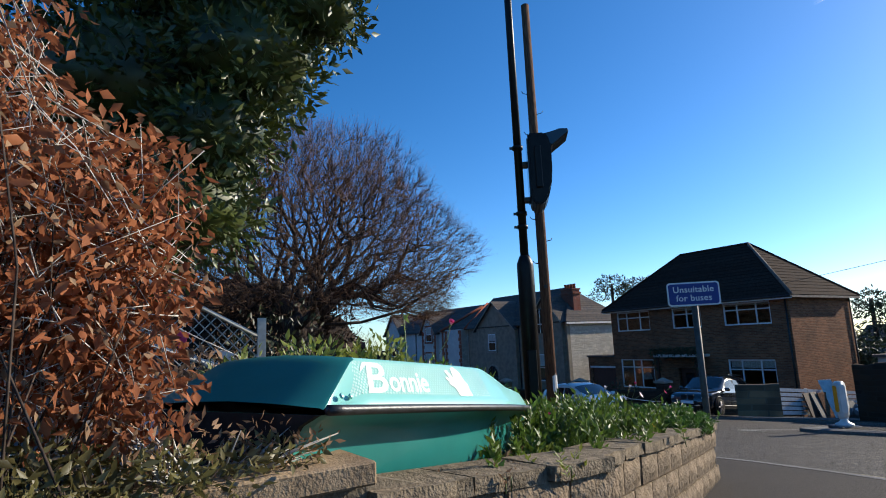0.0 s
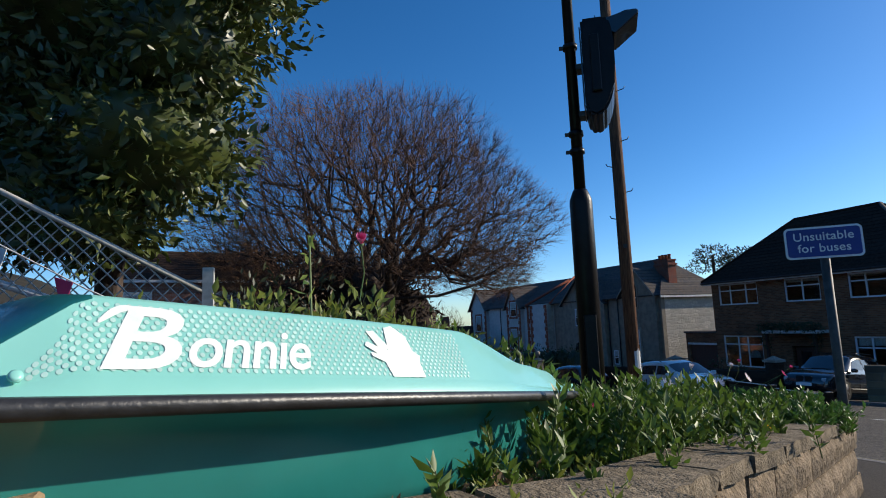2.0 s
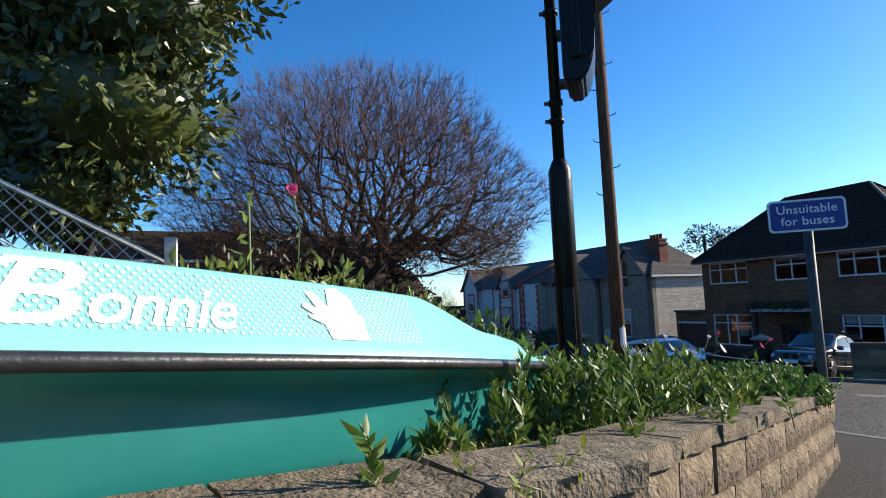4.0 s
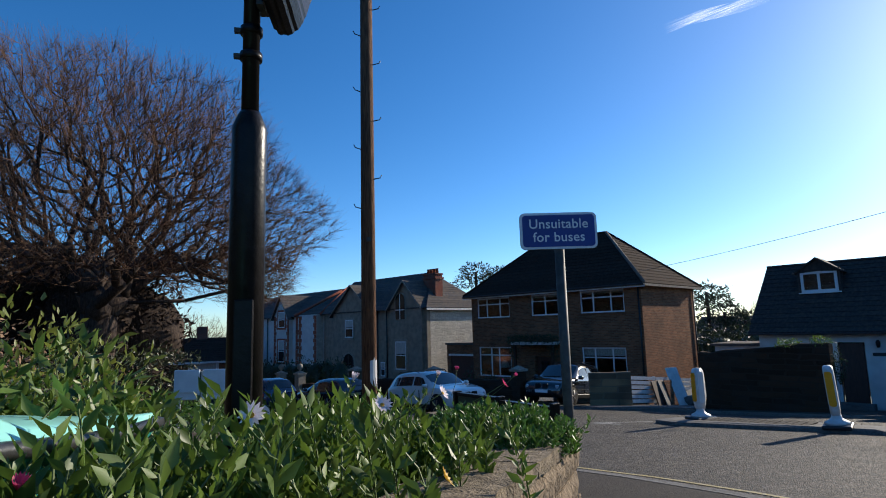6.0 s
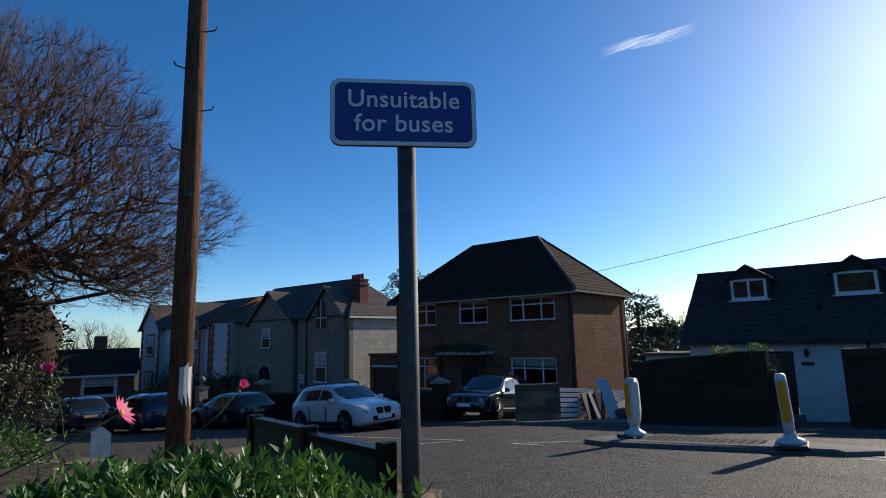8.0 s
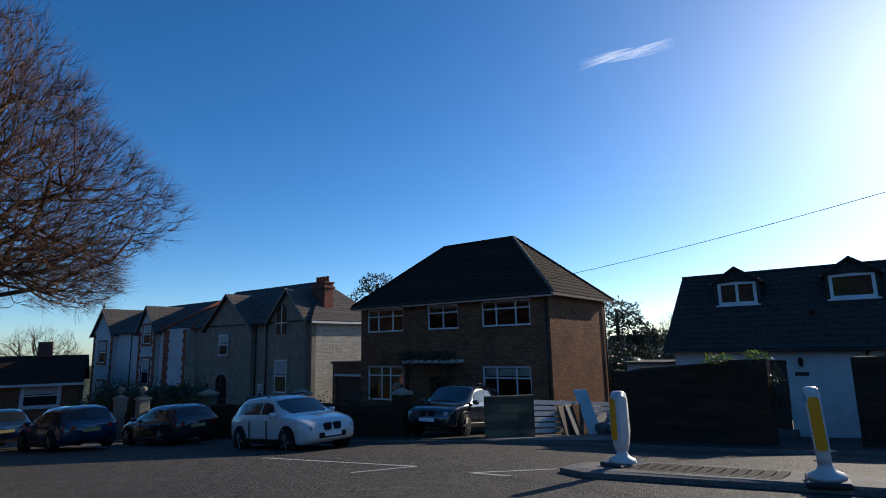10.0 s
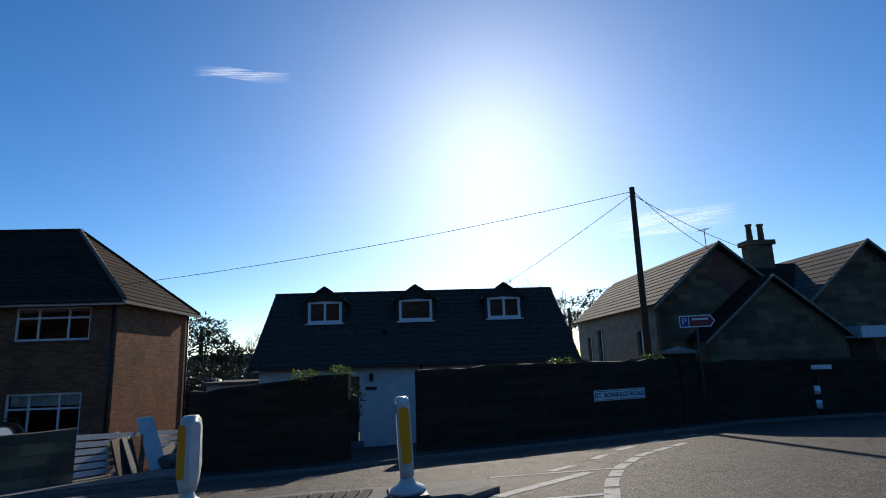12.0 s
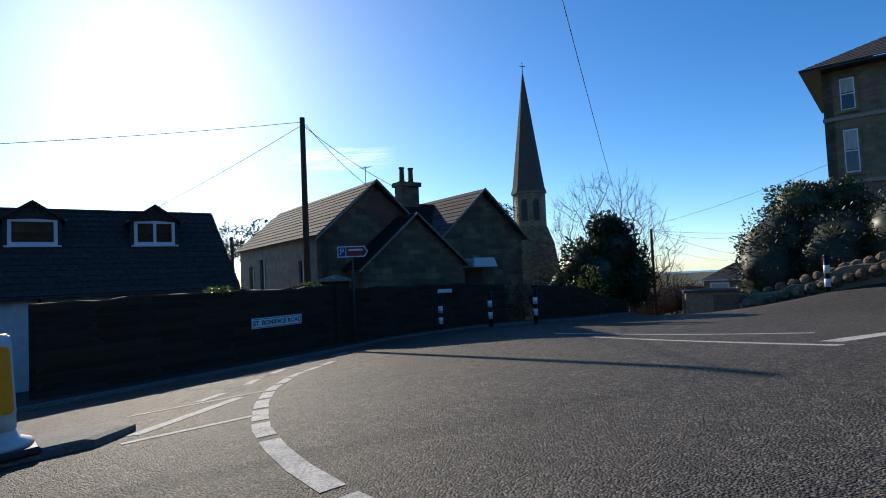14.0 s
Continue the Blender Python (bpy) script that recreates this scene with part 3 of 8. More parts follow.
NEAR_K = [(-26, 57), (-12, 34), (-4.6, 22), (0.6, 14.5), (3.55, 9.7), (4.35, 8.3), (4.75, 7.3), (5.15, 6.0), (6.6, 3.0), (11, -6), (20, -25)]
NEAR_IN = [(-29, 55), (-15, 32.6), (-7.6, 20.8), (-2.4, 13.4), (0.3, 9.4), (1.4, 7.6), (0.2, 4.4), (-1.4, 1.2), (-2.2, -3.0), (1, -12), (10, -30)]
NEAR_C = [tuple(Vector(k).lerp(Vector(p), 0.14 / max(1, (Vector(k) - Vector(p)).length))) for k, p in zip(NEAR_K, NEAR_IN)]
strip("pavement", NEAR_IN, NEAR_C, M_pave, "patched tarmac pavement beside the planter wall", across=6)
strip("kerb", NEAR_C, NEAR_K, M_kerb, "weathered concrete kerb", lift=0.004, across=1, category="kerb")


def marking(name, pts, w, mat, label, lift=0.005, dash=None):
    """Paint along a line of points, whole or in dashes (on, off)."""
    pts = [Vector(p) for p in pts]
    fine = []
    for a, b in zip(pts, pts[1:]):
        k = max(1, int((b - a).length / 0.08))
        fine += [a.lerp(b, i / k) for i in range(k)]
    fine.append(pts[-1])
    runs, s, run = [], 0.0, []
    for i, p in enumerate(fine):
        on = dash is None or (s % (dash[0] + dash[1])) < dash[0]
        if on:
            run.append(i)
        elif run:
            runs.append(run)
            run = []
        if i + 1 < len(fine):
            s += (fine[i + 1] - p).length
    if run:
        runs.append(run)
    V, F = [], []
    for run in runs:
        if len(run) < 2:
            continue
        k = len(V)
        for i in run:
            d = (fine[min(i + 1, len(fine) - 1)] - fine[max(i - 1, 0)]).normalized()
            nx, ny = -d.y, d.x
            for s2 in (-1, 1):
                x, y = fine[i].x + nx * w / 2 * s2, fine[i].y + ny * w / 2 * s2
                V.append((x, y, G(x, y) + ROAD + lift))
        for i in range(len(run) - 1):
            F.append((k + 2 * i, k + 2 * i + 1, k + 2 * i + 3, k + 2 * i + 2))
    return tagged(mesh_part(name, V, F, mat), label, "road marking", kind="structure")
# ---- markings and the traffic island ----
marking("road_marking", [(7.3, 7.6), (7.93, 8.0), (8.6, 8.37), (9.21, 8.65), (10.0, 8.95), (10.69, 9.13), (11.79, 9.38), (13.24, 9.59), (15.08, 9.6), (17.28, 9.14)], 0.17, M_paint_white, "broad worn white broken line curving round the junction", dash=(0.8, 0.08))
marking("road_marking", [(12.9, 10.5), (14.25, 10.27), (15.91, 10.29), (18.58, 9.7), (20.6, 8.75)], 0.16, M_paint_white, "worn white broken line along the street", dash=(0.8, 0.8))
marking("road_marking", [(10.67, 10.39), (12.75, 9.9)], 0.19, M_paint_white, "worn white hatching line by the island")
marking("road_marking", [(10.25, 10.3), (10.9, 9.2)], 0.12, M_paint_white, "worn white hatching line by the island")
marking("road_marking", [(12.28, 11.2), (13.15, 9.67)], 0.1, M_paint_white, "thin white line by the island")
marking("road_marking", [(15.36, 3.94), (10.37, 2.97)], 0.12, M_paint_white, "long white line across the road mouth")
marking("road_marking", [(17.5, 4.1), (12.03, 1.99)], 0.12, M_paint_white, "long white line across the road mouth")
marking("road_marking", [(10.8, 2.75), (10.92, 2.1), (11.3, -1.0)], 0.3, M_paint_white, "broad white dash at the road mouth")
marking("road_marking", [(5.7, 16.2), (6.9, 16.4), (4.6, 20.6)], 0.1, M_paint_white, "worn white hatching line by the island")
marking("road_marking", [(7.6, 14.17), (7.3, 14.9), (8.6, 14.5)], 0.1, M_paint_white, "worn white hatching line by the island")
for off in (0.25, 0.42):
    marking("road_marking", [(x + off, y + off * 0.55) for x, y in NEAR_K[1:10]], 0.06, M_paint_yellow, "faded double yellow line along the kerb")

ISL = [(8.4, 14.1), (8.9, 14.45), (9.5, 14.3), (10.5, 12.9), (11.4, 11.4), (11.5, 10.9), (11.0, 10.5), (10.3, 10.55), (9.4, 11.9), (8.4, 13.5)]
bm = bmesh.new()
lo = [bm.verts.new((x, y, G(x, y) - 0.25)) for x, y in ISL]
cx, cy = sum(p[0] for p in ISL) / len(ISL), sum(p[1] for p in ISL) / len(ISL)
ring = [bm.verts.new((x, y, G(x, y) - 0.01)) for x, y in ISL]
inn = [bm.verts.new((x + (cx - x) * 0.12, y + (cy - y) * 0.05, G(x, y) + 0.012)) for x, y in ISL]
n = len(ISL)
for i in range(n):
    j = (i + 1) % n
    bm.faces.new((lo[i], lo[j], ring[j], ring[i]))
    bm.faces.new((ring[i], ring[j], inn[j], inn[i]))
bm.faces.new(inn)
island = part("traffic_island", bm, M_kerb)
tagged(island, "low kerbed concrete traffic island with worn edges", "traffic island", kind="structure")
bm = bmesh.new()
d = (Vector((10.4, 11.2)) - Vector((9.0, 14.0))).normalized()
for i in range(14):
    p = Vector((9.15, 13.5)) + d * (0.15 * i)
    prism_m = pose(p.x, p.y, G(p.x, p.y) + 0.016, 0, 0, math.degrees(math.atan2(d.y, d.x)))
    box(bm, -0.055, 0.055, -0.36, 0.36, -0.02, 0.003, prism_m)
part("tactile_rib", bm, M_pave, island, "ribbed dark paving")


# ---- planter wall ----
WALL = [(-1.90, 0.97), (-1.10, 1.50), (-0.28, 2.05), (0.10, 2.45), (0.66, 2.95), (1.12, 3.74), (1.62, 4.52), (2.15, 5.36), (2.65, 6.18), (3.12, 6.95)]


def wall_top(y):
    return 1.115 if y < 2.053 else 0.90 - (y - 2.88) * 0.1155


def along(poly, step):
    out, rest = [], 0.0
    for a, b in zip(poly, poly[1:]):
        a, b = Vector(a), Vector(b)
        L = (b - a).length
        s = rest
        while s < L:
            out.append((a.lerp(b, s / L), (b - a).normalized()))
            s += step
        rest = s - L
    return out


planter = thing("planter_wall", pose(0, 0, 0), "low curved retaining wall of rough pitched stone blocks with coping", "wall", kind="structure")
V, F = [], []
core = WALL + [(2.55, 8.3), (1.5, 8.9)]
for (x, y), (x2, y2) in zip(core, core[1:]):
    k = len(V)
    d = (Vector((x2, y2)) - Vector((x, y))).normalized()
    nx, ny = -d.y * 0.2, d.x * 0.2
    ox, oy = d.y * -0.03, -d.x * -0.03
    for px, py in ((x, y), (x2, y2)):
        t = wall_top(min(py, 6.95)) - 0.06
        b = G(px, py) - 0.2
        V += [(px + ox, py + oy, b), (px + ox, py + oy, t), (px + nx, py + ny, t), (px + nx, py + ny, b)]
    F += [(k, k + 4, k + 5, k + 1), (k + 1, k + 5, k + 6, k + 2), (k + 2, k + 6, k + 7, k + 3), (k + 3, k, k + 1, k + 2), (k + 7, k + 6, k + 5, k + 4)]
mesh_part("wall_core", V, F, M_mortar, planter)


def rough_block(L, h, d, rng):
    """A block with a pitched, uneven face towards -y."""
    bm = bmesh.new()
    nx, nz = 4, 3
    grid = [[None] * (nz + 1) for _ in range(nx + 1)]
    for i in range(nx + 1):
        for j in range(nz + 1):
            edge = i in (0, nx) or j in (0, nz)
            y = -0.004 if edge else -0.016 - 0.016 * rng.random()
            grid[i][j] = bm.verts.new((-L / 2 + L * i / nx + (0 if i in (0, nx) else 0.01 * (rng.random() - 0.5)), y, -h / 2 + h * j / nz))
    for i in range(nx):
        for j in range(nz):
            bm.faces.new((grid[i][j], grid[i + 1][j], grid[i + 1][j + 1], grid[i][j + 1]))
    back = [bm.verts.new((sx * L / 2, d, sz * h / 2)) for sx, sz in ((-1, -1), (1, -1), (1, 1), (-1, 1))]
    bm.faces.new([grid[i][0] for i in range(nx + 1)][::-1] + [back[0], back[1]])
    bm.faces.new([grid[i][nz] for i in range(nx + 1)] + [back[2], back[3]])
    bm.faces.new([grid[0][j] for j in range(nz + 1)] + [back[3], back[0]])
    bm.faces.new([grid[nx][j] for j in range(nz + 1)][::-1] + [back[1], back[2]])
    bmesh.ops.recalc_face_normals(bm, faces=bm.faces[:])
    me = bpy.data.meshes.new("block")
    bm.to_mesh(me)
    bm.free()
    me.materials.append(M_block)
    return me


rng_b = random.Random(5)
BLOCKS = [rough_block(0.43, 0.19, 0.08, rng_b) for _ in range(6)]
END = [(3.12, 6.95), (2.55, 8.3)]
for poly in (WALL, END):
    for row in range(5):
        for i, (p, d) in enumerate(along(poly, 0.445)):
            if i == 0 and row % 2:
                continue
            p = p + d * (0.2225 if row % 2 == 0 else 0.0)
            t = wall_top(min(p.y, 6.95)) - 0.065 - 0.1 - row * 0.2
            if t < G(p.x, p.y) - 0.14:
                continue
            ob = new("block", BLOCKS[rng_b.randrange(6)])
            ob.parent = planter
            slope = -math.degrees(math.atan(0.1155 * d.y)) if p.y > 2.053 and poly is WALL else 0
            ob.matrix_world = pose(p.x, p.y, t, 0, 0, math.degrees(math.atan2(d.y, d.x))) @ pose(0, 0, 0, 0, -slope, 0)


def coping_stone(rng, L, W):
    bm = bmesh.new()
    box(bm, -L / 2, L / 2, -0.03, W, -0.035, 0.035)
    bmesh.ops.subdivide_edges(bm, edges=[e for e in bm.edges if abs((e.verts[0].co - e.verts[1].co).x) > 0.1], cuts=4)
    for v in bm.verts:
        if v.co.y < 0:
            v.co.y += rng.uniform(-0.012, 0.012)
            v.co.z += rng.uniform(-0.006, 0.004)
    me = bpy.data.meshes.new("coping")
    bmesh.ops.recalc_face_normals(bm, faces=bm.faces[:])
    bm.to_mesh(me)
    bm.free()
    me.materials.append(M_coping)
    return me


COPES = [coping_stone(rng_b, 0.50, 0.30) for _ in range(4)]
# broad sawn slabs on the higher end of the wall
bm = bmesh.new()
box(bm, -0.485, 0.485, -0.045, 0.33, -0.045, 0.035, None, 0.008)
slab_mesh = bpy.data.meshes.new("coping_slab")
bm.to_mesh(slab_mesh)
bm.free()
slab_mesh.materials.append(M_slab)
high = Vector(WALL[2]) - Vector(WALL[0])
for k in (0, 1):
    d = high.normalized()
    p = Vector(WALL[2]) - d * (0.485 + 0.98 * k)
    ob = new("coping_slab", slab_mesh)
    ob.parent = planter
    ob.matrix_world = pose(p.x, p.y, 1.08, 0, 0, math.degrees(math.atan2(d.y, d.x)))
for i, (p, d) in enumerate(along(WALL[2:], 0.51)):
    p = p + d * 0.25
    ob = new("coping", COPES[i % 4])
    ob.parent = planter
    slope = math.degrees(math.atan(0.1155 * d.y))
    ob.matrix_world = pose(p.x, p.y, wall_top(min(p.y, 6.95)) - 0.03, 0, 0, math.degrees(math.atan2(d.y, d.x))) @ pose(0, 0, 0, 0, slope, 0)
for i, (p, d) in enumerate(along(END, 0.51)):
    p = p + d * 0.35
    ob = new("coping", COPES[i % 4])
    ob.parent = planter
    ob.matrix_world = pose(p.x, p.y, wall_top(6.95) - 0.03, 0, 0, math.degrees(math.atan2(d.y, d.x)))

# soil in the planter
V, F = [], []
inner = [(x - 0.15, y + 0.2) for x, y in WALL] + [(2.5, 8.0)]
back = [(-4.5, 1.5), (-4.5, 2.5), (-4.3, 3.5), (-4.0, 4.5), (-3.6, 5.4), (-3.0, 6.3), (-2.2, 7.0), (-1.4, 7.6), (-0.6, 8.2), (0.3, 8.7), (1.5, 9.0)]
for (x, y), (u, v) in zip(inner, back):
    for j in range(9):
        f = j / 8
        px, py = x + (u - x) * f, y + (v - y) * f
        h = wall_top(min(max(y, 2.0), 6.95)) - 0.10 + 0.03 * noise.noise((px * 3, py * 3, 0)) + 0.05 * math.sin(f * 3.1)
        V.append((px, py, h))
for i in range(len(inner) - 1):
    for j in range(8):
        F.append((i * 9 + j, i * 9 + j + 1, (i + 1) * 9 + j + 1, (i + 1) * 9 + j))
tagged(mesh_part("soil", V, F, M_earth, flat=False), "dark soil bed behind the planter wall", "soil", kind="structure")


# ---- the boat ----
def build_boat():
    ax = math.degrees(math.atan2(0.491, 0.871))
    m = pose(-0.856, 2.236, 1.29, 0, 0, 0) @ pose(0, 0, 0, 0, 0, -ax) @ pose(0, 0, 0, -6.75, 0, 0)
    boat = thing("boat", m, "small turquoise fibreglass boat with a painted name, in the planter", "boat")
    # local: y from stern to bow, x to starboard, z up from the rail
    L, HB, N = 3.06, 0.5, 40
    def half(s):
        f = s / L
        return HB * (1 - max(0.0, (f - 0.35) / 0.65) ** 2.1) * (0.97 + 0.03 * min(1, f / 0.3)) + 0.012
    def rail_z(s):
        return 0.015 * math.sin(math.pi * s / L) + 0.03 * max(0, (s / L - 0.8) / 0.2) ** 2
    def keel_z(s):
        f = s / L
        return -0.42 + 0.42 * max(0.0, (f - 0.72) / 0.28) ** 1.8
    def loft(name, sections, mat, label="", flat=False, close=False):
        V, F = [], []
        k = len(sections[0])
        for sec in sections:
            V += sec
        for i in range(len(sections) - 1):
            for j in range(k - 1):
                F.append((i * k + j, i * k + j + 1, (i + 1) * k + j + 1, (i + 1) * k + j))
        if close:
            F.append(tuple(range(k)))
        return mesh_part(name, V, F, mat, boat, label, flat)
    ss = [L * i / N for i in range(N + 1)]
    hull = []
    for s in ss:
        h, z0, zk = half(s), rail_z(s), keel_z(s)
        sec = [(h * a, s, z0 + (zk - z0) * b) for a, b in ((0.95, 0.04), (0.80, 0.13), (0.73, 0.24), (0.72, 0.36), (0.70, 0.62), (0.64, 0.76), (0.40, 0.9), (0.0, 1.0), (-0.40, 0.9), (-0.64, 0.76), (-0.70, 0.62), (-0.72, 0.36), (-0.73, 0.24), (-0.80, 0.13), (-0.95, 0.04))]
        hull.append(sec)
    loft("hull", hull, M_boat_hull, "teal gelcoat hull", close=True)
    # rubber rail
    pts = [(half(s) + 0.008, s, rail_z(s)) for s in ss] + [(-half(s) - 0.008, s, rail_z(s)) for s in ss[::-1]]
    V, F = tube_data([[(p, 0.02) for p in pts]], 8)
    mesh_part("rubber_rail", V, F, M_rubber, boat, "black rubber rubbing strip", flat=False)
    # raised deck: sloped side panel up to a flat top, falling in a curve to the foredeck
    S0 = 0.26
    def ease(a, b, s):
        f = min(1.0, max(0.0, (s - a) / (b - a)))
        return f * f * (3 - 2 * f)
    def top_h(s):
        return 0.195 + 0.02 * min(1.0, s / 1.4) - 0.095 * ease(1.42, 1.92, s) - 0.015 * ease(1.9, 2.25, s) - 0.062 * ease(2.24, 2.44, s) - 0.03 * ease(2.44, L, s)
    deck = []
    ts = [S0 * 0.0 + (L - 0.0) * i / 90 for i in range(91)]
    for s in ts:
        h, z0 = half(s), rail_z(s)
        t = top_h(max(s, S0))
        if s < S0:
            t = t * (s / S0) * 0.98 + 0.006
        inset = 0.105 * min(1, t / 0.2) + 0.012
        hi = max(0.0, h - inset)
        lip = min(0.05, t * 0.28)
        deck.append([(h + 0.004, s, z0 + 0.012), (h - 0.003, s, z0 + lip * 0.55), (max(0, h - 0.022), s, z0 + lip), (max(0, h - 0.028), s, z0 + lip + 0.004),
                     (hi, s, z0 + t - 0.008), (max(0, hi - 0.015), s, z0 + t), (hi * 0.5, s, z0 + t + 0.012), (0, s, z0 + t + 0.018),
                     (-hi * 0.5, s, z0 + t + 0.012), (-max(0, hi - 0.015), s, z0 + t), (-hi, s, z0 + t - 0.008), (-max(0, h - 0.028), s, z0 + lip + 0.004),
                     (-max(0, h - 0.022), s, z0 + lip), (-h + 0.003, s, z0 + lip * 0.55), (-h - 0.004, s, z0 + 0.012)])
    k0 = next(i for i, s in enumerate(ts) if s >= S0)
    loft("deck", deck[k0:], M_boat_deck, "pale turquoise raised deck")
    stern = deck[:k0 + 1]
    loft("stern_slope", [sec[4:11] for sec in stern], M_boat_hull, "dark teal slope at the stern")
    loft("stern_side", [sec[:5] for sec in stern], M_boat_deck)
    loft("stern_side", [sec[10:] for sec in stern], M_boat_deck)
    # dark cover hung over the transom
    bm = bmesh.new()
    prism(bm, [(x * 1.02, z) for x, y, z in hull[0]], -0.03, -0.006, "y")
    part("transom_cover", bm, M_cover, boat, "dark canvas cover over the transom")
    # where a point of the starboard panel lies: s along, f up it; the way out of it
    def panel(s, f, out=0.0):
        h, t = half(s), top_h(max(s, S0)) * min(1.0, s / S0)
        z0 = rail_z(s)
        hi = h - (0.105 * min(1, t / 0.2) + 0.012)
        lip = min(0.05, t * 0.28)
        a = Vector((h - 0.028, s, z0 + lip + 0.004))
        b = Vector((hi, s, z0 + t - 0.008))
        nrm = Vector((b.z - a.z, 0, a.x - b.x)).normalized()
        return a.lerp(b, f) + nrm * out
    def on_panel(me):
        for v in me.vertices:
            v.co = panel(v.co.x, v.co.y, 0.0022 + v.co.z)
    # the name, slanted script-like letters
    name = text_part("painted_name", "Bonnie", 1.0, M_boat_white, boat, Matrix(), 0.0, 0.94, 0.34, "large white hand-painted name", offset=0.012)
    me = name.data
    bm = bmesh.new()
    bm.from_mesh(me)
    bmesh.ops.triangulate(bm, faces=bm.faces[:])
    bmesh.ops.subdivide_edges(bm, edges=[e for e in bm.edges if e.calc_length() > 0.12], cuts=2)
    # the capital is the leftmost piece; the small letters follow it, lower
    first = min(bm.verts, key=lambda v: v.co.x)
    seen, todo = {first}, [first]
    while todo:
        for e in todo.pop().link_edges:
            for v in e.verts:
                if v not in seen:
                    seen.add(v)
                    todo.append(v)
    for piece, s0, wide, f0, tall in ((seen, 0.272, 0.168, 0.05, 0.88), (set(bm.verts) - seen, 0.437, 0.305, 0.09, 0.60)):
        x0, x1 = min(v.co.x for v in piece), max(v.co.x for v in piece)
        y0, y1 = min(v.co.y for v in piece), max(v.co.y for v in piece)
        for v in piece:
            v.co = panel(s0 + wide * (v.co.x - x0) / (x1 - x0), f0 + tall * (v.co.y - y0) / (y1 - y0), 0.002)
    bm.to_mesh(me)
    bm.free()
    # the brush's swash before the capital
    def stroke(name, pts, w):
        V, F = [], []
        for i, (a, b) in enumerate(pts):
            e = math.sin(math.pi * (i + 0.6) / (len(pts) + 0.2)) ** 0.6
            V += [panel(a - w * 0.25 * e, b + w * e * 2.6, 0.0024), panel(a + w * 0.25 * e, b - w * e * 2.6, 0.0024)]
            if i:
                F.append((2 * i - 2, 2 * i - 1, 2 * i + 1, 2 * i))
        mesh_part(name, V, F, M_boat_white, boat)
    stroke("swash", [(0.276 + 0.075 * i / 10, 0.66 + 0.24 * math.sin(math.pi * 0.62 * i / 10)) for i in range(11)], 0.016)
    # white bird-like splash
    bm = bmesh.new()
    shapes = (((0.33, 0), (0.97, 0), (0.95, 0.25), (0.28, 0.25)), ((0.28, 0.25), (0.95, 0.25), (1.0, 0.42), (0.88, 0.52), (0.25, 0.5)),
              ((0.40, 0.5), (0.88, 0.52), (0.84, 0.8), (0.62, 1.0), (0.46, 0.94)), ((0.28, 0.44), (0.44, 0.55), (0.24, 0.86), (0.10, 0.84)),
              ((0.26, 0.36), (0.30, 0.52), (0.04, 0.64), (0.0, 0.56)), ((0.27, 0.26), (0.27, 0.40), (0.06, 0.44), (0.07, 0.37)))
    for i, shape in enumerate(shapes):
        bm.faces.new([bm.verts.new(panel(0.930 + 0.212 * a, 0.01 + 0.97 * b, 0.0026 + 0.0003 * i)) for a, b in shape])
    part("painted_bird", bm, M_boat_white, boat, "white painted bird shape")
    # rows of pale dots
    V, F = [], []
    for r in range(13):
        for c in range(62):
            s = 0.13 + c * 0.0205 + (r % 2) * 0.00875
            f = 0.06 + r * 0.072
            if s > 1.38 or f > 0.97 or s < 0.13 + 0.13 * f:
                continue
            rad = 0.0056 if s < 0.75 else 0.0048
            k = len(V)
            c0 = panel(s, f, 0.0012)
            u = (panel(s + 0.01, f, 0.0012) - c0).normalized()
            w = (panel(s, min(1, f + 0.05), 0.0012) - c0).normalized()
            for j in range(7):
                t = 2 * math.pi * j / 7
                V.append(c0 + rad * (math.cos(t) * u + math.sin(t) * w))
            F.append(tuple(range(k, k + 7)))
    d = mesh_part("dot_pattern", V, F, M_boat_dots, boat, "rows of pale dots")
    d["kind"] = "stuff"
    for s in (0.10, 0.15):
        p = panel(0.3, 0.0, 0)
        lathe("screw", [(0.011, -0.002), (0.011, 0.004), (0.006, 0.006)], M_boat_deck, boat, n=10,
              m=Matrix.Translation((half(s) - 0.022, s, 0.05)) @ pose(0, 0, 0, 0, 60, 0))
    # dark well at the stern, closed by a sheet
    return boat


boat = build_boat()

# folded tarpaulin behind the stern
bm = bmesh.new()
bmesh.ops.create_grid(bm, x_segments=18, y_segments=14, size=0.5)
for v in bm.verts:
    x, y = v.co.x, v.co.y
    v.co = Vector((x * 1.1, y * 0.9, 0.26 - 0.5 * (x * x + y * y) + 0.05 * noise.noise((x * 5, y * 5, 2)) + 0.03 * math.sin(9 * x + 4 * y)))
r = bmesh.ops.extrude_face_region(bm, geom=bm.faces[:])
for v in r["geom"]:
    if isinstance(v, bmesh.types.BMVert):
        v.co.z -= 0.012
t = part("tarpaulin", bm, M_tarp, flat=False)
t.matrix_world = pose(-1.35, 2.75, 1.06, 0, 0, 20)
tagged(t, "crumpled grey tarpaulin heaped behind the boat", "tarpaulin")


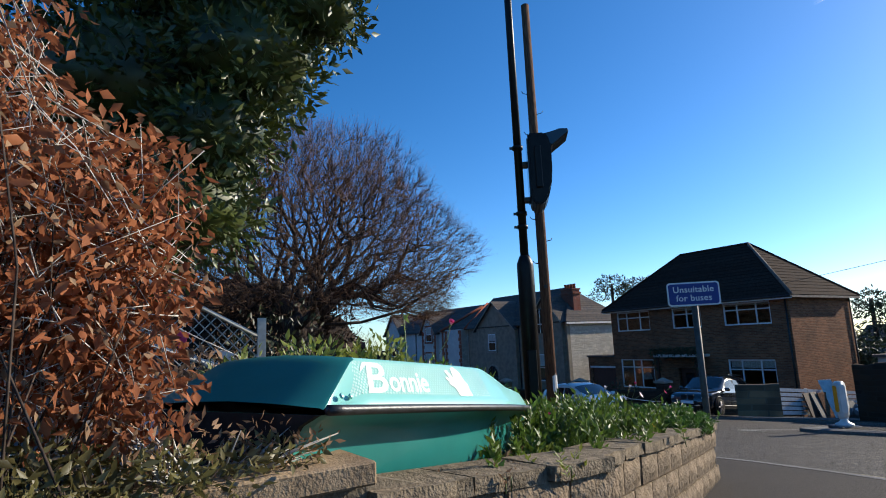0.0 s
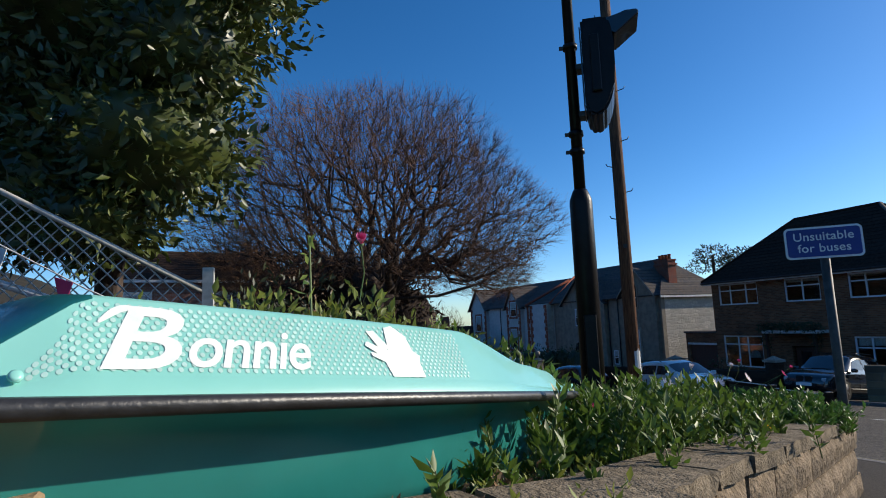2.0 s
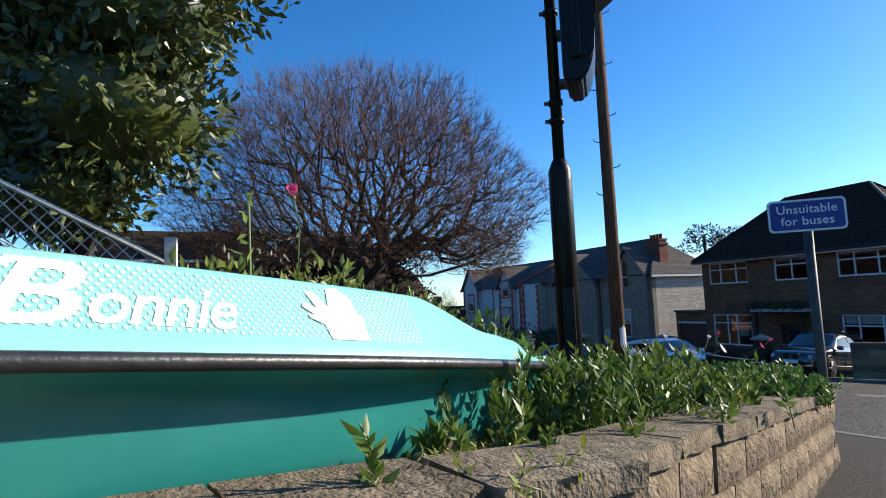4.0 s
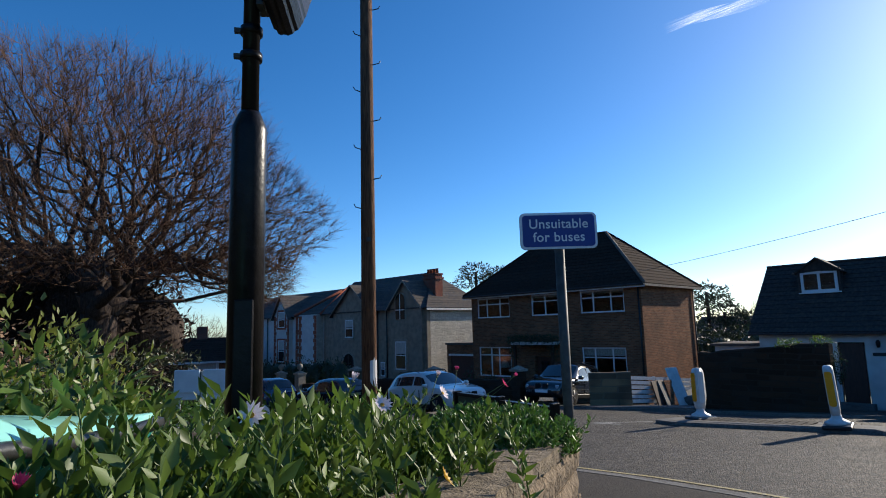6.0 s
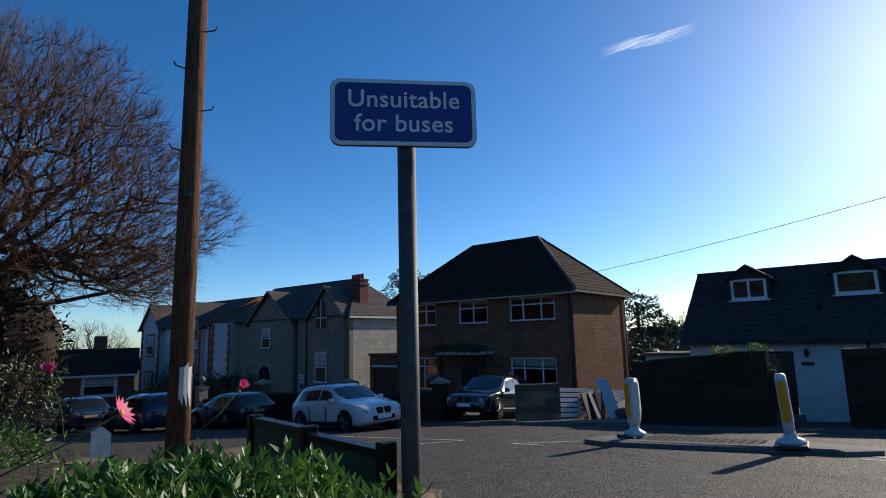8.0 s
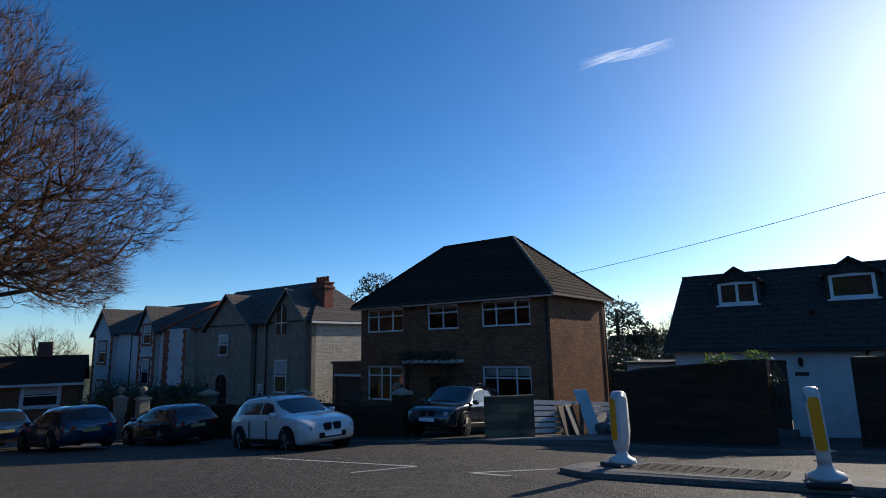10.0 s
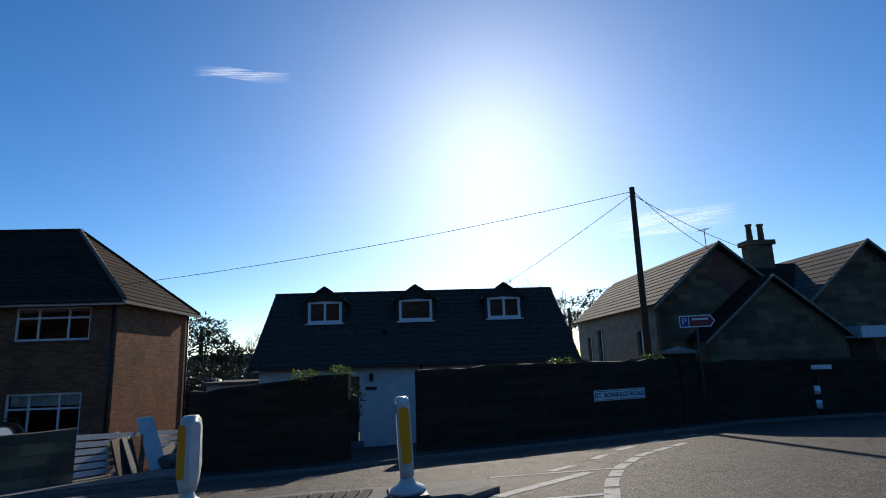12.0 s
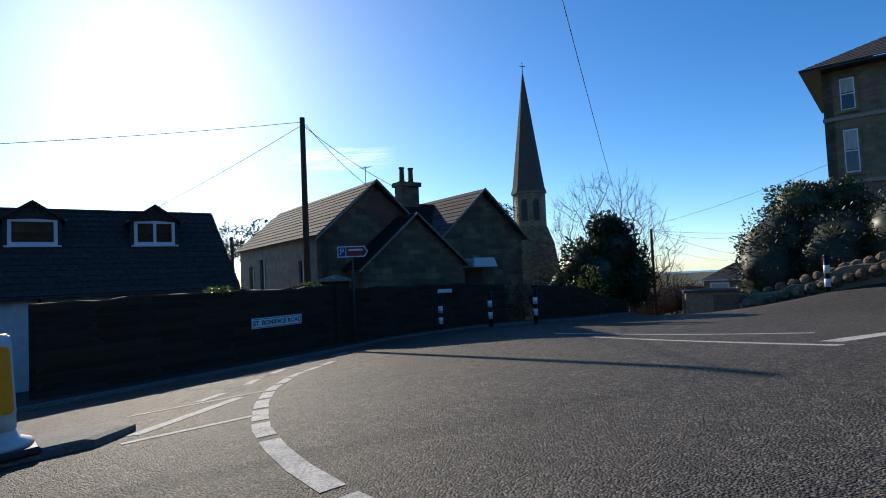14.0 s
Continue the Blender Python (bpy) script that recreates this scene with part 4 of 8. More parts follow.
# ---- posts and poles near by ----
def build_lamp_post():
    x, y = 0.83, 5.67
    z0 = 0.55
    p = thing("lamp_post", pose(x, y, z0), "tall black-painted steel lamp post with a thick base", "lamp post")
    lathe("base", [(0.085, -0.25), (0.085, 1.70), (0.083, 1.72), (0.060, 1.78), (0.050, 1.80)], M_black_metal, p, n=24)
    bx("access_door", -0.045, 0.045, -0.092, -0.06, 0.3, 0.85, M_black_metal, p, bevel=0.006)
    tube("shaft", [(0, 0, 1.79), (0, 0, 7.5)], [0.043, 0.036], M_black_metal, p, sides=20)
    for z in (2.10, 2.24, 2.95):
        lathe("clamp_band", [(0.046, z - 0.02), (0.056, z - 0.018), (0.056, z + 0.018), (0.046, z + 0.02)], M_black_metal, p, n=20)
        bx("clamp_bolt", -0.085, -0.05, -0.012, 0.012, z - 0.012, z + 0.012, M_steel, p)
    tube("bracket_arm", [(0, 0, 7.4), (0.2, -0.1, 7.7), (0.9, -0.4, 7.85)], 0.03, M_black_metal, p)
    bx("lantern", 0.8, 1.35, -0.52, -0.34, 7.80, 7.92, M_black_metal, p, bevel=0.03)
    return p


build_lamp_post()


def build_speed_sign():
    # electronic sign on the post, seen nearly edge-on, with a small solar panel above
    s = thing("electronic_road_sign", pose(1.00, 5.46, 3.145, 0, 0, -7), "black solar-powered electronic road sign strapped to the lamp post", "road sign")
    bm = bmesh.new()
    prof = [(-0.10, -0.28), (-0.08, -0.345), (-0.03, -0.37), (0.03, -0.345), (0.075, -0.27), (0.105, -0.15), (0.118, 0.0), (0.12, 0.15), (0.11, 0.26), (0.095, 0.335), (0.06, 0.36), (-0.10, 0.365)]
    prism(bm, prof, -0.22, 0.22, "y")
    bmesh.ops.bevel(bm, geom=bm.edges[:], offset=0.018, segments=2, affect="EDGES")
    part("casing", bm, M_black_metal, s)
    bx("display_face", -0.112, -0.103, -0.18, 0.18, -0.27, 0.32, M_dark_glass, s, "dark glass display")
    bx("hinge_plate", -0.045, 0.02, -0.25, -0.223, -0.20, 0.22, M_black_metal, s, bevel=0.006)
    for z in (-0.22, 0.16):
        bx("strap", -0.16, -0.07, 0.12, 0.24, z - 0.02, z + 0.02, M_steel, s)
    bm = bmesh.new()
    prism(bm, [(0.05, 0.30), (0.14, 0.245), (0.31, 0.375), (0.30, 0.41), (0.22, 0.415), (0.12, 0.385), (0.05, 0.375)], -0.14, 0.14, "y")
    bmesh.ops.bevel(bm, geom=bm.edges[:], offset=0.008, segments=1, affect="EDGES")
    part("solar_panel", bm, M_dark_glass, s, "dark tilted solar panel")
    tube("aerial_stub", [(-0.02, 0, 0.36), (-0.02, 0, 0.40)], 0.008, M_black_metal, s)
    return s


build_speed_sign()


def build_telegraph_pole(x, y, z0, h, r, label, pegs=True):
    p = thing("telegraph_pole", pose(x, y, z0), label, "telegraph pole")
    tube("pole", [(0, 0, -0.4), (0.0, 0, h * 0.5), (0.0, 0, h)], [r, r * 0.88, r * 0.75], M_wood_pole, p, sides=16)
    if pegs:
        for i in range(9):
            z = 3.3 + i * 0.42
            sx = 1 if i % 2 else -1
            tube("climbing_peg", [(0, 0, z), (sx * 0.17, -0.05, z + 0.03), (sx * 0.19, -0.05, z + 0.07)], 0.009, M_black_metal, p, sides=6)
        bx("number_plate", -0.03, 0.03, -r - 0.004, -r + 0.006, 2.85, 2.91, M_steel, p)
        bm = bmesh.new()
        for i in range(2, 5):
            a0, a1 = radians(-130 + i * 20), radians(-110 + i * 20)
            vs = [bm.verts.new(((r + 0.006) * math.cos(a), (r + 0.006) * math.sin(a), z + dz)) for a, z, dz in ((a0, 0.95 + 0.03 * i, 0), (a1, 0.98 - 0.02 * i, 0), (a1, 1.28 + 0.04 * (i % 2), 0), (a0, 1.27, 0))]
            bm.faces.new(vs)
        part("torn_notice", bm, M_white, p, "torn white paper notice")
    return p


build_telegraph_pole(1.86, 10.4, G(1.86, 10.4), 8.6, 0.105, "tall brown wooden telegraph pole with climbing pegs")


def build_bus_sign():
    s = thing("road_sign", pose(3.01, 6.82, G(3.0, 6.8), 0, 0, -12), "blue rectangular road sign with white lettering on a grey post", "road sign")
    z = 1.97 - G(3.0, 6.8)
    W, H = 0.60, 0.285
    bm = bmesh.new()
    prism(bm, round_rect(W, H, 0.04), -0.014, -0.010, "y")
    plate = part("plate_border", bm, M_sign_white, s, "white border")
    plate.location = (0, 0, z)
    bm = bmesh.new()
    prism(bm, round_rect(W + 0.004, H + 0.004, 0.042), -0.010, 0.004, "y")
    b2 = part("plate_back", bm, M_steel, s)
    b2.location = (0, 0, z)
    bm = bmesh.new()
    prism(bm, round_rect(W - 0.035, H - 0.035, 0.028), -0.0165, -0.0142, "y")
    b3 = part("blue_face", bm, M_sign_blue, s, "blue reflective face")
    b3.location = (0, 0, z)
    for words, dz in (("Unsuitable", 0.052), ("for buses", -0.052)):
        text_part("lettering", words, 0.105, M_sign_white, s, pose(0, -0.0185, z + dz, 90), 0.001, 1.04, offset=0.001)
    bm = bmesh.new()
    prism(bm, [(0.038 * math.cos(a * math.pi / 10), 0.038 * math.sin(a * math.pi / 10)) for a in range(20)], -0.3, z + 0.1, "z")
    post = part("post", bm, M_steel, s, "grey steel post", flat=False)
    post.location = (0.01, 0.045, 0)
    return s


build_bus_sign()


def build_keep_left(x, y, turn, lean):
    b = thing("traffic_bollard", pose(x, y, G(x, y) + 0.012, lean, lean * 0.4, turn), "white plastic traffic bollard with an amber reflector, scuffed and leaning", "bollard", "bollards on the traffic island")
    bm = bmesh.new()
    box(bm, -0.26, 0.26, -0.22, 0.22, -0.02, 0.05, None, 0.02)
    part("rubber_base", bm, M_rubber, b)
    lathe("foot", [(0.20, 0.05), (0.19, 0.09), (0.11, 0.13), (0.08, 0.17), (0.075, 0.22)], M_bollard, b, n=20)
    bm = bmesh.new()
    prof = [(-0.075, 0.2), (-0.115, 0.32), (-0.125, 0.5), (-0.125, 0.93), (-0.105, 1.02), (-0.06, 1.06), (0.06, 1.06), (0.105, 1.02), (0.125, 0.93), (0.125, 0.5), (0.115, 0.32), (0.075, 0.2)]
    prism(bm, prof, -0.072, 0.072, "y")
    bmesh.ops.bevel(bm, geom=[e for e in bm.edges if abs(e.verts[0].co.y - e.verts[1].co.y) < 1e-4], offset=0.018, segments=2, affect="EDGES")
    part("body", bm, M_bollard, b, flat=False)
    for s in (-1, 1):
        bm = bmesh.new()
        prism(bm, round_rect(0.115, 0.60, 0.045), -0.003, 0.006, "y")
        r = part("reflector", bm, M_amber, b, "amber prismatic reflector")
        r.matrix_local = pose(s * 0.127, 0, 0.66, 0, 0, 90)
    bm = bmesh.new()
    prism(bm, round_rect(0.15, 0.66, 0.07), -0.079, -0.0725, "y")
    f = part("moulded_face", bm, M_white, b)
    f.location = (0, 0, 0.66)
    bm = bmesh.new()
    prism(bm, [(0.055 * math.cos(a * math.pi / 12), 0.055 * math.sin(a * math.pi / 12)) for a in range(24)], 0.073, 0.079, "y")
    k = part("keep_left_disc", bm, M_sign_blue, b, "small blue disc")
    k.location = (0, 0, 0.93)
    return b


build_keep_left(9.2, 13.65, 6, 0)
build_keep_left(10.1, 11.2, 38, -3)

# low double board seen from behind, by the corner of the wall
bd = thing("notice_board", pose(2.78, 7.35, G(2.8, 7.3), 0, 0, 112), "low olive-backed double sign board on dark posts", "sign board")
for x0, x1, zt in ((-0.42, 0.16, 0.80), (0.21, 0.78, 0.82)):
    bx("panel", x0, x1, -0.02, 0.02, 0.22, zt, M_olive, bd, bevel=0.006)
    bx("top_rail", x0, x1, -0.03, 0.03, zt + 0.001, zt + 0.03, M_black_metal, bd)
for x in (-0.45, 0.185, 0.81):
    bx("post", x - 0.022, x + 0.022, -0.04, 0.04, -0.2, 0.86, M_black_metal, bd, bevel=0.006)


# ---- houses ----
ST = -57.877     # the street's houses face it at this turn


def gutter(parent, x0, x1, y, z):
    bx("gutter", x0, x1, y - 0.1, y, z - 0.1, z, M_gutter, parent, bevel=0.02)


def downpipe(parent, x, y, z0, z1):
    tube("downpipe", [(x, y, z0), (x, y, z1)], 0.04, M_gutter, parent)


def flat_slope(name, pts, mat, parent, thick=0.05, label=""):
    bm = bmesh.new()
    lo = [bm.verts.new(p) for p in pts]
    hi = [bm.verts.new((p[0], p[1], p[2] + thick)) for p in pts]
    k = len(pts)
    bm.faces.new(lo)
    bm.faces.new(hi)
    for i in range(k):
        bm.faces.new((lo[i], lo[(i + 1) % k], hi[(i + 1) % k], hi[i]))
    return part(name, bm, mat, parent, label)


def build_house_a():
    W, D, g = 10.6, 6.05, -2.35
    cr = Vector((15.88, 26.14))
    u = Vector((-0.5317, 0.8469))
    o = cr + u * W
    h = thing("house", pose(o.x, o.y, 0, 0, 0, ST), "two-storey brown brick house with a dark hipped tile roof", "house")
    fx = lambda s: W - s
    holes = {"w3": (fx(3.26), fx(0.87), 1.80, 2.90), "w2": (fx(6.28), fx(4.51), 1.78, 2.90), "w1": (fx(10.17), fx(7.77), 1.77, 2.90),
             "w4": (fx(10.14), fx(7.77), -1.51, 0.13), "w5": (fx(3.31), fx(0.95), -1.51, 0.13), "door": (fx(6.2), fx(5.0), g - 0.3, -0.35)}
    wall_panel("wall", W, g - 0.3, 3.02, 0.25, list(holes.values()), M_brick_brown, h)
    wall_panel("wall", D - 0.25, g - 0.6, 3.02, 0.25, [], M_brick_brown, h, pose(W, 0.25, 0, 0, 0, 90))
    wall_panel("wall", D - 0.25, g - 0.3, 3.02, 0.25, [], M_brick_brown, h, pose(0, D, 0, 0, 0, -90))
    wall_panel("wall", W - 0.5, g - 0.6, 3.02, 0.25, [], M_brick_brown, h, pose(W - 0.25, D, 0, 0, 0, 180))
    bx("floor_slab", 0.25, W - 0.25, 0.25, D - 0.25, 0.5, 0.7, M_inside, h)
    for k, bars, tr, cu in (("w1", (0.3, 0.7), (0.68,), 0.0), ("w2", (0.5,), (0.68,), 0.15), ("w3", (0.3, 0.7), (0.68,), 0.12), ("w4", (0.38, 0.62), (0.72,), 0.0), ("w5", (0.3, 0.7), (0.7,), 0.25)):
        window(h, *holes[k], bars=bars, transoms=tr, curtain=cu, frame_w=0.07, sill_mat=M_brick_brown)
    # a lit table lamp's pale shade just inside the lower window
    lathe("lamp_shade", [(0.26, -1.05), (0.2, -0.8), (0.08, -0.66)], M_curtain, h, "pale lampshade inside the window", n=14, m=Matrix.Translation((fx(8.8), 0.7, 0)))
    # roof: hip with overhang
    e, ze, zr, ins = 0.35, 3.06, 6.2, 3.54
    x0, x1, y0, y1, ym = -e, W + e, -e, D + e, D / 2
    A, B, C, Dd = (x0, y0, ze), (x1, y0, ze), (x1, y1, ze), (x0, y1, ze)
    R0, R1 = (x0 + ins, ym, zr), (x1 - ins, ym, zr)
    course_roof("roof", (A, B, R1, R0), M_tile_brown, h, 17, 0.018, "dark brown concrete tile roof")
    course_roof("roof", (C, Dd, R0, R1), M_tile_brown, h, 17, 0.018)
    course_roof("roof", (B, C, R1, R1), M_tile_brown, h, 17, 0.018)
    course_roof("roof", (Dd, A, R0, R0), M_tile_brown, h, 17, 0.018)
    for a, b in ((R0, R1), (B, R1), (A, R0), (C, R1), (Dd, R0)):
        tube("ridge_tile", [Vector(a) + Vector((0, 0, 0.04)), Vector(b) + Vector((0, 0, 0.04))], 0.075, M_lead if a == B else M_tile_brown, h, sides=8)
    bx("soffit", x0 + 0.02, x1 - 0.02, y0 + 0.02, y1 - 0.02, ze - 0.06, ze - 0.03, M_white, h)
    bx("fascia", x0, x1, y0 - 0.02, y0 + 0.015, ze - 0.16, ze - 0.01, M_white, h)
    bx("fascia", x1 - 0.015, x1 + 0.02, y0, y1, ze - 0.12, ze - 0.01, M_lead, h)
    gutter(h, x0, x1, y0 - 0.02, ze + 0.01)
    downpipe(h, W - 0.12, -0.06, g - 0.3, ze - 0.1)
    downpipe(h, W + 0.06, D - 0.15, g - 0.6, ze - 0.1)
    bx("string_course", 0.02, W - 0.02, -0.02, -0.002, 1.60, 1.68, M_brick_brown, h)
    # porch hung with dark climber, and the door
    px0, px1 = fx(7.25), fx(3.99)
    bx("porch_canopy", px0 + 0.25, px1 - 0.25, -1.0, -0.002, 0.28, 0.42, M_white, h, bevel=0.02)
    for x in (px0 + 0.45, px1 - 0.45):
        bx("porch_post", x - 0.06, x + 0.06, -0.95, -0.83, g - 0.4, 0.28, M_door_dark, h)
    for i in range(4):
        bx("porch_light", px0 + 0.95 + i * 0.38, px0 + 1.2 + i * 0.38, -1.06, -1.01, 0.30, 0.42, M_white, h)
    rg = np.random.default_rng(11)
    c, d = blob_points(rg, 1700, [(px0 + 0.3 + i * 0.33, -0.9, 0.5 + 0.06 * (i % 2), 0.28, 0.28, 0.26) for i in range(9)] + [(px0 + 0.35, -0.85, 0.0, 0.22, 0.22, 0.5), (px1 - 0.4, -0.85, 0.0, 0.22, 0.22, 0.5)])
    leaf_cloud("climber", c, 0.12, M_ivy, h, "dark evergreen climber over the porch", d, rng=rg)
    bx("front_door", fx(6.1), fx(5.1), 0.10, 0.15, g - 0.05, -0.40, M_door_dark, h, "dark wooden front door")
    bx("door_glass", fx(5.85), fx(5.35), 0.09, 0.099, -1.3, -0.6, M_dark_glass, h)
    # flat-roofed garage on the left
    garage = thing("garage", pose(o.x, o.y, 0, 0, 0, ST) @ pose(-2.75, 0.6, 0), "flat-roofed brick garage with a brown door", "garage")
    wall_panel("wall", 2.72, g - 0.4, 0.22, 0.2, [(0.25, 2.45, g - 0.4, -0.45)], M_brick_brown, garage)
    wall_panel("wall", 4.4, g - 0.4, 0.22, 0.2, [], M_brick_brown, garage, pose(0, 4.6, 0, 0, 0, -90))
    wall_panel("wall", 2.72, g - 0.4, 0.22, 0.2, [], M_brick_brown, garage, pose(2.72, 4.8, 0, 0, 0, 180))
    bx("roof", -0.05, 2.74, -0.1, 4.85, 0.222, 0.34, M_slate, garage)
    bx("lintel", 0.15, 2.55, -0.02, 0.18, -0.445, -0.33, M_white, garage)
    bx("garage_door", 0.27, 2.43, 0.08, 0.13, g - 0.35, -0.46, M_door_brown, garage, "brown up-and-over door")
    return h


build_house_a()


def dormer(parent, xc, w, zb, zt, zp, yf, pitch):
    """A gabled dormer whose window stands in the slope; the roof rises by pitch from yf on."""
    half = w / 2
    def roof_y(z):
        return yf + (z - zb) / pitch
    bm = bmesh.new()
    prism(bm, [(roof_y(zb) , zb - 0.02), (yf, zb - 0.02), (yf, zt + 0.1), (roof_y(zt + 0.1), zt + 0.1)], xc - half - 0.12, xc - half - 0.02, "x")
    part("dormer_cheek", bm, M_tile_grey, parent)
    bm = bmesh.new()
    prism(bm, [(roof_y(zb), zb - 0.02), (yf, zb - 0.02), (yf, zt + 0.1), (roof_y(zt + 0.1), zt + 0.1)], xc + half + 0.02, xc + half + 0.12, "x")
    part("dormer_cheek", bm, M_tile_grey, parent)
    window(parent, xc - half, xc + half, zb, zt, bars=(0.5,) if abs(xc - 5.95) > 0.5 else (), y=yf + 0.02, frame_w=0.11, curtain=0.0, sill=False)
    bx("dormer_sill", xc - half - 0.1, xc + half + 0.1, yf - 0.08, yf + 0.015, zb - 0.06, zb - 0.002, M_upvc, parent)
    bx("room_back", xc - half, xc + half, yf + 0.5, yf + 0.52, zb + 0.2, zt, M_inside, parent)
    for s in (-1, 1):
        bm = bmesh.new()
        a = (xc + s * (half + 0.24), zt - 0.03)
        b = (xc, zp)
        pts = [a, b, (b[0], b[1] - 0.09), (a[0] + 0.001 * s, a[1] - 0.07)]
        prism(bm, pts, yf - 0.16, roof_y(zp) + 0.25, "y")
        part("dormer_roof", bm, M_tile_grey, parent)
        bm = bmesh.new()
        prism(bm, [(xc + s * (half + 0.22), zt - 0.06), (xc, zp - 0.1), (xc, zt + 0.001)], yf - 0.02, yf + 0.06, "y")
        part("dormer_gable", bm, M_tile_grey, parent)
        tube("verge_end", [(xc + s * (half + 0.22), yf - 0.17, zt - 0.05), (xc + s * (half + 0.22), yf - 0.02, zt - 0.05)], 0.05, M_lead, parent)


def build_house_c():
    L, zr, run, ze, g = 11.9, 3.66, 2.6, 0.667, -2.1
    h = thing("bungalow", pose(22.18, 25.35, 0, 0, 0, -58.31), "white chalet bungalow with a grey tile roof and three dormers", "house")
    pitch = (zr - ze) / run
    course_roof("roof", ((-0.32, -run, ze), (L + 0.32, -run, ze), (L, 0, zr), (0, 0, zr)), M_tile_grey, h, 15, 0.022, "grey interlocking concrete tiles")
    course_roof("roof", ((L + 0.32, run * 1.6, ze - 1.2), (-0.32, run * 1.6, ze - 1.2), (0, 0, zr), (L, 0, zr)), M_tile_grey, h, 15, 0.022)
    tube("ridge_tile", [(0, 0, zr + 0.03), (L, 0, zr + 0.03)], 0.07, M_tile_grey, h)
    for x in (-0.3, L + 0.3):
        bm = bmesh.new()
        s = -1 if x < 0 else 1
        prism(bm, [(-run, ze - 0.14), (-run, ze + 0.03), (0, zr + 0.03), (0, zr - 0.14)], 0, 0.04, "x")
        for v in bm.verts:
            f = (v.co.y + run) / run
            v.co.x += x - s * 0.3 * f
        part("bargeboard", bm, M_tile_grey, h)
    yw = -run + 0.35
    holes = [(0.95, 1.95, -1.0, 0.2), (2.85, 3.75, g - 0.2, 0.25), (7.2, 8.8, -1.0, 0.2)]
    wall_panel("wall", L, g - 0.4, ze - 0.02, 0.25, holes, M_render_white, h, pose(0, yw, 0))
    wall_panel("wall", 6.0, g - 0.4, ze - 0.02, 0.25, [], M_render_white, h, pose(0, yw + 6.25, 0, 0, 0, -90))
    wall_panel("wall", 6.0, g - 0.4, ze - 0.02, 0.25, [], M_render_white, h, pose(L, yw + 0.25, 0, 0, 0, 90))
    wall_panel("wall", L - 0.5, g - 0.4, ze - 0.02, 0.25, [], M_render_white, h, pose(L - 0.25, yw + 6.25, 0, 0, 0, 180))
    for x in (0.02, L - 0.24):
        bm = bmesh.new()
        prism(bm, [(yw, ze - 0.01), (0, zr - 0.25), (yw + 6.2, ze - 0.9), (yw + 6.2, ze - 0.01)] if False else [(yw + 0.1, ze - 0.01), (0, zr - 0.3), (3.2, ze - 0.01)], x, x + 0.22, "x")
        part("gable_wall", bm, M_render_white, h)
    mw = pose(0, yw, 0)
    window(h, 0.95, 1.95, -1.0, 0.2, bars=(0.5,), m=mw, curtain=0.3)
    window(h, 7.2, 8.8, -1.0, 0.2, bars=(0.5,), m=mw, curtain=0.3)
    bx("front_door", 2.9, 3.7, yw + 0.1, yw + 0.15, g - 0.1, 0.2, M_door_dark, h, "dark glazed door")
    bx("front_step", 2.7, 3.9, yw - 0.6, yw - 0.003, g - 0.4, g + 0.0, M_kerb, h)
    bx("soffit", -0.3, L + 0.3, -run + 0.02, yw + 0.001, ze - 0.06, ze - 0.02, M_white, h)
    gutter(h, -0.3, L + 0.3, -run + 0.01, ze)
    lathe("wall_lamp", [(0.05, -0.1), (0.07, 0.0), (0.08, 0.12), (0.03, 0.2)], M_black_metal, h, n=10, m=Matrix.Translation((4.2, yw - 0.1, 0.15)))
    bx("house_nameplate", 3.98, 4.4, yw - 0.02, yw - 0.002, -0.28, -0.15, M_sign_black, h, "small black nameplate")
    downpipe(h, 6.1, yw - 0.05, g - 0.4, ze - 0.1)
    for xc in (2.27, 5.95, 9.6):
        dormer(h, xc, 1.36, 2.36, 3.26, 3.86, -1.22, pitch)
    lathe("roof_vent", [(0.07, 2.0), (0.07, 2.15), (0.12, 2.16), (0.12, 2.22)], M_tile_grey, h, n=10, m=Matrix.Translation((4.7, -1.6, -0.2)))
    # lower side building
    s = thing("outbuilding", pose(22.18, 25.35, 0, 0, 0, -58.31) @ pose(-2.4, -0.9, 0), "small flat-roofed white outbuilding", "outbuilding")
    wall_panel("wall", 2.1, -2.4, 0.05, 0.2, [(0.3, 1.8, -1.6, -0.2)], M_render_white, s)
    wall_panel("wall", 2.6, -2.4, 0.05, 0.2, [], M_render_white, s, pose(0, 2.8, 0, 0, 0, -90))
    bx("back_wall", 0.0, 2.1, 2.85, 3.0, -2.4, 0.05, M_render_white, s)
    bx("roof", -0.15, 2.2, -0.2, 3.1, 0.055, 0.17, M_slate, s)
    bx("pane", 0.3, 1.8, 0.08, 0.1, -1.6, -0.2, M_dark_glass, s)
    return h


build_house_c()


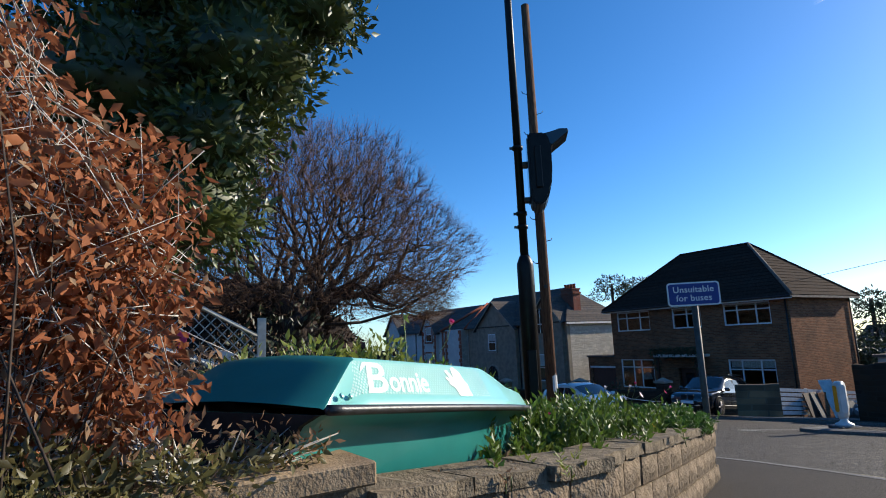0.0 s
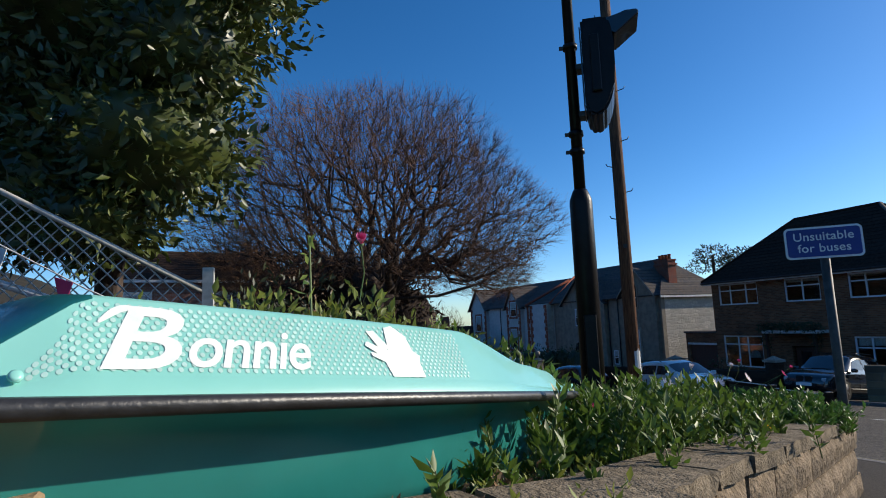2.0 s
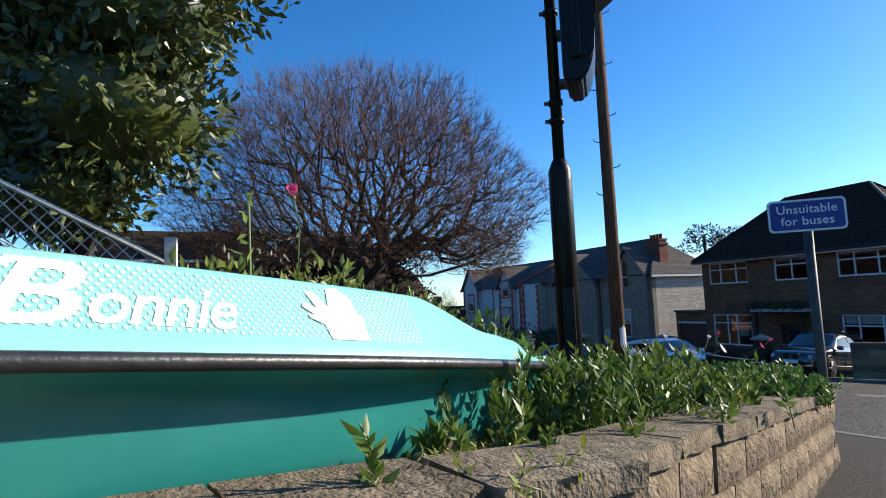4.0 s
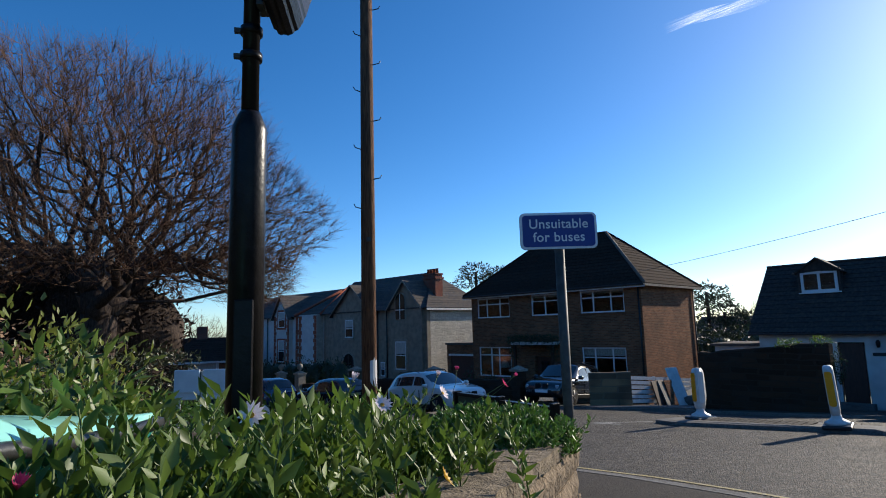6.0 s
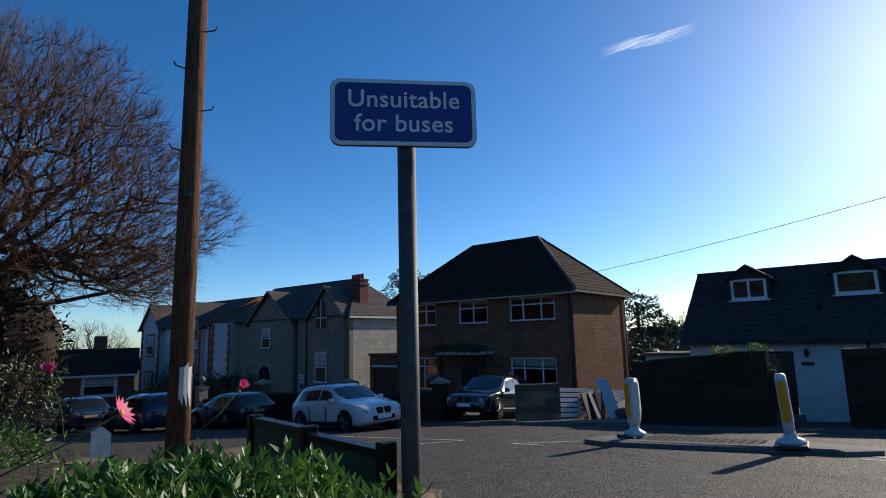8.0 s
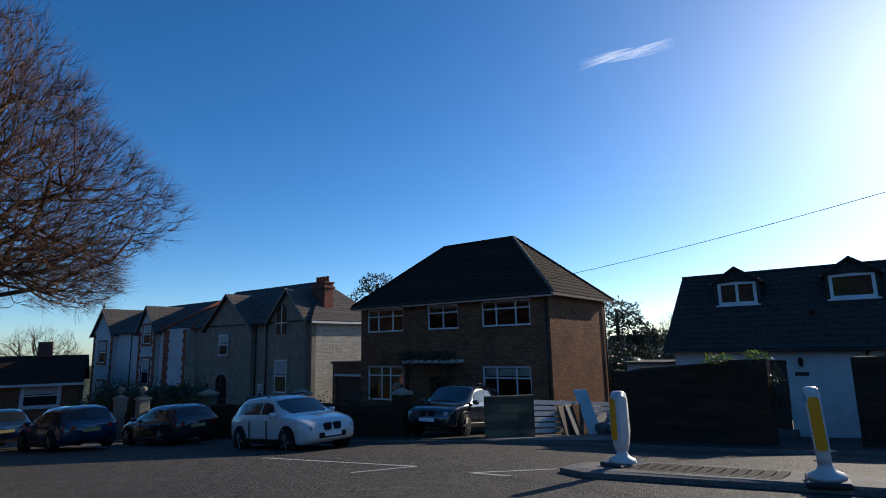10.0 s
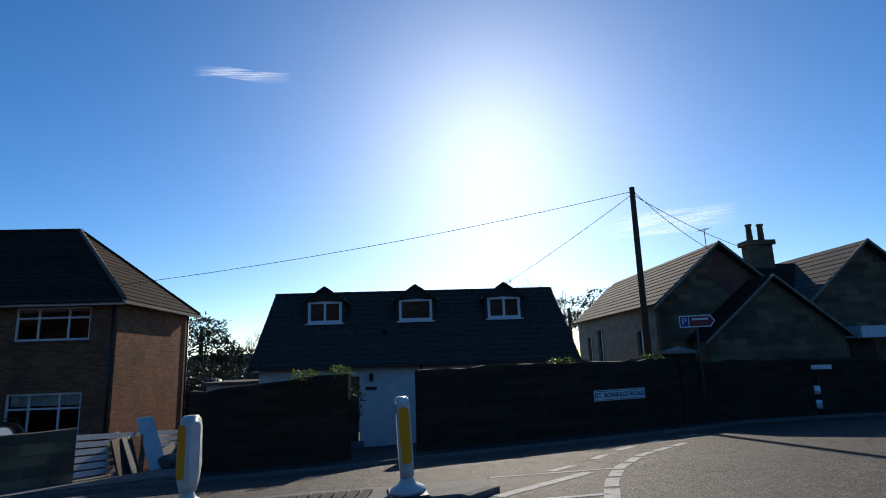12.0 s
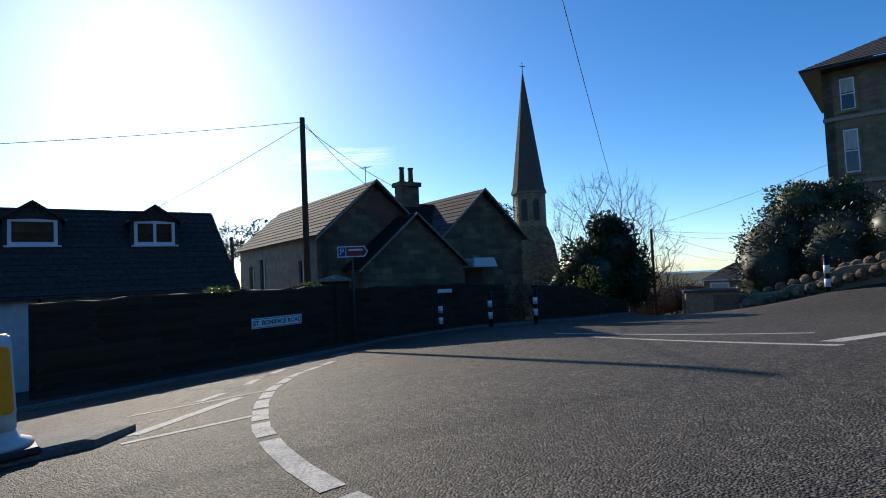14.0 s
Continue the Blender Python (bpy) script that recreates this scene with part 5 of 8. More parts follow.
def gable_front(parent, xc, w, z0, zt, y0, y1, mat, roof_mat, board=None, holes=(), over=0.25, eave=None):
    """A gabled bay: its wall at y0 from eave to apex, and two slopes running back to y1."""
    half = w / 2
    ze = eave
    bm = bmesh.new()
    prism(bm, [(xc - half, ze), (xc + half, ze), (xc, zt)], y0, y0 + 0.2, "y")
    part("gable_wall", bm, mat, parent)
    sl = (zt - ze) / half
    for s in (-1, 1):
        a0 = (xc + s * (half + over), ze - over * sl)
        pts = ((a0[0], y0 - over, a0[1]), (a0[0], y1, a0[1]), (xc, y1, zt), (xc, y0 - over, zt))
        course_roof("gable_roof", pts, roof_mat, parent, 9, 0.015)
        if board:
            bm = bmesh.new()
            prism(bm, [a0, (xc, zt + 0.02), (xc, zt - 0.11), (a0[0], a0[1] - 0.11)], y0 - over - 0.04, y0 - over - 0.002, "y")
            part("bargeboard", bm, board, parent)


def arched_window(parent, xc, w, z0, z1, y, mat, frame):
    n = 10
    pts = [(xc - w / 2, z0), (xc + w / 2, z0)] + [(xc + w / 2 * math.cos(math.pi * i / n), z1 + w / 2 * math.sin(math.pi * i / n)) for i in range(n + 1)]
    w_ = new("window")
    w_.parent = parent
    bm = bmesh.new()
    prism(bm, [(xc + (x - xc) * 1.25, z0 + (z - z0) * 1.08 - 0.06) for x, z in pts], y - 0.05, y - 0.004, "y")
    part("surround", bm, frame, w_)
    bm = bmesh.new()
    prism(bm, pts, y - 0.07, y - 0.052, "y")
    part("pane", bm, M_dark_glass, w_)
    bx("mullion", xc - 0.03, xc + 0.03, y - 0.09, y - 0.071, z0, z1 + w / 2 - 0.02, mat, w_)
    bx("transom", xc - w / 2, xc + w / 2, y - 0.088, y - 0.073, (z0 + z1) / 2 - 0.03, (z0 + z1) / 2 + 0.03, mat, w_)


def sash(parent, x0, x1, z0, z1, surround, y=0.0):
    w_ = new("window")
    w_.parent = parent
    bm = bmesh.new()
    t = 0.16
    box(bm, x0 - t, x0, y - 0.05, y - 0.003, z0 - t, z1 + t)
    box(bm, x1, x1 + t, y - 0.05, y - 0.003, z0 - t, z1 + t)
    box(bm, x0, x1, y - 0.05, y - 0.003, z1, z1 + t)
    part("surround", bm, surround, w_)
    bx("window_sill", x0 - t, x1 + t, y - 0.12, y - 0.003, z0 - t, z0 - 0.002, surround, w_)
    bx("pane", x0, x1, y - 0.02, y - 0.004, z0, z1, M_dark_glass, w_)
    for zz in (z0, (z0 + z1) / 2 - 0.03, z1 - 0.07):
        bx("sash_rail", x0, x1, y - 0.04, y - 0.021, zz, zz + 0.07, M_upvc, w_)
    for xx in (x0, x1 - 0.06):
        bx("sash_stile", xx, xx + 0.06, y - 0.045, y - 0.022, z0, z1, M_upvc, w_)
    bx("blind", x0 + 0.06, x1 - 0.06, y - 0.0205, y - 0.0201, (z0 + z1) / 2 + 0.1, z1 - 0.07, M_curtain, w_)


def build_house_b():
    # grey rendered villa, x from its left end to the right-hand corner
    W, D, g = 12.2, 6.0, -3.3
    cr, u = Vector((8.4, 39.6)), Vector((-0.5317, 0.8469))
    o = cr + u * W
    h = thing("house", pose(o.x, o.y, 0, 0, 0, ST), "grey rendered Victorian villa with gables and a slate roof", "house")
    fx = lambda s: W - s
    ze = 2.75
    wall_panel("wall", W, g, ze, 0.3, [], M_render_grey, h)
    wall_panel("wall", D - 0.3, g, ze, 0.3, [], M_rubble, h, pose(W, 0.3, 0, 0, 0, 90), "rubble stone side wall")
    wall_panel("wall", D - 0.3, g, ze, 0.3, [], M_render_grey, h, pose(0, D, 0, 0, 0, -90))
    wall_panel("wall", W - 0.6, g, ze, 0.3, [], M_render_grey, h, pose(W - 0.3, D, 0, 0, 0, 180))
    zr, y2 = 5.4, D / 2
    course_roof("roof", ((-0.3, -0.3, ze - 0.1), (W + 0.3, -0.3, ze - 0.1), (W - 2.6, y2, zr), (0, y2, zr)), M_slate, h, 16, 0.014, "grey slate roof")
    course_roof("roof", ((W + 0.3, D + 0.3, ze - 0.1), (-0.3, D + 0.3, ze - 0.1), (0, y2, zr), (W - 2.6, y2, zr)), M_slate, h, 16, 0.014)
    course_roof("roof", ((W + 0.3, -0.3, ze - 0.1), (W + 0.3, D + 0.3, ze - 0.1), (W - 2.6, y2, zr), (W - 2.6, y2, zr)), M_slate, h, 16, 0.014)
    bx("eaves_board", W + 0.2, W + 0.3, -0.25, D + 0.3, ze - 0.25, ze - 0.12, M_white, h)
    gable_front(h, fx(1.85), 3.2, g, 4.62, -0.25, 3.2, M_render_grey, M_slate, M_dressed, eave=2.9)
    bx("bay", fx(1.85) - 1.6, fx(1.85) + 1.6, -0.25, -0.002, g, 2.9, M_render_grey, h)
    gable_front(h, fx(8.0), 5.2, g, 4.74, -0.25, 3.2, M_render_grey, M_slate, M_dressed, eave=2.55)
    bx("bay", fx(8.0) - 2.6, fx(8.0) + 2.6, -0.25, -0.002, g, 2.55, M_render_grey, h)
    arched_window(h, fx(2.36), 0.95, 1.95, 3.25, -0.25, M_upvc, M_dressed)
    sash(h, fx(2.95), fx(1.85), -1.45, 0.45, M_dressed, -0.25)
    sash(h, fx(8.9), fx(7.9), 0.75, 2.1, M_dressed, -0.25)
    arched_window(h, fx(8.45), 1.3, -2.9, -1.1, -0.25, M_door_dark, M_dressed)
    sash(h, fx(4.9), fx(4.4), -2.0, -1.0, M_dressed)
    for s in (4.15, 5.2):
        downpipe(h, fx(s), -0.32 if s < 3.5 else -0.05, g, ze)
    # chimney on the right, with pots
    c = [(W - 1.2, y2 - 0.2)]
    bm = bmesh.new()
    box(bm, W - 1.75, W - 0.55, y2 - 1.6, y2 - 0.9, 3.4, 5.0)
    box(bm, W - 1.83, W - 0.47, y2 - 1.68, y2 - 0.82, 4.7, 4.82)
    box(bm, W - 1.80, W - 0.50, y2 - 1.65, y2 - 0.85, 5.001, 5.1)
    part("chimney", bm, M_brick_red, h, "red brick chimney stack")
    for i in range(4):
        lathe("chimney_pot", [(0.11, 5.1), (0.1, 5.38), (0.12, 5.4), (0.12, 5.44)], M_terracotta, h, n=10, m=Matrix.Translation((W - 1.58 + 0.29 * i, y2 - 1.25, 0)))
    return h


build_house_b()


def quoins(parent, x, z0, z1, y=-0.02, side=1):
    z, i = z0, 0
    while z < z1:
        w = 0.42 if i % 2 else 0.28
        bx("quoin", x if side > 0 else x - w, x + w if side > 0 else x, y - 0.03, y + 0.019, z, min(z + 0.3, z1), M_terracotta, parent)
        z += 0.31
        i += 1


def build_house_e():
    # white villa with terracotta quoins, next down the street
    W, D, g = 16.2, 7.0, -4.6
    cr, u = Vector((8.4, 39.6)), Vector((-0.5317, 0.8469))
    o = cr + u * (12.35 + W)
    h = thing("house", pose(o.x, o.y, 0, 0, 0, ST), "white villa with terracotta quoins and gabled slate roofs", "house")
    fx = lambda s: W - (s - 12.35)
    ze = 2.7
    wall_panel("wall", W, g, ze, 0.3, [], M_render_white, h)
    wall_panel("wall", D - 0.3, g, ze, 0.3, [], M_rubble, h, pose(W, 0.3, 0, 0, 0, 90))
    wall_panel("wall", D - 0.3, g, ze, 0.3, [], M_render_white, h, pose(0, D, 0, 0, 0, -90))
    wall_panel("wall", W - 0.6, g, ze, 0.3, [], M_render_white, h, pose(W - 0.3, D, 0, 0, 0, 180))
    zr, y2 = 5.0, D / 2
    course_roof("roof", ((-0.4, -0.3, ze - 0.1), (W + 0.1, -0.3, ze - 0.1), (W - 1.5, y2, zr), (2, y2, zr)), M_slate, h, 14, 0.014, "grey slate roof")
    course_roof("roof", ((W + 0.1, D + 0.3, ze - 0.1), (-0.4, D + 0.3, ze - 0.1), (2, y2, zr), (W - 1.5, y2, zr)), M_slate, h, 14, 0.014)
    course_roof("roof", ((W + 0.1, -0.3, ze - 0.1), (W + 0.1, D + 0.3, ze - 0.1), (W - 1.5, y2, zr), (W - 1.5, y2, zr)), M_slate, h, 14, 0.014)
    course_roof("roof", ((-0.4, D + 0.3, ze - 0.1), (-0.4, -0.3, ze - 0.1), (2, y2, zr), (2, y2, zr)), M_slate, h, 14, 0.014)
    tube("ridge_tile", [(W + 0.1, -0.32, ze), (W - 1.5, y2, zr + 0.05)], 0.12, M_terracotta, h)
    for s, w, zt in ((26.0, 3.6, 4.8), (18.5, 2.6, 4.6)):
        xc = fx(s)
        gable_front(h, xc, w, g, zt, -0.35, 3.2, M_render_white, M_slate, M_dressed, eave=2.75)
        bx("bay", xc - w / 2, xc + w / 2, -0.35, -0.002, g, 2.75, M_render_white, h)
        quoins(h, xc - w / 2, g + 1, 2.7, -0.35, 1)
        quoins(h, xc + w / 2, g + 1, 2.7, -0.35, -1)
    sash(h, fx(26.5), fx(25.3), 0.3, 2.0, M_terracotta, -0.35)
    sash(h, fx(26.5), fx(25.3), -3.0, -1.2, M_terracotta, -0.35)
    sash(h, fx(19.0), fx(17.9), 1.7, 3.1, M_terracotta, -0.35)
    sash(h, fx(19.0), fx(17.9), -1.3, 0.6, M_terracotta, -0.35)
    # shallow wing at the near end, its side of pale stone
    bx("wing", fx(15.1), fx(12.45), -0.60, -0.002, g, 2.68, M_render_white, h)
    bx("wing_side", fx(12.45) + 0.001, fx(12.45) + 0.06, -0.60, -0.004, g, 2.66, M_rubble, h)
    quoins(h, fx(15.1), g + 1, 2.6, -0.60, 1)
    quoins(h, fx(12.45), g + 1, 2.6, -0.60, -1)
    quoins(h, fx(16.6), g + 1, 2.6, -0.02, 1)
    tube("hip_tile", [(fx(15.4), -0.9, 2.62), (fx(13.4), 2.6, 4.75)], 0.11, M_terracotta, h)
    sash(h, fx(16.2), fx(15.5), 1.5, 2.5, M_terracotta, -0.02)
    lathe("finial", [(0.05, 4.8), (0.09, 4.95), (0.03, 5.0), (0.05, 5.3)], M_terracotta, h, n=8, m=Matrix.Translation((fx(26.0), -0.5, 0)))
    downpipe(h, fx(21.6), -0.06, g, ze)
    return h


build_house_e()


def simple_house(name, m, W, D, z0, ze, zr, wall_mat, roof_mat, label, wins=(), ridge_x=True, chimney=False, over=0.35):
    h = thing(name, m, label, "house")
    wall_panel("wall", W, z0, ze, 0.25, [], wall_mat, h)
    wall_panel("wall", D - 0.25, z0, ze, 0.25, [], wall_mat, h, pose(W, 0.25, 0, 0, 0, 90))
    wall_panel("wall", D - 0.25, z0, ze, 0.25, [], wall_mat, h, pose(0, D, 0, 0, 0, -90))
    wall_panel("wall", W - 0.5, z0, ze, 0.25, [], wall_mat, h, pose(W - 0.25, D, 0, 0, 0, 180))
    o = over
    if ridge_x:
        course_roof("roof", ((-o, -o, ze), (W + o, -o, ze), (W + o, D / 2, zr), (-o, D / 2, zr)), roof_mat, h, 12, 0.015)
        course_roof("roof", ((W + o, D + o, ze), (-o, D + o, ze), (-o, D / 2, zr), (W + o, D / 2, zr)), roof_mat, h, 12, 0.015)
        for x in (0, W - 0.25):
            bm = bmesh.new()
            prism(bm, [(0, ze - 0.01), (D, ze - 0.01), (D / 2, zr - 0.15)], x, x + 0.25, "x")
            part("gable_wall", bm, wall_mat, h)
    else:
        course_roof("roof", ((-o, -o, ze), (W + o, -o, ze), (W * 0.65, D / 2, zr), (W * 0.35, D / 2, zr)), roof_mat, h, 12, 0.015)
        course_roof("roof", ((W + o, D + o, ze), (-o, D + o, ze), (W * 0.35, D / 2, zr), (W * 0.65, D / 2, zr)), roof_mat, h, 12, 0.015)
        course_roof("roof", ((W + o, -o, ze), (W + o, D + o, ze), (W * 0.65, D / 2, zr), (W * 0.65, D / 2, zr)), roof_mat, h, 12, 0.015)
        course_roof("roof", ((-o, D + o, ze), (-o, -o, ze), (W * 0.35, D / 2, zr), (W * 0.35, D / 2, zr)), roof_mat, h, 12, 0.015)
    bx("fascia", -o, W + o, -o - 0.03, -o - 0.002, ze - 0.16, ze, M_white, h)
    for x0, x1, a, b, sm in wins:
        sash(h, x0, x1, a, b, sm)
    if chimney:
        bx("chimney", W * 0.7, W * 0.7 + 0.9, D / 2 - 0.3, D / 2 + 0.3, zr - 0.6, zr + 1.0, M_brick_red, h)
    return h


# bungalow at the foot of the street
simple_house("bungalow", pose(-15.2, 52.2, 0, 0, 0, 8), 9.6, 7, -5.6, -0.9, 1.0, M_brick_brown, M_tile_brown, "low brown bungalow with a dark tile roof", [(1.5, 3.0, -2.4, -1.0, M_white), (6.5, 8.5, -2.4, -1.0, M_white)], chimney=True)
# salmon brick house behind the garden on the near side
simple_house("house", pose(-22.0, 27.5, 0, 0, 0, 38), 9, 6, -3.0, 4.3, 6.3, M_pinkwall, M_tile_brown, "salmon brick house behind garden trees", [(1.0, 2.2, 2.0, 3.5, M_white), (5.5, 6.8, 2.0, 3.5, M_white)])


def build_chapel():
    # stone school building with three gables: local x along the gable fronts, y back from them
    g = Vector((-0.504, 0.864))
    a = Vector((27.21, 8.51))
    turn = math.degrees(math.atan2(-0.864, 0.504))
    h = thing("school_house", pose(a.x, a.y, 0, 0, 0, turn), "old stone school house with three gables and a slate roof", "house")
    z0, ze = -4.2, 2.65
    # long range behind the first gable
    wall_panel("wall", 11.0, z0, ze, 0.35, [(1.6, 2.5, -0.2, 1.6), (3.4, 4.3, -0.2, 1.9), (8.6, 9.3, -0.2, 1.6)], M_render_grey, h, pose(-2.3, 11.0, 0, 0, 0, -90))
    for y0, y1, zt in ((11 - 2.5, 11 - 1.6, 1.6), (11 - 4.3, 11 - 3.4, 1.9), (11 - 9.3, 11 - 8.6, 1.6)):
        bx("pane", -2.2, -2.17, y0, y1, -0.2, zt, M_dark_glass, h)
        bx("window_frame", -2.24, -2.201, (y0 + y1) / 2 - 0.04, (y0 + y1) / 2 + 0.04, -0.2, zt, M_white, h)
    bm = bmesh.new()
    prism(bm, [(-2.3, z0), (2.3, z0), (2.3, ze), (0, 4.5), (-2.3, ze)], 0, 0.4, "y")
    part("gable_wall", bm, M_stone_dark, h)
    bm = bmesh.new()
    prism(bm, [(-0.5, 3.5), (0.7, 2.6), (1.5, 2.9), (0.05, 4.3)], -0.02, -0.003, "y")
    part("brick_patch", bm, M_brick_red, h, "patch of red brickwork in the gable")
    for s in (-1, 1):
        course_roof("roof", ((s * 2.55, -0.3, 2.45), (s * 2.55, 11.1, 2.45), (0, 11.1, 4.66), (0, -0.3, 4.66)), M_slate, h, 12, 0.02)
        bm = bmesh.new()
        prism(bm, [(s * 2.6, 2.38), (0, 4.7), (0, 4.6), (s * 2.6, 2.28)], -0.36, -0.302, "y")
        part("bargeboard", bm, M_dressed, h)
    # porch gable in front, behind the boundary wall
    y3, xc, hw = -1.3, 1.05, 2.32
    bm = bmesh.new()
    prism(bm, [(xc - hw, z0), (xc + hw, z0), (xc + hw, 1.28), (xc, 3.13), (xc - hw, 1.28)], y3, y3 + 0.35, "y")
    part("gable_wall", bm, M_stone_dark, h)
    bx("side_wall", xc - hw, xc - hw + 0.3, y3 + 0.352, -0.002, z0, 1.28, M_stone_dark, h)
    bx("side_wall", xc + hw - 0.3, xc + hw, y3 + 0.352, -0.105, z0, 1.28, M_stone_dark, h)
    for s in (-1, 1):
        course_roof("roof", ((xc + s * (hw + 0.2), y3 - 0.25, 1.14), (xc + s * (hw + 0.2), 0.0, 1.14), (xc, 0.0, 3.23), (xc, y3 - 0.25, 3.23)), M_tile_brown, h, 10, 0.015)
        bm = bmesh.new()
        prism(bm, [(xc + s * (hw + 0.25), 1.07), (xc, 3.26), (xc, 3.17), (xc + s * (hw + 0.25), 0.98)], y3 - 0.31, y3 - 0.252, "y")
        part("bargeboard", bm, M_dressed, h)
    # far gable and the roof that joins them
    bm = bmesh.new()
    prism(bm, [(3.05, z0), (7.8, z0), (7.8, 2.5), (5.46, 4.45), (3.05, 2.5)], -0.1, 0.3, "y")
    part("gable_wall", bm, M_stone_dark, h)
    bx("side_wall", 7.5, 7.8, 0.302, 5.5, z0, 2.5, M_stone_dark, h)
    for s in (-1, 1):
        course_roof("roof", ((5.46 + s * 2.6, -0.4, 2.3), (5.46 + s * 2.6, 6, 2.3), (5.46, 6, 4.57), (5.46, -0.4, 4.57)), M_slate, h, 11, 0.018)
        bm = bmesh.new()
        prism(bm, [(5.46 + s * 2.65, 2.25), (5.46, 4.62), (5.46, 4.52), (5.46 + s * 2.65, 2.15)], -0.46, -0.402, "y")
        part("bargeboard", bm, M_dressed, h)
    course_roof("roof", ((0.5, 0.5, 2.4), (5.4, 0.5, 2.4), (5.4, 3.2, 4.3), (0.5, 3.2, 4.3)), M_tile_brown, h, 11, 0.016)
    bx("middle_wall", 2.3, 3.05, 0.3, 0.6, z0, 2.4, M_stone_dark, h)
    bm = bmesh.new()
    box(bm, 3.05, 4.05, 2.9, 3.5, 3.6, 5.1)
    box(bm, 2.95, 4.15, 2.8, 3.6, 5.101, 5.3)
    part("chimney", bm, M_stone_dark, h, "stone chimney stack")
    for x in (3.3, 3.8):
        lathe("chimney_pot", [(0.13, 5.3), (0.11, 5.95), (0.14, 5.98), (0.14, 6.05)], M_stone_dark, h, n=10, m=Matrix.Translation((x, 3.2, 0)))
    bm = bmesh.new()
    prism(bm, [(4.2, 1.05), (5.5, 1.05), (5.3, 1.45), (4.2, 1.45)], -1.0, -0.102, "y")
    part("porch_canopy", bm, M_sign_white, h, "small pale lean-to canopy")
    bx("door", 4.4, 5.3, -0.14, -0.102, z0, 0.9, M_door_dark, h)
    tube("aerial_mast", [(-0.1, 0.4, 4.6), (-0.1, 0.4, 5.3)], 0.015, M_steel, h)
    for i in range(5):
        tube("aerial_rod", [(-0.3, 0.2 + 0.1 * i, 5.25), (0.1, 0.2 + 0.1 * i, 5.3)], 0.006, M_steel, h, sides=5)
    return h


build_chapel()


def build_spire():
    x, y = 77.6, -10.1
    c = thing("church_spire", pose(x, y, 0, 0, 0, 12), "tall dark stone church spire on an octagonal belfry", "church")
    def octa(r, z):
        return [(r * math.cos(radians(22.5 + 45 * i)), r * math.sin(radians(22.5 + 45 * i)), z) for i in range(8)]
    def stack(name, levels, mat, label=""):
        V, F = [], []
        for r, z in levels:
            V += octa(r, z)
        for i in range(len(levels) - 1):
            for j in range(8):
                F.append((i * 8 + j, i * 8 + (j + 1) % 8, (i + 1) * 8 + (j + 1) % 8, (i + 1) * 8 + j))
        F.append(tuple(range(7, -1, -1)))
        F.append(tuple(range(8 * len(levels) - 8, 8 * len(levels))))
        return mesh_part(name, V, F, mat, c, label)
    stack("spire", [(2.35, 11.2), (2.1, 11.9), (0.06, 27.4)], M_slate)
    stack("belfry", [(2.15, 6.6), (2.15, 10.9), (2.35, 11.0), (2.35, 11.199)], M_stone_warm)
    stack("tower", [(3.6, -8), (3.6, 1.0), (3.0, 4.5), (2.2, 6.6)], M_stone_dark)
    for i in range(8):
        m = pose(0, 0, 0, 0, 0, 45 * i) @ Matrix.Translation((2.0, 0, 0))
        n = 8
        pts = [(-0.42, 7.3), (0.42, 7.3)] + [(0.42 * math.cos(math.pi * k / n), 9.4 + 0.8 * math.sin(math.pi * k / n)) for k in range(n + 1)]
        bm = bmesh.new()
        prism(bm, pts, -0.01, 0.01, "x")
        bmesh.ops.transform(bm, matrix=m, verts=bm.verts[:])
        part("louvre_opening", bm, M_sign_black, c)
    tube("finial_cross", [(0, 0, 27.3), (0, 0, 28.8)], 0.06, M_black_metal, c, sides=6)
    tube("finial_arm", [(0, -0.4, 28.3), (0, 0.4, 28.3)], 0.05, M_black_metal, c, sides=6)
    return c


build_spire()


def build_stone_block():
    # tall stone building on the upper side
    h = thing("stone_building", pose(35.5, -17.8, 0, 0, 0, -134), "tall stone building with sash windows and a slate roof", "house")
    wall_panel("wall", 14, -2, 11.9, 0.5, [], M_stone_warm, h)
    wall_panel("wall", 10, -2, 11.9, 0.5, [], M_stone_warm, h, pose(0, 10.0, 0, 0, 0, -90))
    wall_panel("wall", 14, -2, 11.9, 0.5, [], M_stone_warm, h, pose(14, 10.5, 0, 0, 0, 180))
    for z in (8.7, 4.95):
        bx("string_course", -0.06, 14, -0.1, -0.002, z, z + 0.22, M_dressed, h)
    for x in (0.85, 4.2, 7.5):
        for z, tall in ((9.25, 1.85), (5.6, 2.5), (2.0, 2.0)):
            sash(h, x, x + 0.7, z, z + tall, M_stone_warm)
    course_roof("roof", ((-1.0, -1.0, 11.8), (15, -1.0, 11.8), (11, 5, 14.6), (3.5, 5, 14.6)), M_slate, h, 12, 0.02)
    course_roof("roof", ((-1.0, 11, 11.8), (-1.0, -1.0, 11.8), (3.5, 5, 14.6), (3.5, 5, 14.6)), M_slate, h, 12, 0.02)
    bx("eaves_soffit", -0.95, 15, -0.95, 10.9, 11.65, 11.75, M_gutter, h)
    return h


build_stone_block()
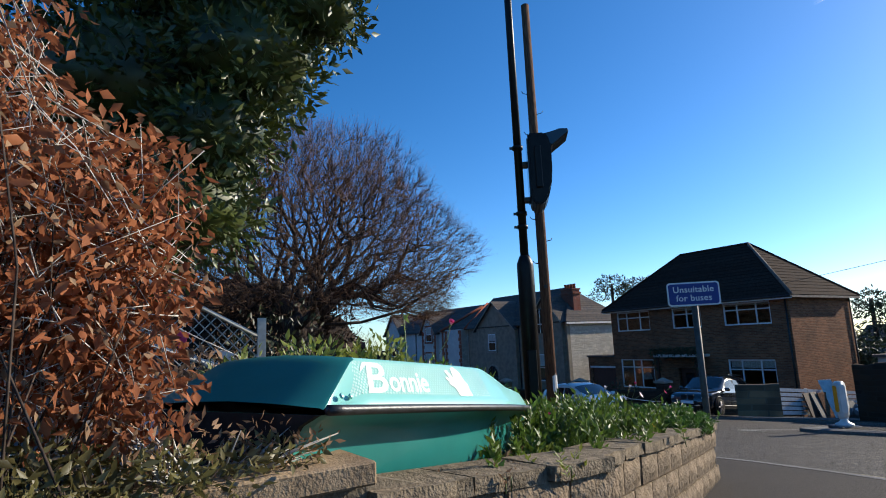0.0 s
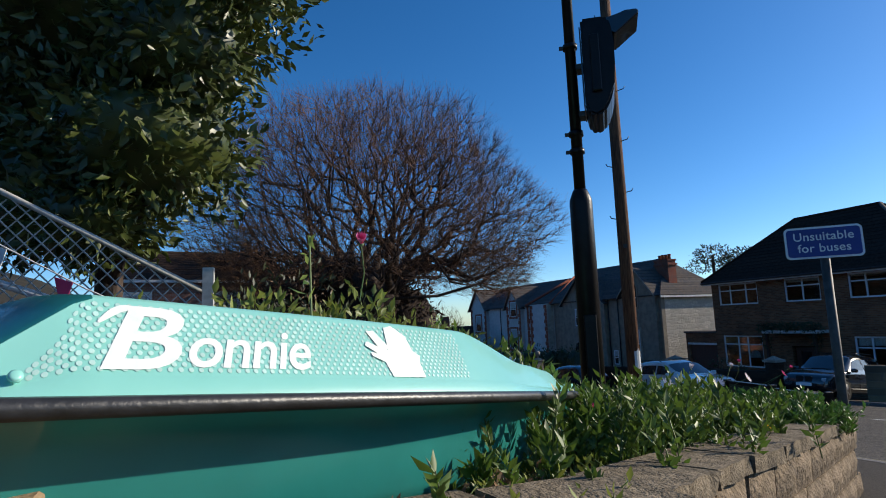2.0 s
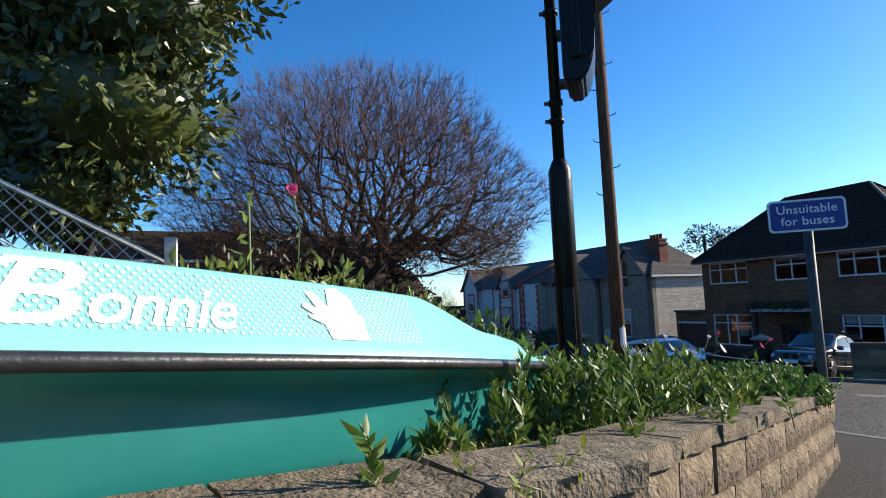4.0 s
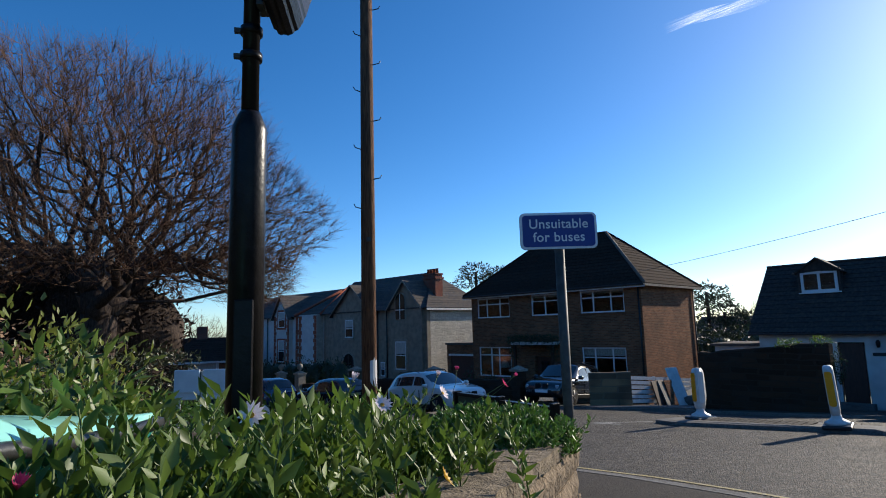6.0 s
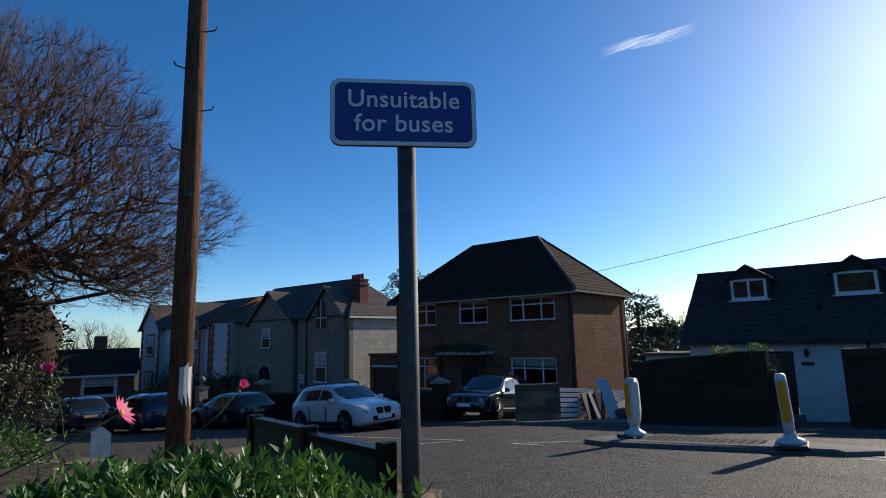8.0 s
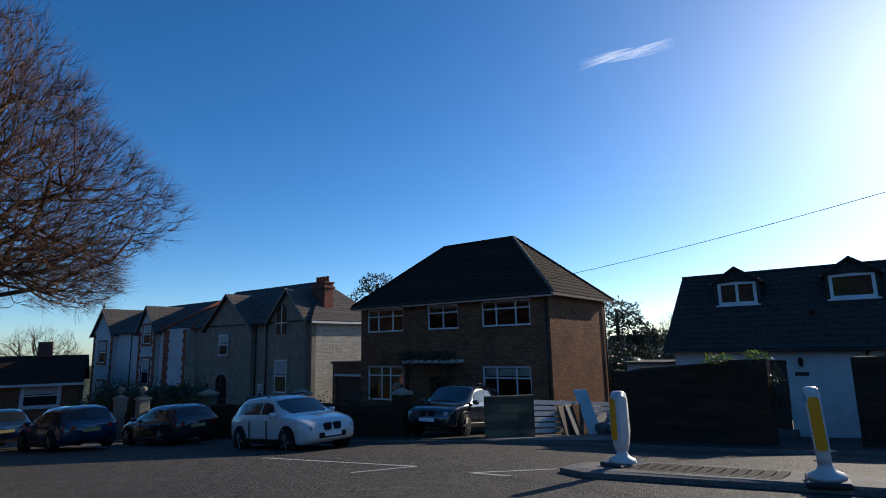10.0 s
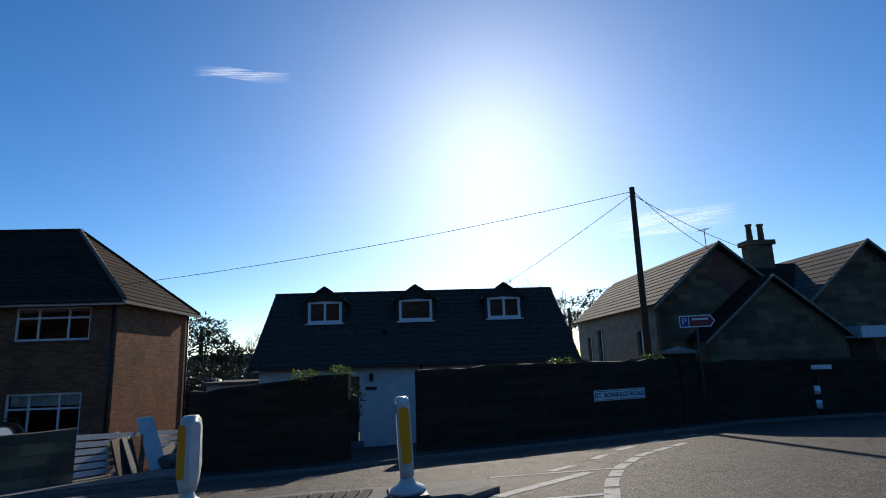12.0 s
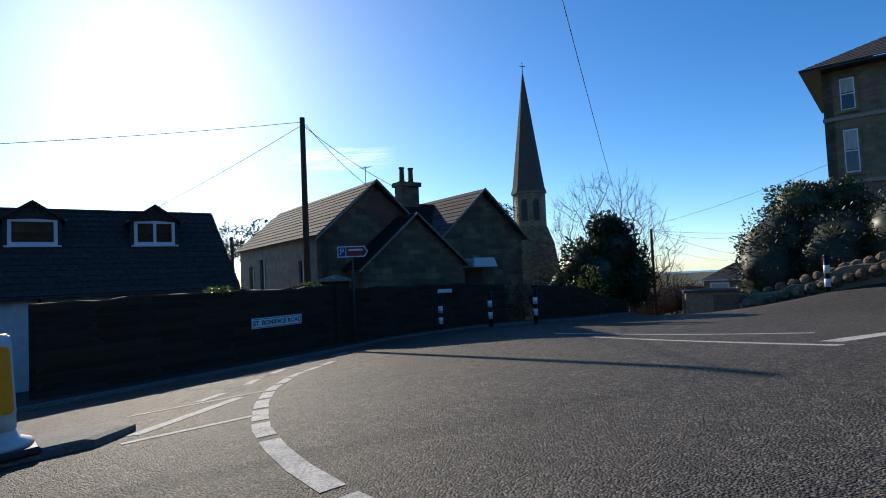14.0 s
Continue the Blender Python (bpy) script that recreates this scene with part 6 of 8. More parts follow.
# villa far down the side road
simple_house("villa", pose(70, -29.2, -2.4, 0, 0, -120.7), 9.5, 8, -9.0, 1.2, 3.0, M_stone_warm, M_slate, "far bay-fronted stone villa with white window bands",
             [(0.8, 2.6, -4.5, -2.2, M_white), (0.8, 2.6, -1.4, 0.7, M_white), (4.2, 5.6, -4.5, -2.2, M_white), (4.2, 5.6, -1.4, 0.7, M_white), (7.0, 8.2, -1.4, 0.7, M_white)], ridge_x=False)


# ---- garden walls and gates on the far side ----
def garden_wall(label, pts, tops, thick, mat, name="garden_wall", cope=None, lumpy=0.03, seed=1, deep=0.5):
    """A wall along points, with a height at each; its top is uneven."""
    rg = random.Random(seed)
    rows = []
    for (a, za), (b, zb) in zip(zip(pts, tops), list(zip(pts, tops))[1:]):
        a, b = Vector(a), Vector(b)
        k = max(1, int((b - a).length / 0.35))
        rows += [(a.lerp(b, i / k), za + (zb - za) * i / k, (b - a).normalized()) for i in range(k)]
    rows.append((Vector(pts[-1]), tops[-1], rows[-1][2]))
    V, F = [], []
    for p, t, d in rows:
        nx, ny = -d.y * thick / 2, d.x * thick / 2
        j = rg.uniform(-lumpy, lumpy)
        b = G(p.x, p.y) - deep
        for s, z in ((-1, b), (-1, t + j - 0.04), (-0.7, t + j), (0.7, t + j + rg.uniform(-lumpy, lumpy)), (1, t + j - 0.04), (1, b)):
            V.append((p.x + nx * s, p.y + ny * s, z))
    for i in range(len(rows) - 1):
        for j in range(5):
            F.append((i * 6 + j, i * 6 + j + 1, (i + 1) * 6 + j + 1, (i + 1) * 6 + j))
    F.append(tuple(range(5, -1, -1)))
    F.append(tuple(range(len(V) - 6, len(V))))
    return tagged(mesh_part(name, V, F, mat), label, "wall", kind="structure")


def pillar(x, y, top, w, mat, label, cap=True, ball=False, turn=30):
    p = thing("gate_pillar", pose(x, y, 0, 0, 0, turn), label, "gate pillar")
    z0 = G(x, y) - 0.3
    bx("shaft", -w / 2, w / 2, -w / 2, w / 2, z0, top, mat, p, bevel=0.015)
    if cap:
        bm = bmesh.new()
        box(bm, -w / 2 - 0.05, w / 2 + 0.05, -w / 2 - 0.05, w / 2 + 0.05, top + 0.001, top + 0.09)
        r = bmesh.ops.create_cone(bm, segments=4, radius1=w * 0.72, radius2=0.02, depth=0.14, cap_ends=True)
        bmesh.ops.transform(bm, matrix=Matrix.Translation((0, 0, top + 0.161)) @ pose(0, 0, 0, 0, 0, 45), verts=r["verts"])
        part("cap", bm, M_dressed, p)
    if ball:
        lathe("ball_finial", [(0.05, top + 0.2), (0.07, top + 0.26), (0.15, top + 0.34), (0.17, top + 0.44), (0.14, top + 0.54), (0.02, top + 0.6)], M_dressed, p, n=14)
    return p


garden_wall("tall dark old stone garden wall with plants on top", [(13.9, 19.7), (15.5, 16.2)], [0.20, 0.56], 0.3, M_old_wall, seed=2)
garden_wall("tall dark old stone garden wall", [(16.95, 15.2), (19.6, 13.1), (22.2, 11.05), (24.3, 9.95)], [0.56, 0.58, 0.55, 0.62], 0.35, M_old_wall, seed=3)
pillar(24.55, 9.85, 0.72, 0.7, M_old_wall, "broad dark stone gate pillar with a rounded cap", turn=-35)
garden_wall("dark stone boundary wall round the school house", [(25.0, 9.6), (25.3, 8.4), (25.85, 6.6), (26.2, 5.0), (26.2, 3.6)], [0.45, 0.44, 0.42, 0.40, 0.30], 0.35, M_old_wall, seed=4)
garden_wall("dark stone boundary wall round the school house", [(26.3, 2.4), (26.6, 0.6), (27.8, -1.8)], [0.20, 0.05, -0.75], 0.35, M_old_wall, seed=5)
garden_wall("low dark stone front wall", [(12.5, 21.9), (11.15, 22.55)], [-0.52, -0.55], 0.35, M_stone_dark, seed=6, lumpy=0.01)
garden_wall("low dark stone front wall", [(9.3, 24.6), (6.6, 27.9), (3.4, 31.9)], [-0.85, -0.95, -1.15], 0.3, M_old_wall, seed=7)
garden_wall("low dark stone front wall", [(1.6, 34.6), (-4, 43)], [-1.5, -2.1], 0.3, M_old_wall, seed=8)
pillar(9.2, 24.75, -0.55, 0.45, M_old_wall, "dark stone gate pillar by the driveway")
pillar(6.4, 28.1, -0.65, 0.5, M_old_wall, "dark stone gate pillar with a pale cap")
pillar(3.2, 32.1, -0.75, 0.5, M_stone_dark, "stone gate pillar with a pale cap")
pillar(-0.75, 37.6, -1.15, 0.45, M_dressed, "stone gate pillar with a ball finial", ball=True)
pillar(0.35, 36.2, -1.1, 0.45, M_dressed, "stone gate pillar with a ball finial", ball=True)

# pale concrete drive beside the brick house
strip("pavement", [(10.0, 20.9), (11.8, 22.3), (16.5, 24.6), (20.0, 27.5)], [(13.4, 19.2), (14.2, 20.2), (18.3, 22.2), (22.5, 25.0)], M_kerb, "pale concrete driveway", lift=0.03, across=3)
strip("pavement", [(7.8, 23.6), (9.6, 25.2), (11.5, 27.6)], [(10.2, 21.4), (11.4, 23.2), (14.0, 26.0)], M_pave, "tarmac driveway", lift=0.02, across=3)


def build_fence():
    a, b = Vector((12.55, 22.05)), Vector((17.2, 24.3))
    d = (b - a).normalized()
    L = (b - a).length
    f = thing("fence", pose(a.x, a.y, 0, 0, 0, math.degrees(math.atan2(d.y, d.x))), "low white slatted timber fence beside the driveway", "fence")
    n = int(L / 1.55)
    for i in range(n + 1):
        x = L * i / n
        g = G(a.x + d.x * x, a.y + d.y * x)
        bx("post", x - 0.04, x + 0.04, 0.02, 0.1, g - 0.3, g + 1.12, M_white, f)
    for k in range(6):
        for i in range(n):
            x0, x1 = L * i / n + 0.01, L * (i + 1) / n - 0.01
            z0 = G(a.x + d.x * x0, a.y + d.y * x0) + 0.12 + k * 0.17
            z1 = G(a.x + d.x * x1, a.y + d.y * x1) + 0.12 + k * 0.17
            bm = bmesh.new()
            prism(bm, [(x0, z0), (x1, z1), (x1, z1 + 0.13), (x0, z0 + 0.13)], -0.012, 0.012, "y")
            part("slat", bm, M_white, f)
    return f


build_fence()
# boards, doors and sheets stacked against the fence
rg = random.Random(9)
def leaning(name, x, y, w, h, t, tilt, turn, mat, label):
    g = G(x, y) + 0.03
    ob = bx(name, -w / 2, w / 2, -t / 2, t / 2, 0, h, mat, bevel=0.004)
    ob.matrix_world = pose(x, y, g, tilt, 0, turn)
    tagged(ob, label, "board", "discarded boards against the fence")
leaning("board", 14.2, 22.5, 0.8, 0.95, 0.05, -16, 30, M_door_dark, "dark discarded panel leaning on the fence")
leaning("board", 14.6, 22.65, 0.7, 1.0, 0.05, -20, 36, M_tarp, "grey discarded panel leaning on the fence")
leaning("board", 15.0, 22.8, 0.75, 1.0, 0.05, -18, 24, M_brick_brown, "brown discarded panel leaning on the fence")
leaning("board", 15.3, 22.75, 0.6, 1.55, 0.03, -24, 10, M_white, "pale discarded board leaning on the fence")
leaning("board", 15.9, 23.3, 0.9, 0.9, 0.04, -30, 50, M_white, "white discarded sheet leaning on the fence")
leaning("board", 16.4, 23.5, 0.9, 1.2, 0.06, -35, 20, M_tarp, "dark sheet leaning on the fence")
for i, (x, y) in enumerate(((16.0, 22.9), (16.6, 23.1), (16.9, 23.5), (15.6, 22.7))):
    bm = bmesh.new()
    bmesh.ops.create_icosphere(bm, subdivisions=2, radius=0.3)
    for v in bm.verts:
        v.co *= 1 + 0.4 * noise.noise(v.co * 5 + Vector((i * 7, 0, 0)))
        v.co.z = max(v.co.z * 0.75, -0.16)
    ob = part("rubbish_bag", bm, M_tarp if i % 2 else M_white)
    ob.location = (x, y, G(x, y) + 0.19)
    tagged(ob, "crumpled plastic rubbish sack on the driveway", "rubbish bag", "rubbish on the driveway")


# ---- cars ----
def build_car(m, paint, label, L=4.4, W=1.82, H=1.6, suv=True):
    """Local: x forwards, y to the left, z up from the road. A lofted shell, its glass set just proud of it."""
    car = thing("car", m, label, "car")
    f, r, hw = L / 2, -L / 2, W / 2
    belt = 0.98 if suv else 0.90
    base = 0.30 if suv else 0.22
    def mix(x, table):
        for (a, u), (b, v) in zip(table, table[1:]):
            if x <= b:
                k = (x - a) / (b - a)
                return u + (v - u) * k * k * (3 - 2 * k)
        return table[-1][1]
    def straight(x, table):
        for (a, u), (b, v) in zip(table, table[1:]):
            if x <= b:
                return u + (v - u) * (x - a) / (b - a)
        return table[-1][1]
    roof_line = [(r, belt - 0.05), (r + 0.10, belt + 0.06), (r + 0.42, H - 0.12), (r + 0.75, H - 0.03), (r + 1.5, H), (f - 2.15, H - 0.03), (f - 1.85, H - 0.12), (f - 1.12, belt + 0.05),
                 (f - 0.8, belt + 0.0), (f - 0.3, belt - 0.10), (f - 0.08, belt - 0.2), (f, belt - 0.33)]
    plan = [(r, 0.86), (r + 0.25, 0.97), (r + 0.9, 1.0), (f - 0.9, 1.0), (f - 0.35, 0.95), (f - 0.1, 0.85), (f, 0.72)]
    under = [(r, base + 0.16), (r + 0.3, base), (f - 0.3, base - 0.04), (f, base + 0.06)]
    def ring(x):
        w, top, zb = hw * mix(x, plan), straight(x, roof_line), mix(x, under)
        sh = min(belt, top - 0.03)
        up = max(0.0, top - belt) / (H - belt)
        mid = zb + (sh - zb) * 0.55
        return [(w * 0.90, zb), (w * 0.99, zb + 0.07), (w * 0.985, zb + (mid - zb) * 0.55), (w, mid), (w * 0.985, sh - 0.09), (w * 0.955, sh - 0.01),
                (w * (0.93 - 0.03 * up), sh + (top - sh) * 0.16), (w * (0.86 - 0.10 * up), sh + (top - sh) * 0.72), (w * (0.74 - 0.08 * up), sh + (top - sh) * 0.94), (w * 0.40, top + 0.012), (0.0, top + 0.018)]
    n = 44
    xs = [r + L * i / n for i in range(n + 1)]
    V, F = [], []
    for x in xs:
        half = ring(x)
        V += [(x, y, z) for y, z in half] + [(x, -y, z) for y, z in half[-2::-1]]
    k = 21
    for i in range(n):
        for j in range(k - 1):
            F.append((i * k + j, (i + 1) * k + j, (i + 1) * k + j + 1, i * k + j + 1))
        F.append((i * k + k - 1, (i + 1) * k + k - 1, (i + 1) * k, i * k))
    F += [tuple(range(k)), tuple(range(n * k + k - 1, n * k - 1, -1))]
    mesh_part("body", V, F, paint, car, flat=False)
    def along_side(x, h):
        """The shell's side: h runs 0 to 1 up the glass."""
        g = ring(x)
        (ya, za), (yb, zb) = g[6], g[7]
        return ya + (yb - ya) * h, za + (zb - za) * h
    def side_glass(name, x0, x1, lean0, lean1, s):
        V, F = [], []
        for i in range(7):
            for h in (0.0, 0.5, 1.0):
                a, b = x0 + lean0 * h, x1 + lean1 * h
                x = a + (b - a) * i / 6
                y, z = along_side(x, h)
                V.append((x, s * (y + 0.007), z + 0.002))
        for i in range(6):
            for j in (0, 1):
                F.append((i * 3 + j, i * 3 + 3 + j, i * 3 + 4 + j, i * 3 + 1 + j))
        mesh_part(name, V, F, M_dark_glass, car, flat=False)
    def end_glass(name, x0, x1, way):
        V, F = [], []
        for i in range(6):
            x = x0 + (x1 - x0) * i / 5
            g = ring(x)
            w, z = g[8][0] * 1.04, straight(x, roof_line)
            for j in range(7):
                q = -1 + j / 3
                V.append((x + way * 0.012, w * q, z + 0.026 - 0.05 * abs(q) ** 3 * (1 if abs(q) < 1 else 1.0)))
        for i in range(5):
            for j in range(6):
                F.append((i * 7 + j, i * 7 + j + 1, i * 7 + j + 8, i * 7 + j + 7))
        mesh_part(name, V, F, M_dark_glass, car, flat=False)
    end_glass("windscreen", f - 1.15, f - 1.83, 1)
    end_glass("rear_window", r + 0.12, r + 0.40, -1)
    for s in (-1, 1):
        side_glass("front_side_window", r + 1.98, f - 1.42, 0.0, -0.42, s)
        side_glass("rear_side_window", r + 0.98, r + 1.90, 0.06, 0.0, s)
        side_glass("quarter_window", r + 0.55, r + 0.92, 0.14, 0.06, s)
        yt = hw * 0.70
        if suv:
            tube("roof_rail", [(r + 0.7, s * yt, H - 0.05), (r + 0.9, s * yt, H + 0.03), (f - 2.4, s * yt, H + 0.03), (f - 2.2, s * yt, H - 0.05)], 0.016, M_black_metal, car, sides=6)
        bm = bmesh.new()
        box(bm, f - 1.52, f - 1.36, s * (hw + 0.06) - 0.09, s * (hw + 0.06) + 0.09, belt + 0.0, belt + 0.14, None, 0.035)
        part("wing_mirror", bm, paint, car, flat=False)
        bm = bmesh.new()
        box(bm, -0.20, 0.20, -0.055, 0.055, -0.065, 0.065, pose(f - 0.17, s * hw * 0.76, belt - 0.29, 0, 8, s * -28), 0.025)
        part("headlight", bm, M_lamp_glass, car, "clear headlight")
        bm = bmesh.new()
        box(bm, -0.05, 0.05, -0.17, 0.17, -0.07, 0.07, pose(r + 0.06, s * hw * 0.72, belt - 0.14, 0, 0, s * -14), 0.02)
        part("tail_light", bm, M_red_glass, car, "red tail light")
        bx("sill_cladding", r + 1.2, f - 1.25, s * hw - 0.03, s * hw + 0.008, base - 0.02, base + 0.12, M_black_metal, car, bevel=0.012)
        bm = bmesh.new()
        box(bm, f - 0.22, f - 0.06, s * hw * 0.66 - 0.14, s * hw * 0.66 + 0.14, base + 0.10, base + 0.24, None, 0.03)
        part("side_intake", bm, M_black_metal, car)
        for x in (-0.62, 0.42):
            bx("door_handle", x - 0.2, x, s * hw * 0.99 - 0.02, s * hw * 0.99 + 0.02, belt - 0.17, belt - 0.14, paint, car, bevel=0.006)
        for x in (0.30 - 0.02, -0.72):
            bx("door_gap", x, x + 0.006, s * hw - 0.03, s * hw + 0.002, base + 0.12, belt - 0.07, M_black_metal, car)
        bm = bmesh.new()
        box(bm, f - 0.06, f + 0.022, s * 0.15 - 0.125, s * 0.15 + 0.125, belt - 0.40, belt - 0.20, pose(0, 0, 0), 0.03)
        part("grille", bm, M_black_metal, car, "dark grille half")
    bx("lower_grille", f - 0.06, f + 0.02, -0.42, 0.42, base + 0.10, base + 0.24, M_black_metal, car, bevel=0.02)
    bx("number_plate", f + 0.012, f + 0.032, -0.26, 0.26, belt - 0.54, belt - 0.43, M_sign_white, car, "white number plate")
    bx("number_plate", r - 0.025, r + 0.015, -0.26, 0.26, 0.60, 0.71, M_paint_yellow, car, "yellow number plate")
    for x in (f - 0.86, r + 0.83):
        for s in (-1, 1):
            # black arch trim; the flat disc inside it paints the wheel well's shade
            lathe("arch_trim_and_well_shade", [(0.01, -0.03), (0.40, -0.03), (0.405, 0.0), (0.39, 0.012), (0.37, 0.004), (0.01, 0.002)], M_black_metal, car, n=28,
                  m=Matrix.Translation((x, s * hw * 0.995, 0.375)) @ pose(0, 0, 0, -90 * s, 0, 0))
            w = new("wheel")
            w.parent = car
            w.matrix_local = Matrix.Translation((x, s * (hw - 0.085), 0.345)) @ pose(0, 0, 0, 90 * s, 0, 0)
            lathe("tyre", [(0.22, -0.11), (0.32, -0.115), (0.345, -0.08), (0.345, 0.08), (0.32, 0.115), (0.22, 0.11)], M_tyre, w, n=28)
            lathe("rim", [(0.235, -0.117), (0.225, -0.10), (0.07, -0.105), (0.05, -0.119), (0.01, -0.12)][::-1], M_black_metal, w, n=28)
            for q in range(5):
                bm = bmesh.new()
                box(bm, 0.04, 0.225, -0.024, 0.024, -0.122, -0.112, pose(0, 0, 0, 0, 0, 72 * q), 0.004)
                part("spoke", bm, M_rim, w, "alloy spoke")
    return car


def on_road(x, y, heading, off=ROAD):
    return pose(x, y, G(x, y) + off, 0, math.degrees(math.atan((G(x - math.cos(radians(heading)), y - math.sin(radians(heading))) - G(x + math.cos(radians(heading)), y + math.sin(radians(heading)))) / 2)), heading)


build_car(on_road(5.6, 24.0, -66, -0.16), M_car_white, "white compact sport utility car parked at the kerb", L=4.35, W=1.80, H=1.56)
build_car(on_road(11.2, 24.7, -140, 0.02), M_car_dark, "dark blue sport utility car parked in a driveway", H=1.65)
build_car(on_road(-1.3, 30.2, 122), M_car_blue, "blue hatchback parked down the street", L=4.1, H=1.45, suv=False)
build_car(on_road(-4.6, 33.6, 122), M_car_blue, "blue car parked down the street", L=4.2, H=1.45, suv=False)
build_car(on_road(1.9, 30.5, 122), M_car_dark, "dark car parked beside the front wall", L=4.1, H=1.4, suv=False)


# ---- signs, bollards, poles and wires by the school house ----
def build_street_name():
    d = Vector((22.2 - 19.6, 11.05 - 13.1)).normalized()
    m = pose(21.75, 11.40, 0.06, 0, 0, math.degrees(math.atan2(d.y, d.x)))
    s = thing("street_name_sign", m, "white street name plate with black capitals on the wall", "sign")
    y = -0.21
    bx("plate", -0.92, 0.92, y - 0.03, y, -0.58, -0.28, M_sign_white, s, bevel=0.01)
    bx("border", -0.89, 0.89, y - 0.033, y - 0.0305, -0.555, -0.305, M_sign_black, s)
    bx("face", -0.875, 0.875, y - 0.036, y - 0.0335, -0.54, -0.32, M_sign_white, s)
    text_part("lettering", "ST. BONIFACE ROAD", 0.185, M_sign_black, s, pose(0, y - 0.038, -0.43, 90), 0.001, 1.0, offset=0.004)
    for x in (-0.6, 0.6):
        bx("fixing_batten", x - 0.03, x + 0.03, y + 0.001, y + 0.06, -0.56, -0.3, M_gutter, s)


build_street_name()


def build_parking_sign():
    x, y = 24.35, 9.2
    s = thing("direction_sign", pose(x, y, G(x, y), 0, 0, -88), "maroon direction sign with a parking symbol on a grey post", "sign")
    h = 1.95 - G(x, y)
    tube("post", [(0, 0, -0.2), (0, 0, h)], 0.04, M_steel, s)
    bm = bmesh.new()
    prism(bm, [(-0.5, h - 0.42), (0.42, h - 0.42), (0.55, h - 0.23), (0.42, h - 0.04), (-0.5, h - 0.04)], -0.06, -0.045, "y")
    part("plate", bm, M_sign_white, s, "white-edged arrow plate")
    bm = bmesh.new()
    prism(bm, [(-0.2, h - 0.385), (0.40, h - 0.385), (0.51, h - 0.23), (0.40, h - 0.075), (-0.2, h - 0.075)], -0.066, -0.061, "y")
    part("maroon_face", bm, M_sign_red, s)
    bx("parking_panel", -0.47, -0.23, -0.066, -0.061, h - 0.385, h - 0.075, M_sign_blue, s)
    text_part("parking_letter", "P", 0.3, M_sign_white, s, pose(-0.35, -0.068, h - 0.23, 90), 0.001)
    bx("lettering_bar", -0.12, 0.36, -0.069, -0.067, h - 0.20, h - 0.14, M_sign_white, s)


build_parking_sign()


def banded_bollard(x, y, h=1.1):
    b = thing("bollard", pose(x, y, G(x, y)), "black and white banded pavement bollard", "bollard", "banded bollards on the corner")
    tube("post", [(0, 0, -0.2), (0, 0, h)], 0.075, M_black_metal, b, sides=14)
    for z in (0.32, 0.72):
        lathe("white_band", [(0.074, z - 0.12), (0.08, z - 0.12), (0.08, z + 0.12), (0.074, z + 0.12)], M_sign_white, b, n=14)
    lathe("cap", [(0.075, h), (0.085, h + 0.01), (0.06, h + 0.05), (0.01, h + 0.06)], M_black_metal, b, n=14)


for x, y in ((24.6, 6.2), (24.45, 4.45), (24.1, 2.9), (20.3, -4.95)):
    banded_bollard(x, y)
sg = thing("small_sign", pose(26.0, 6.05, 0, 0, 0, -90), "narrow pale sign on the wall", "sign")
bx("plate", -0.4, 0.4, -0.24, -0.2, 0.10, 0.24, M_sign_white, sg, bevel=0.01)

build_telegraph_pole(24.3, 10.75, G(24.3, 10.75), 6.45 - G(24.3, 10.75), 0.12, "dark wooden telegraph pole carrying overhead wires", pegs=False)
build_telegraph_pole(47.0, -10.2, G(47, -10.2), 3.6 - G(47, -10.2), 0.13, "dark wooden telegraph pole down the side road", pegs=False)


def cable(name, a, b, sag, label, r=0.012):
    a, b = Vector(a), Vector(b)
    pts = [a.lerp(b, i / 16) - Vector((0, 0, sag * 4 * (i / 16) * (1 - i / 16))) for i in range(17)]
    ob = tube(name, pts, r, M_cable, sides=5)
    return tagged(ob, label, "cable")


cable("overhead_cable", (24.3, 10.75, 6.3), (13.0, 33.5, 3.2), 0.5, "thin overhead telephone cable between pole and house")
cable("overhead_cable", (24.3, 10.75, 6.35), (27.4, 8.6, 4.4), 0.15, "thin overhead telephone cable")
cable("overhead_cable", (24.3, 10.75, 6.2), (30.5, 7.0, 4.6), 0.2, "thin overhead telephone cable")
cable("overhead_cable", (24.3, 10.75, 6.2), (28.0, 20.5, 2.4), 0.15, "thin overhead telephone cable")
cable("overhead_cable", (1.86, 10.4, 8.4), (47.0, -10.2, 3.5), 0.6, "long overhead cable across the junction")
cable("overhead_cable", (47.0, -10.2, 3.5), (37, -19, 6.5), 0.3, "overhead cable to the stone building")
cable("overhead_cable", (47.0, -10.2, 3.4), (66, -30, 1.0), 0.5, "overhead cable down the side road")

# noticeboard and posts beside the lower pavement
nb = thing("notice_board", pose(-0.25, 10.75, 0, 0, 0, -8), "white double notice panel on a pale post", "sign board")
bx("post", -0.03, 0.03, 0.0, 0.05, G(-0.2, 10.7) - 0.2, 0.78, M_white, nb)
for x in (-0.2, 0.16):
    bx("panel", x - 0.16, x + 0.16, -0.03, -0.002, 0.42, 0.80, M_sign_white, nb, bevel=0.008)
    bx("back_stiffener", x - 0.14, x + 0.14, -0.04, -0.031, 0.5, 0.53, M_white, nb)
wp = thing("marker_post", pose(0.0, 16.6, G(0.0, 16.6), 0, 0, 20), "short white marker post with a sloped top", "post")
bm = bmesh.new()
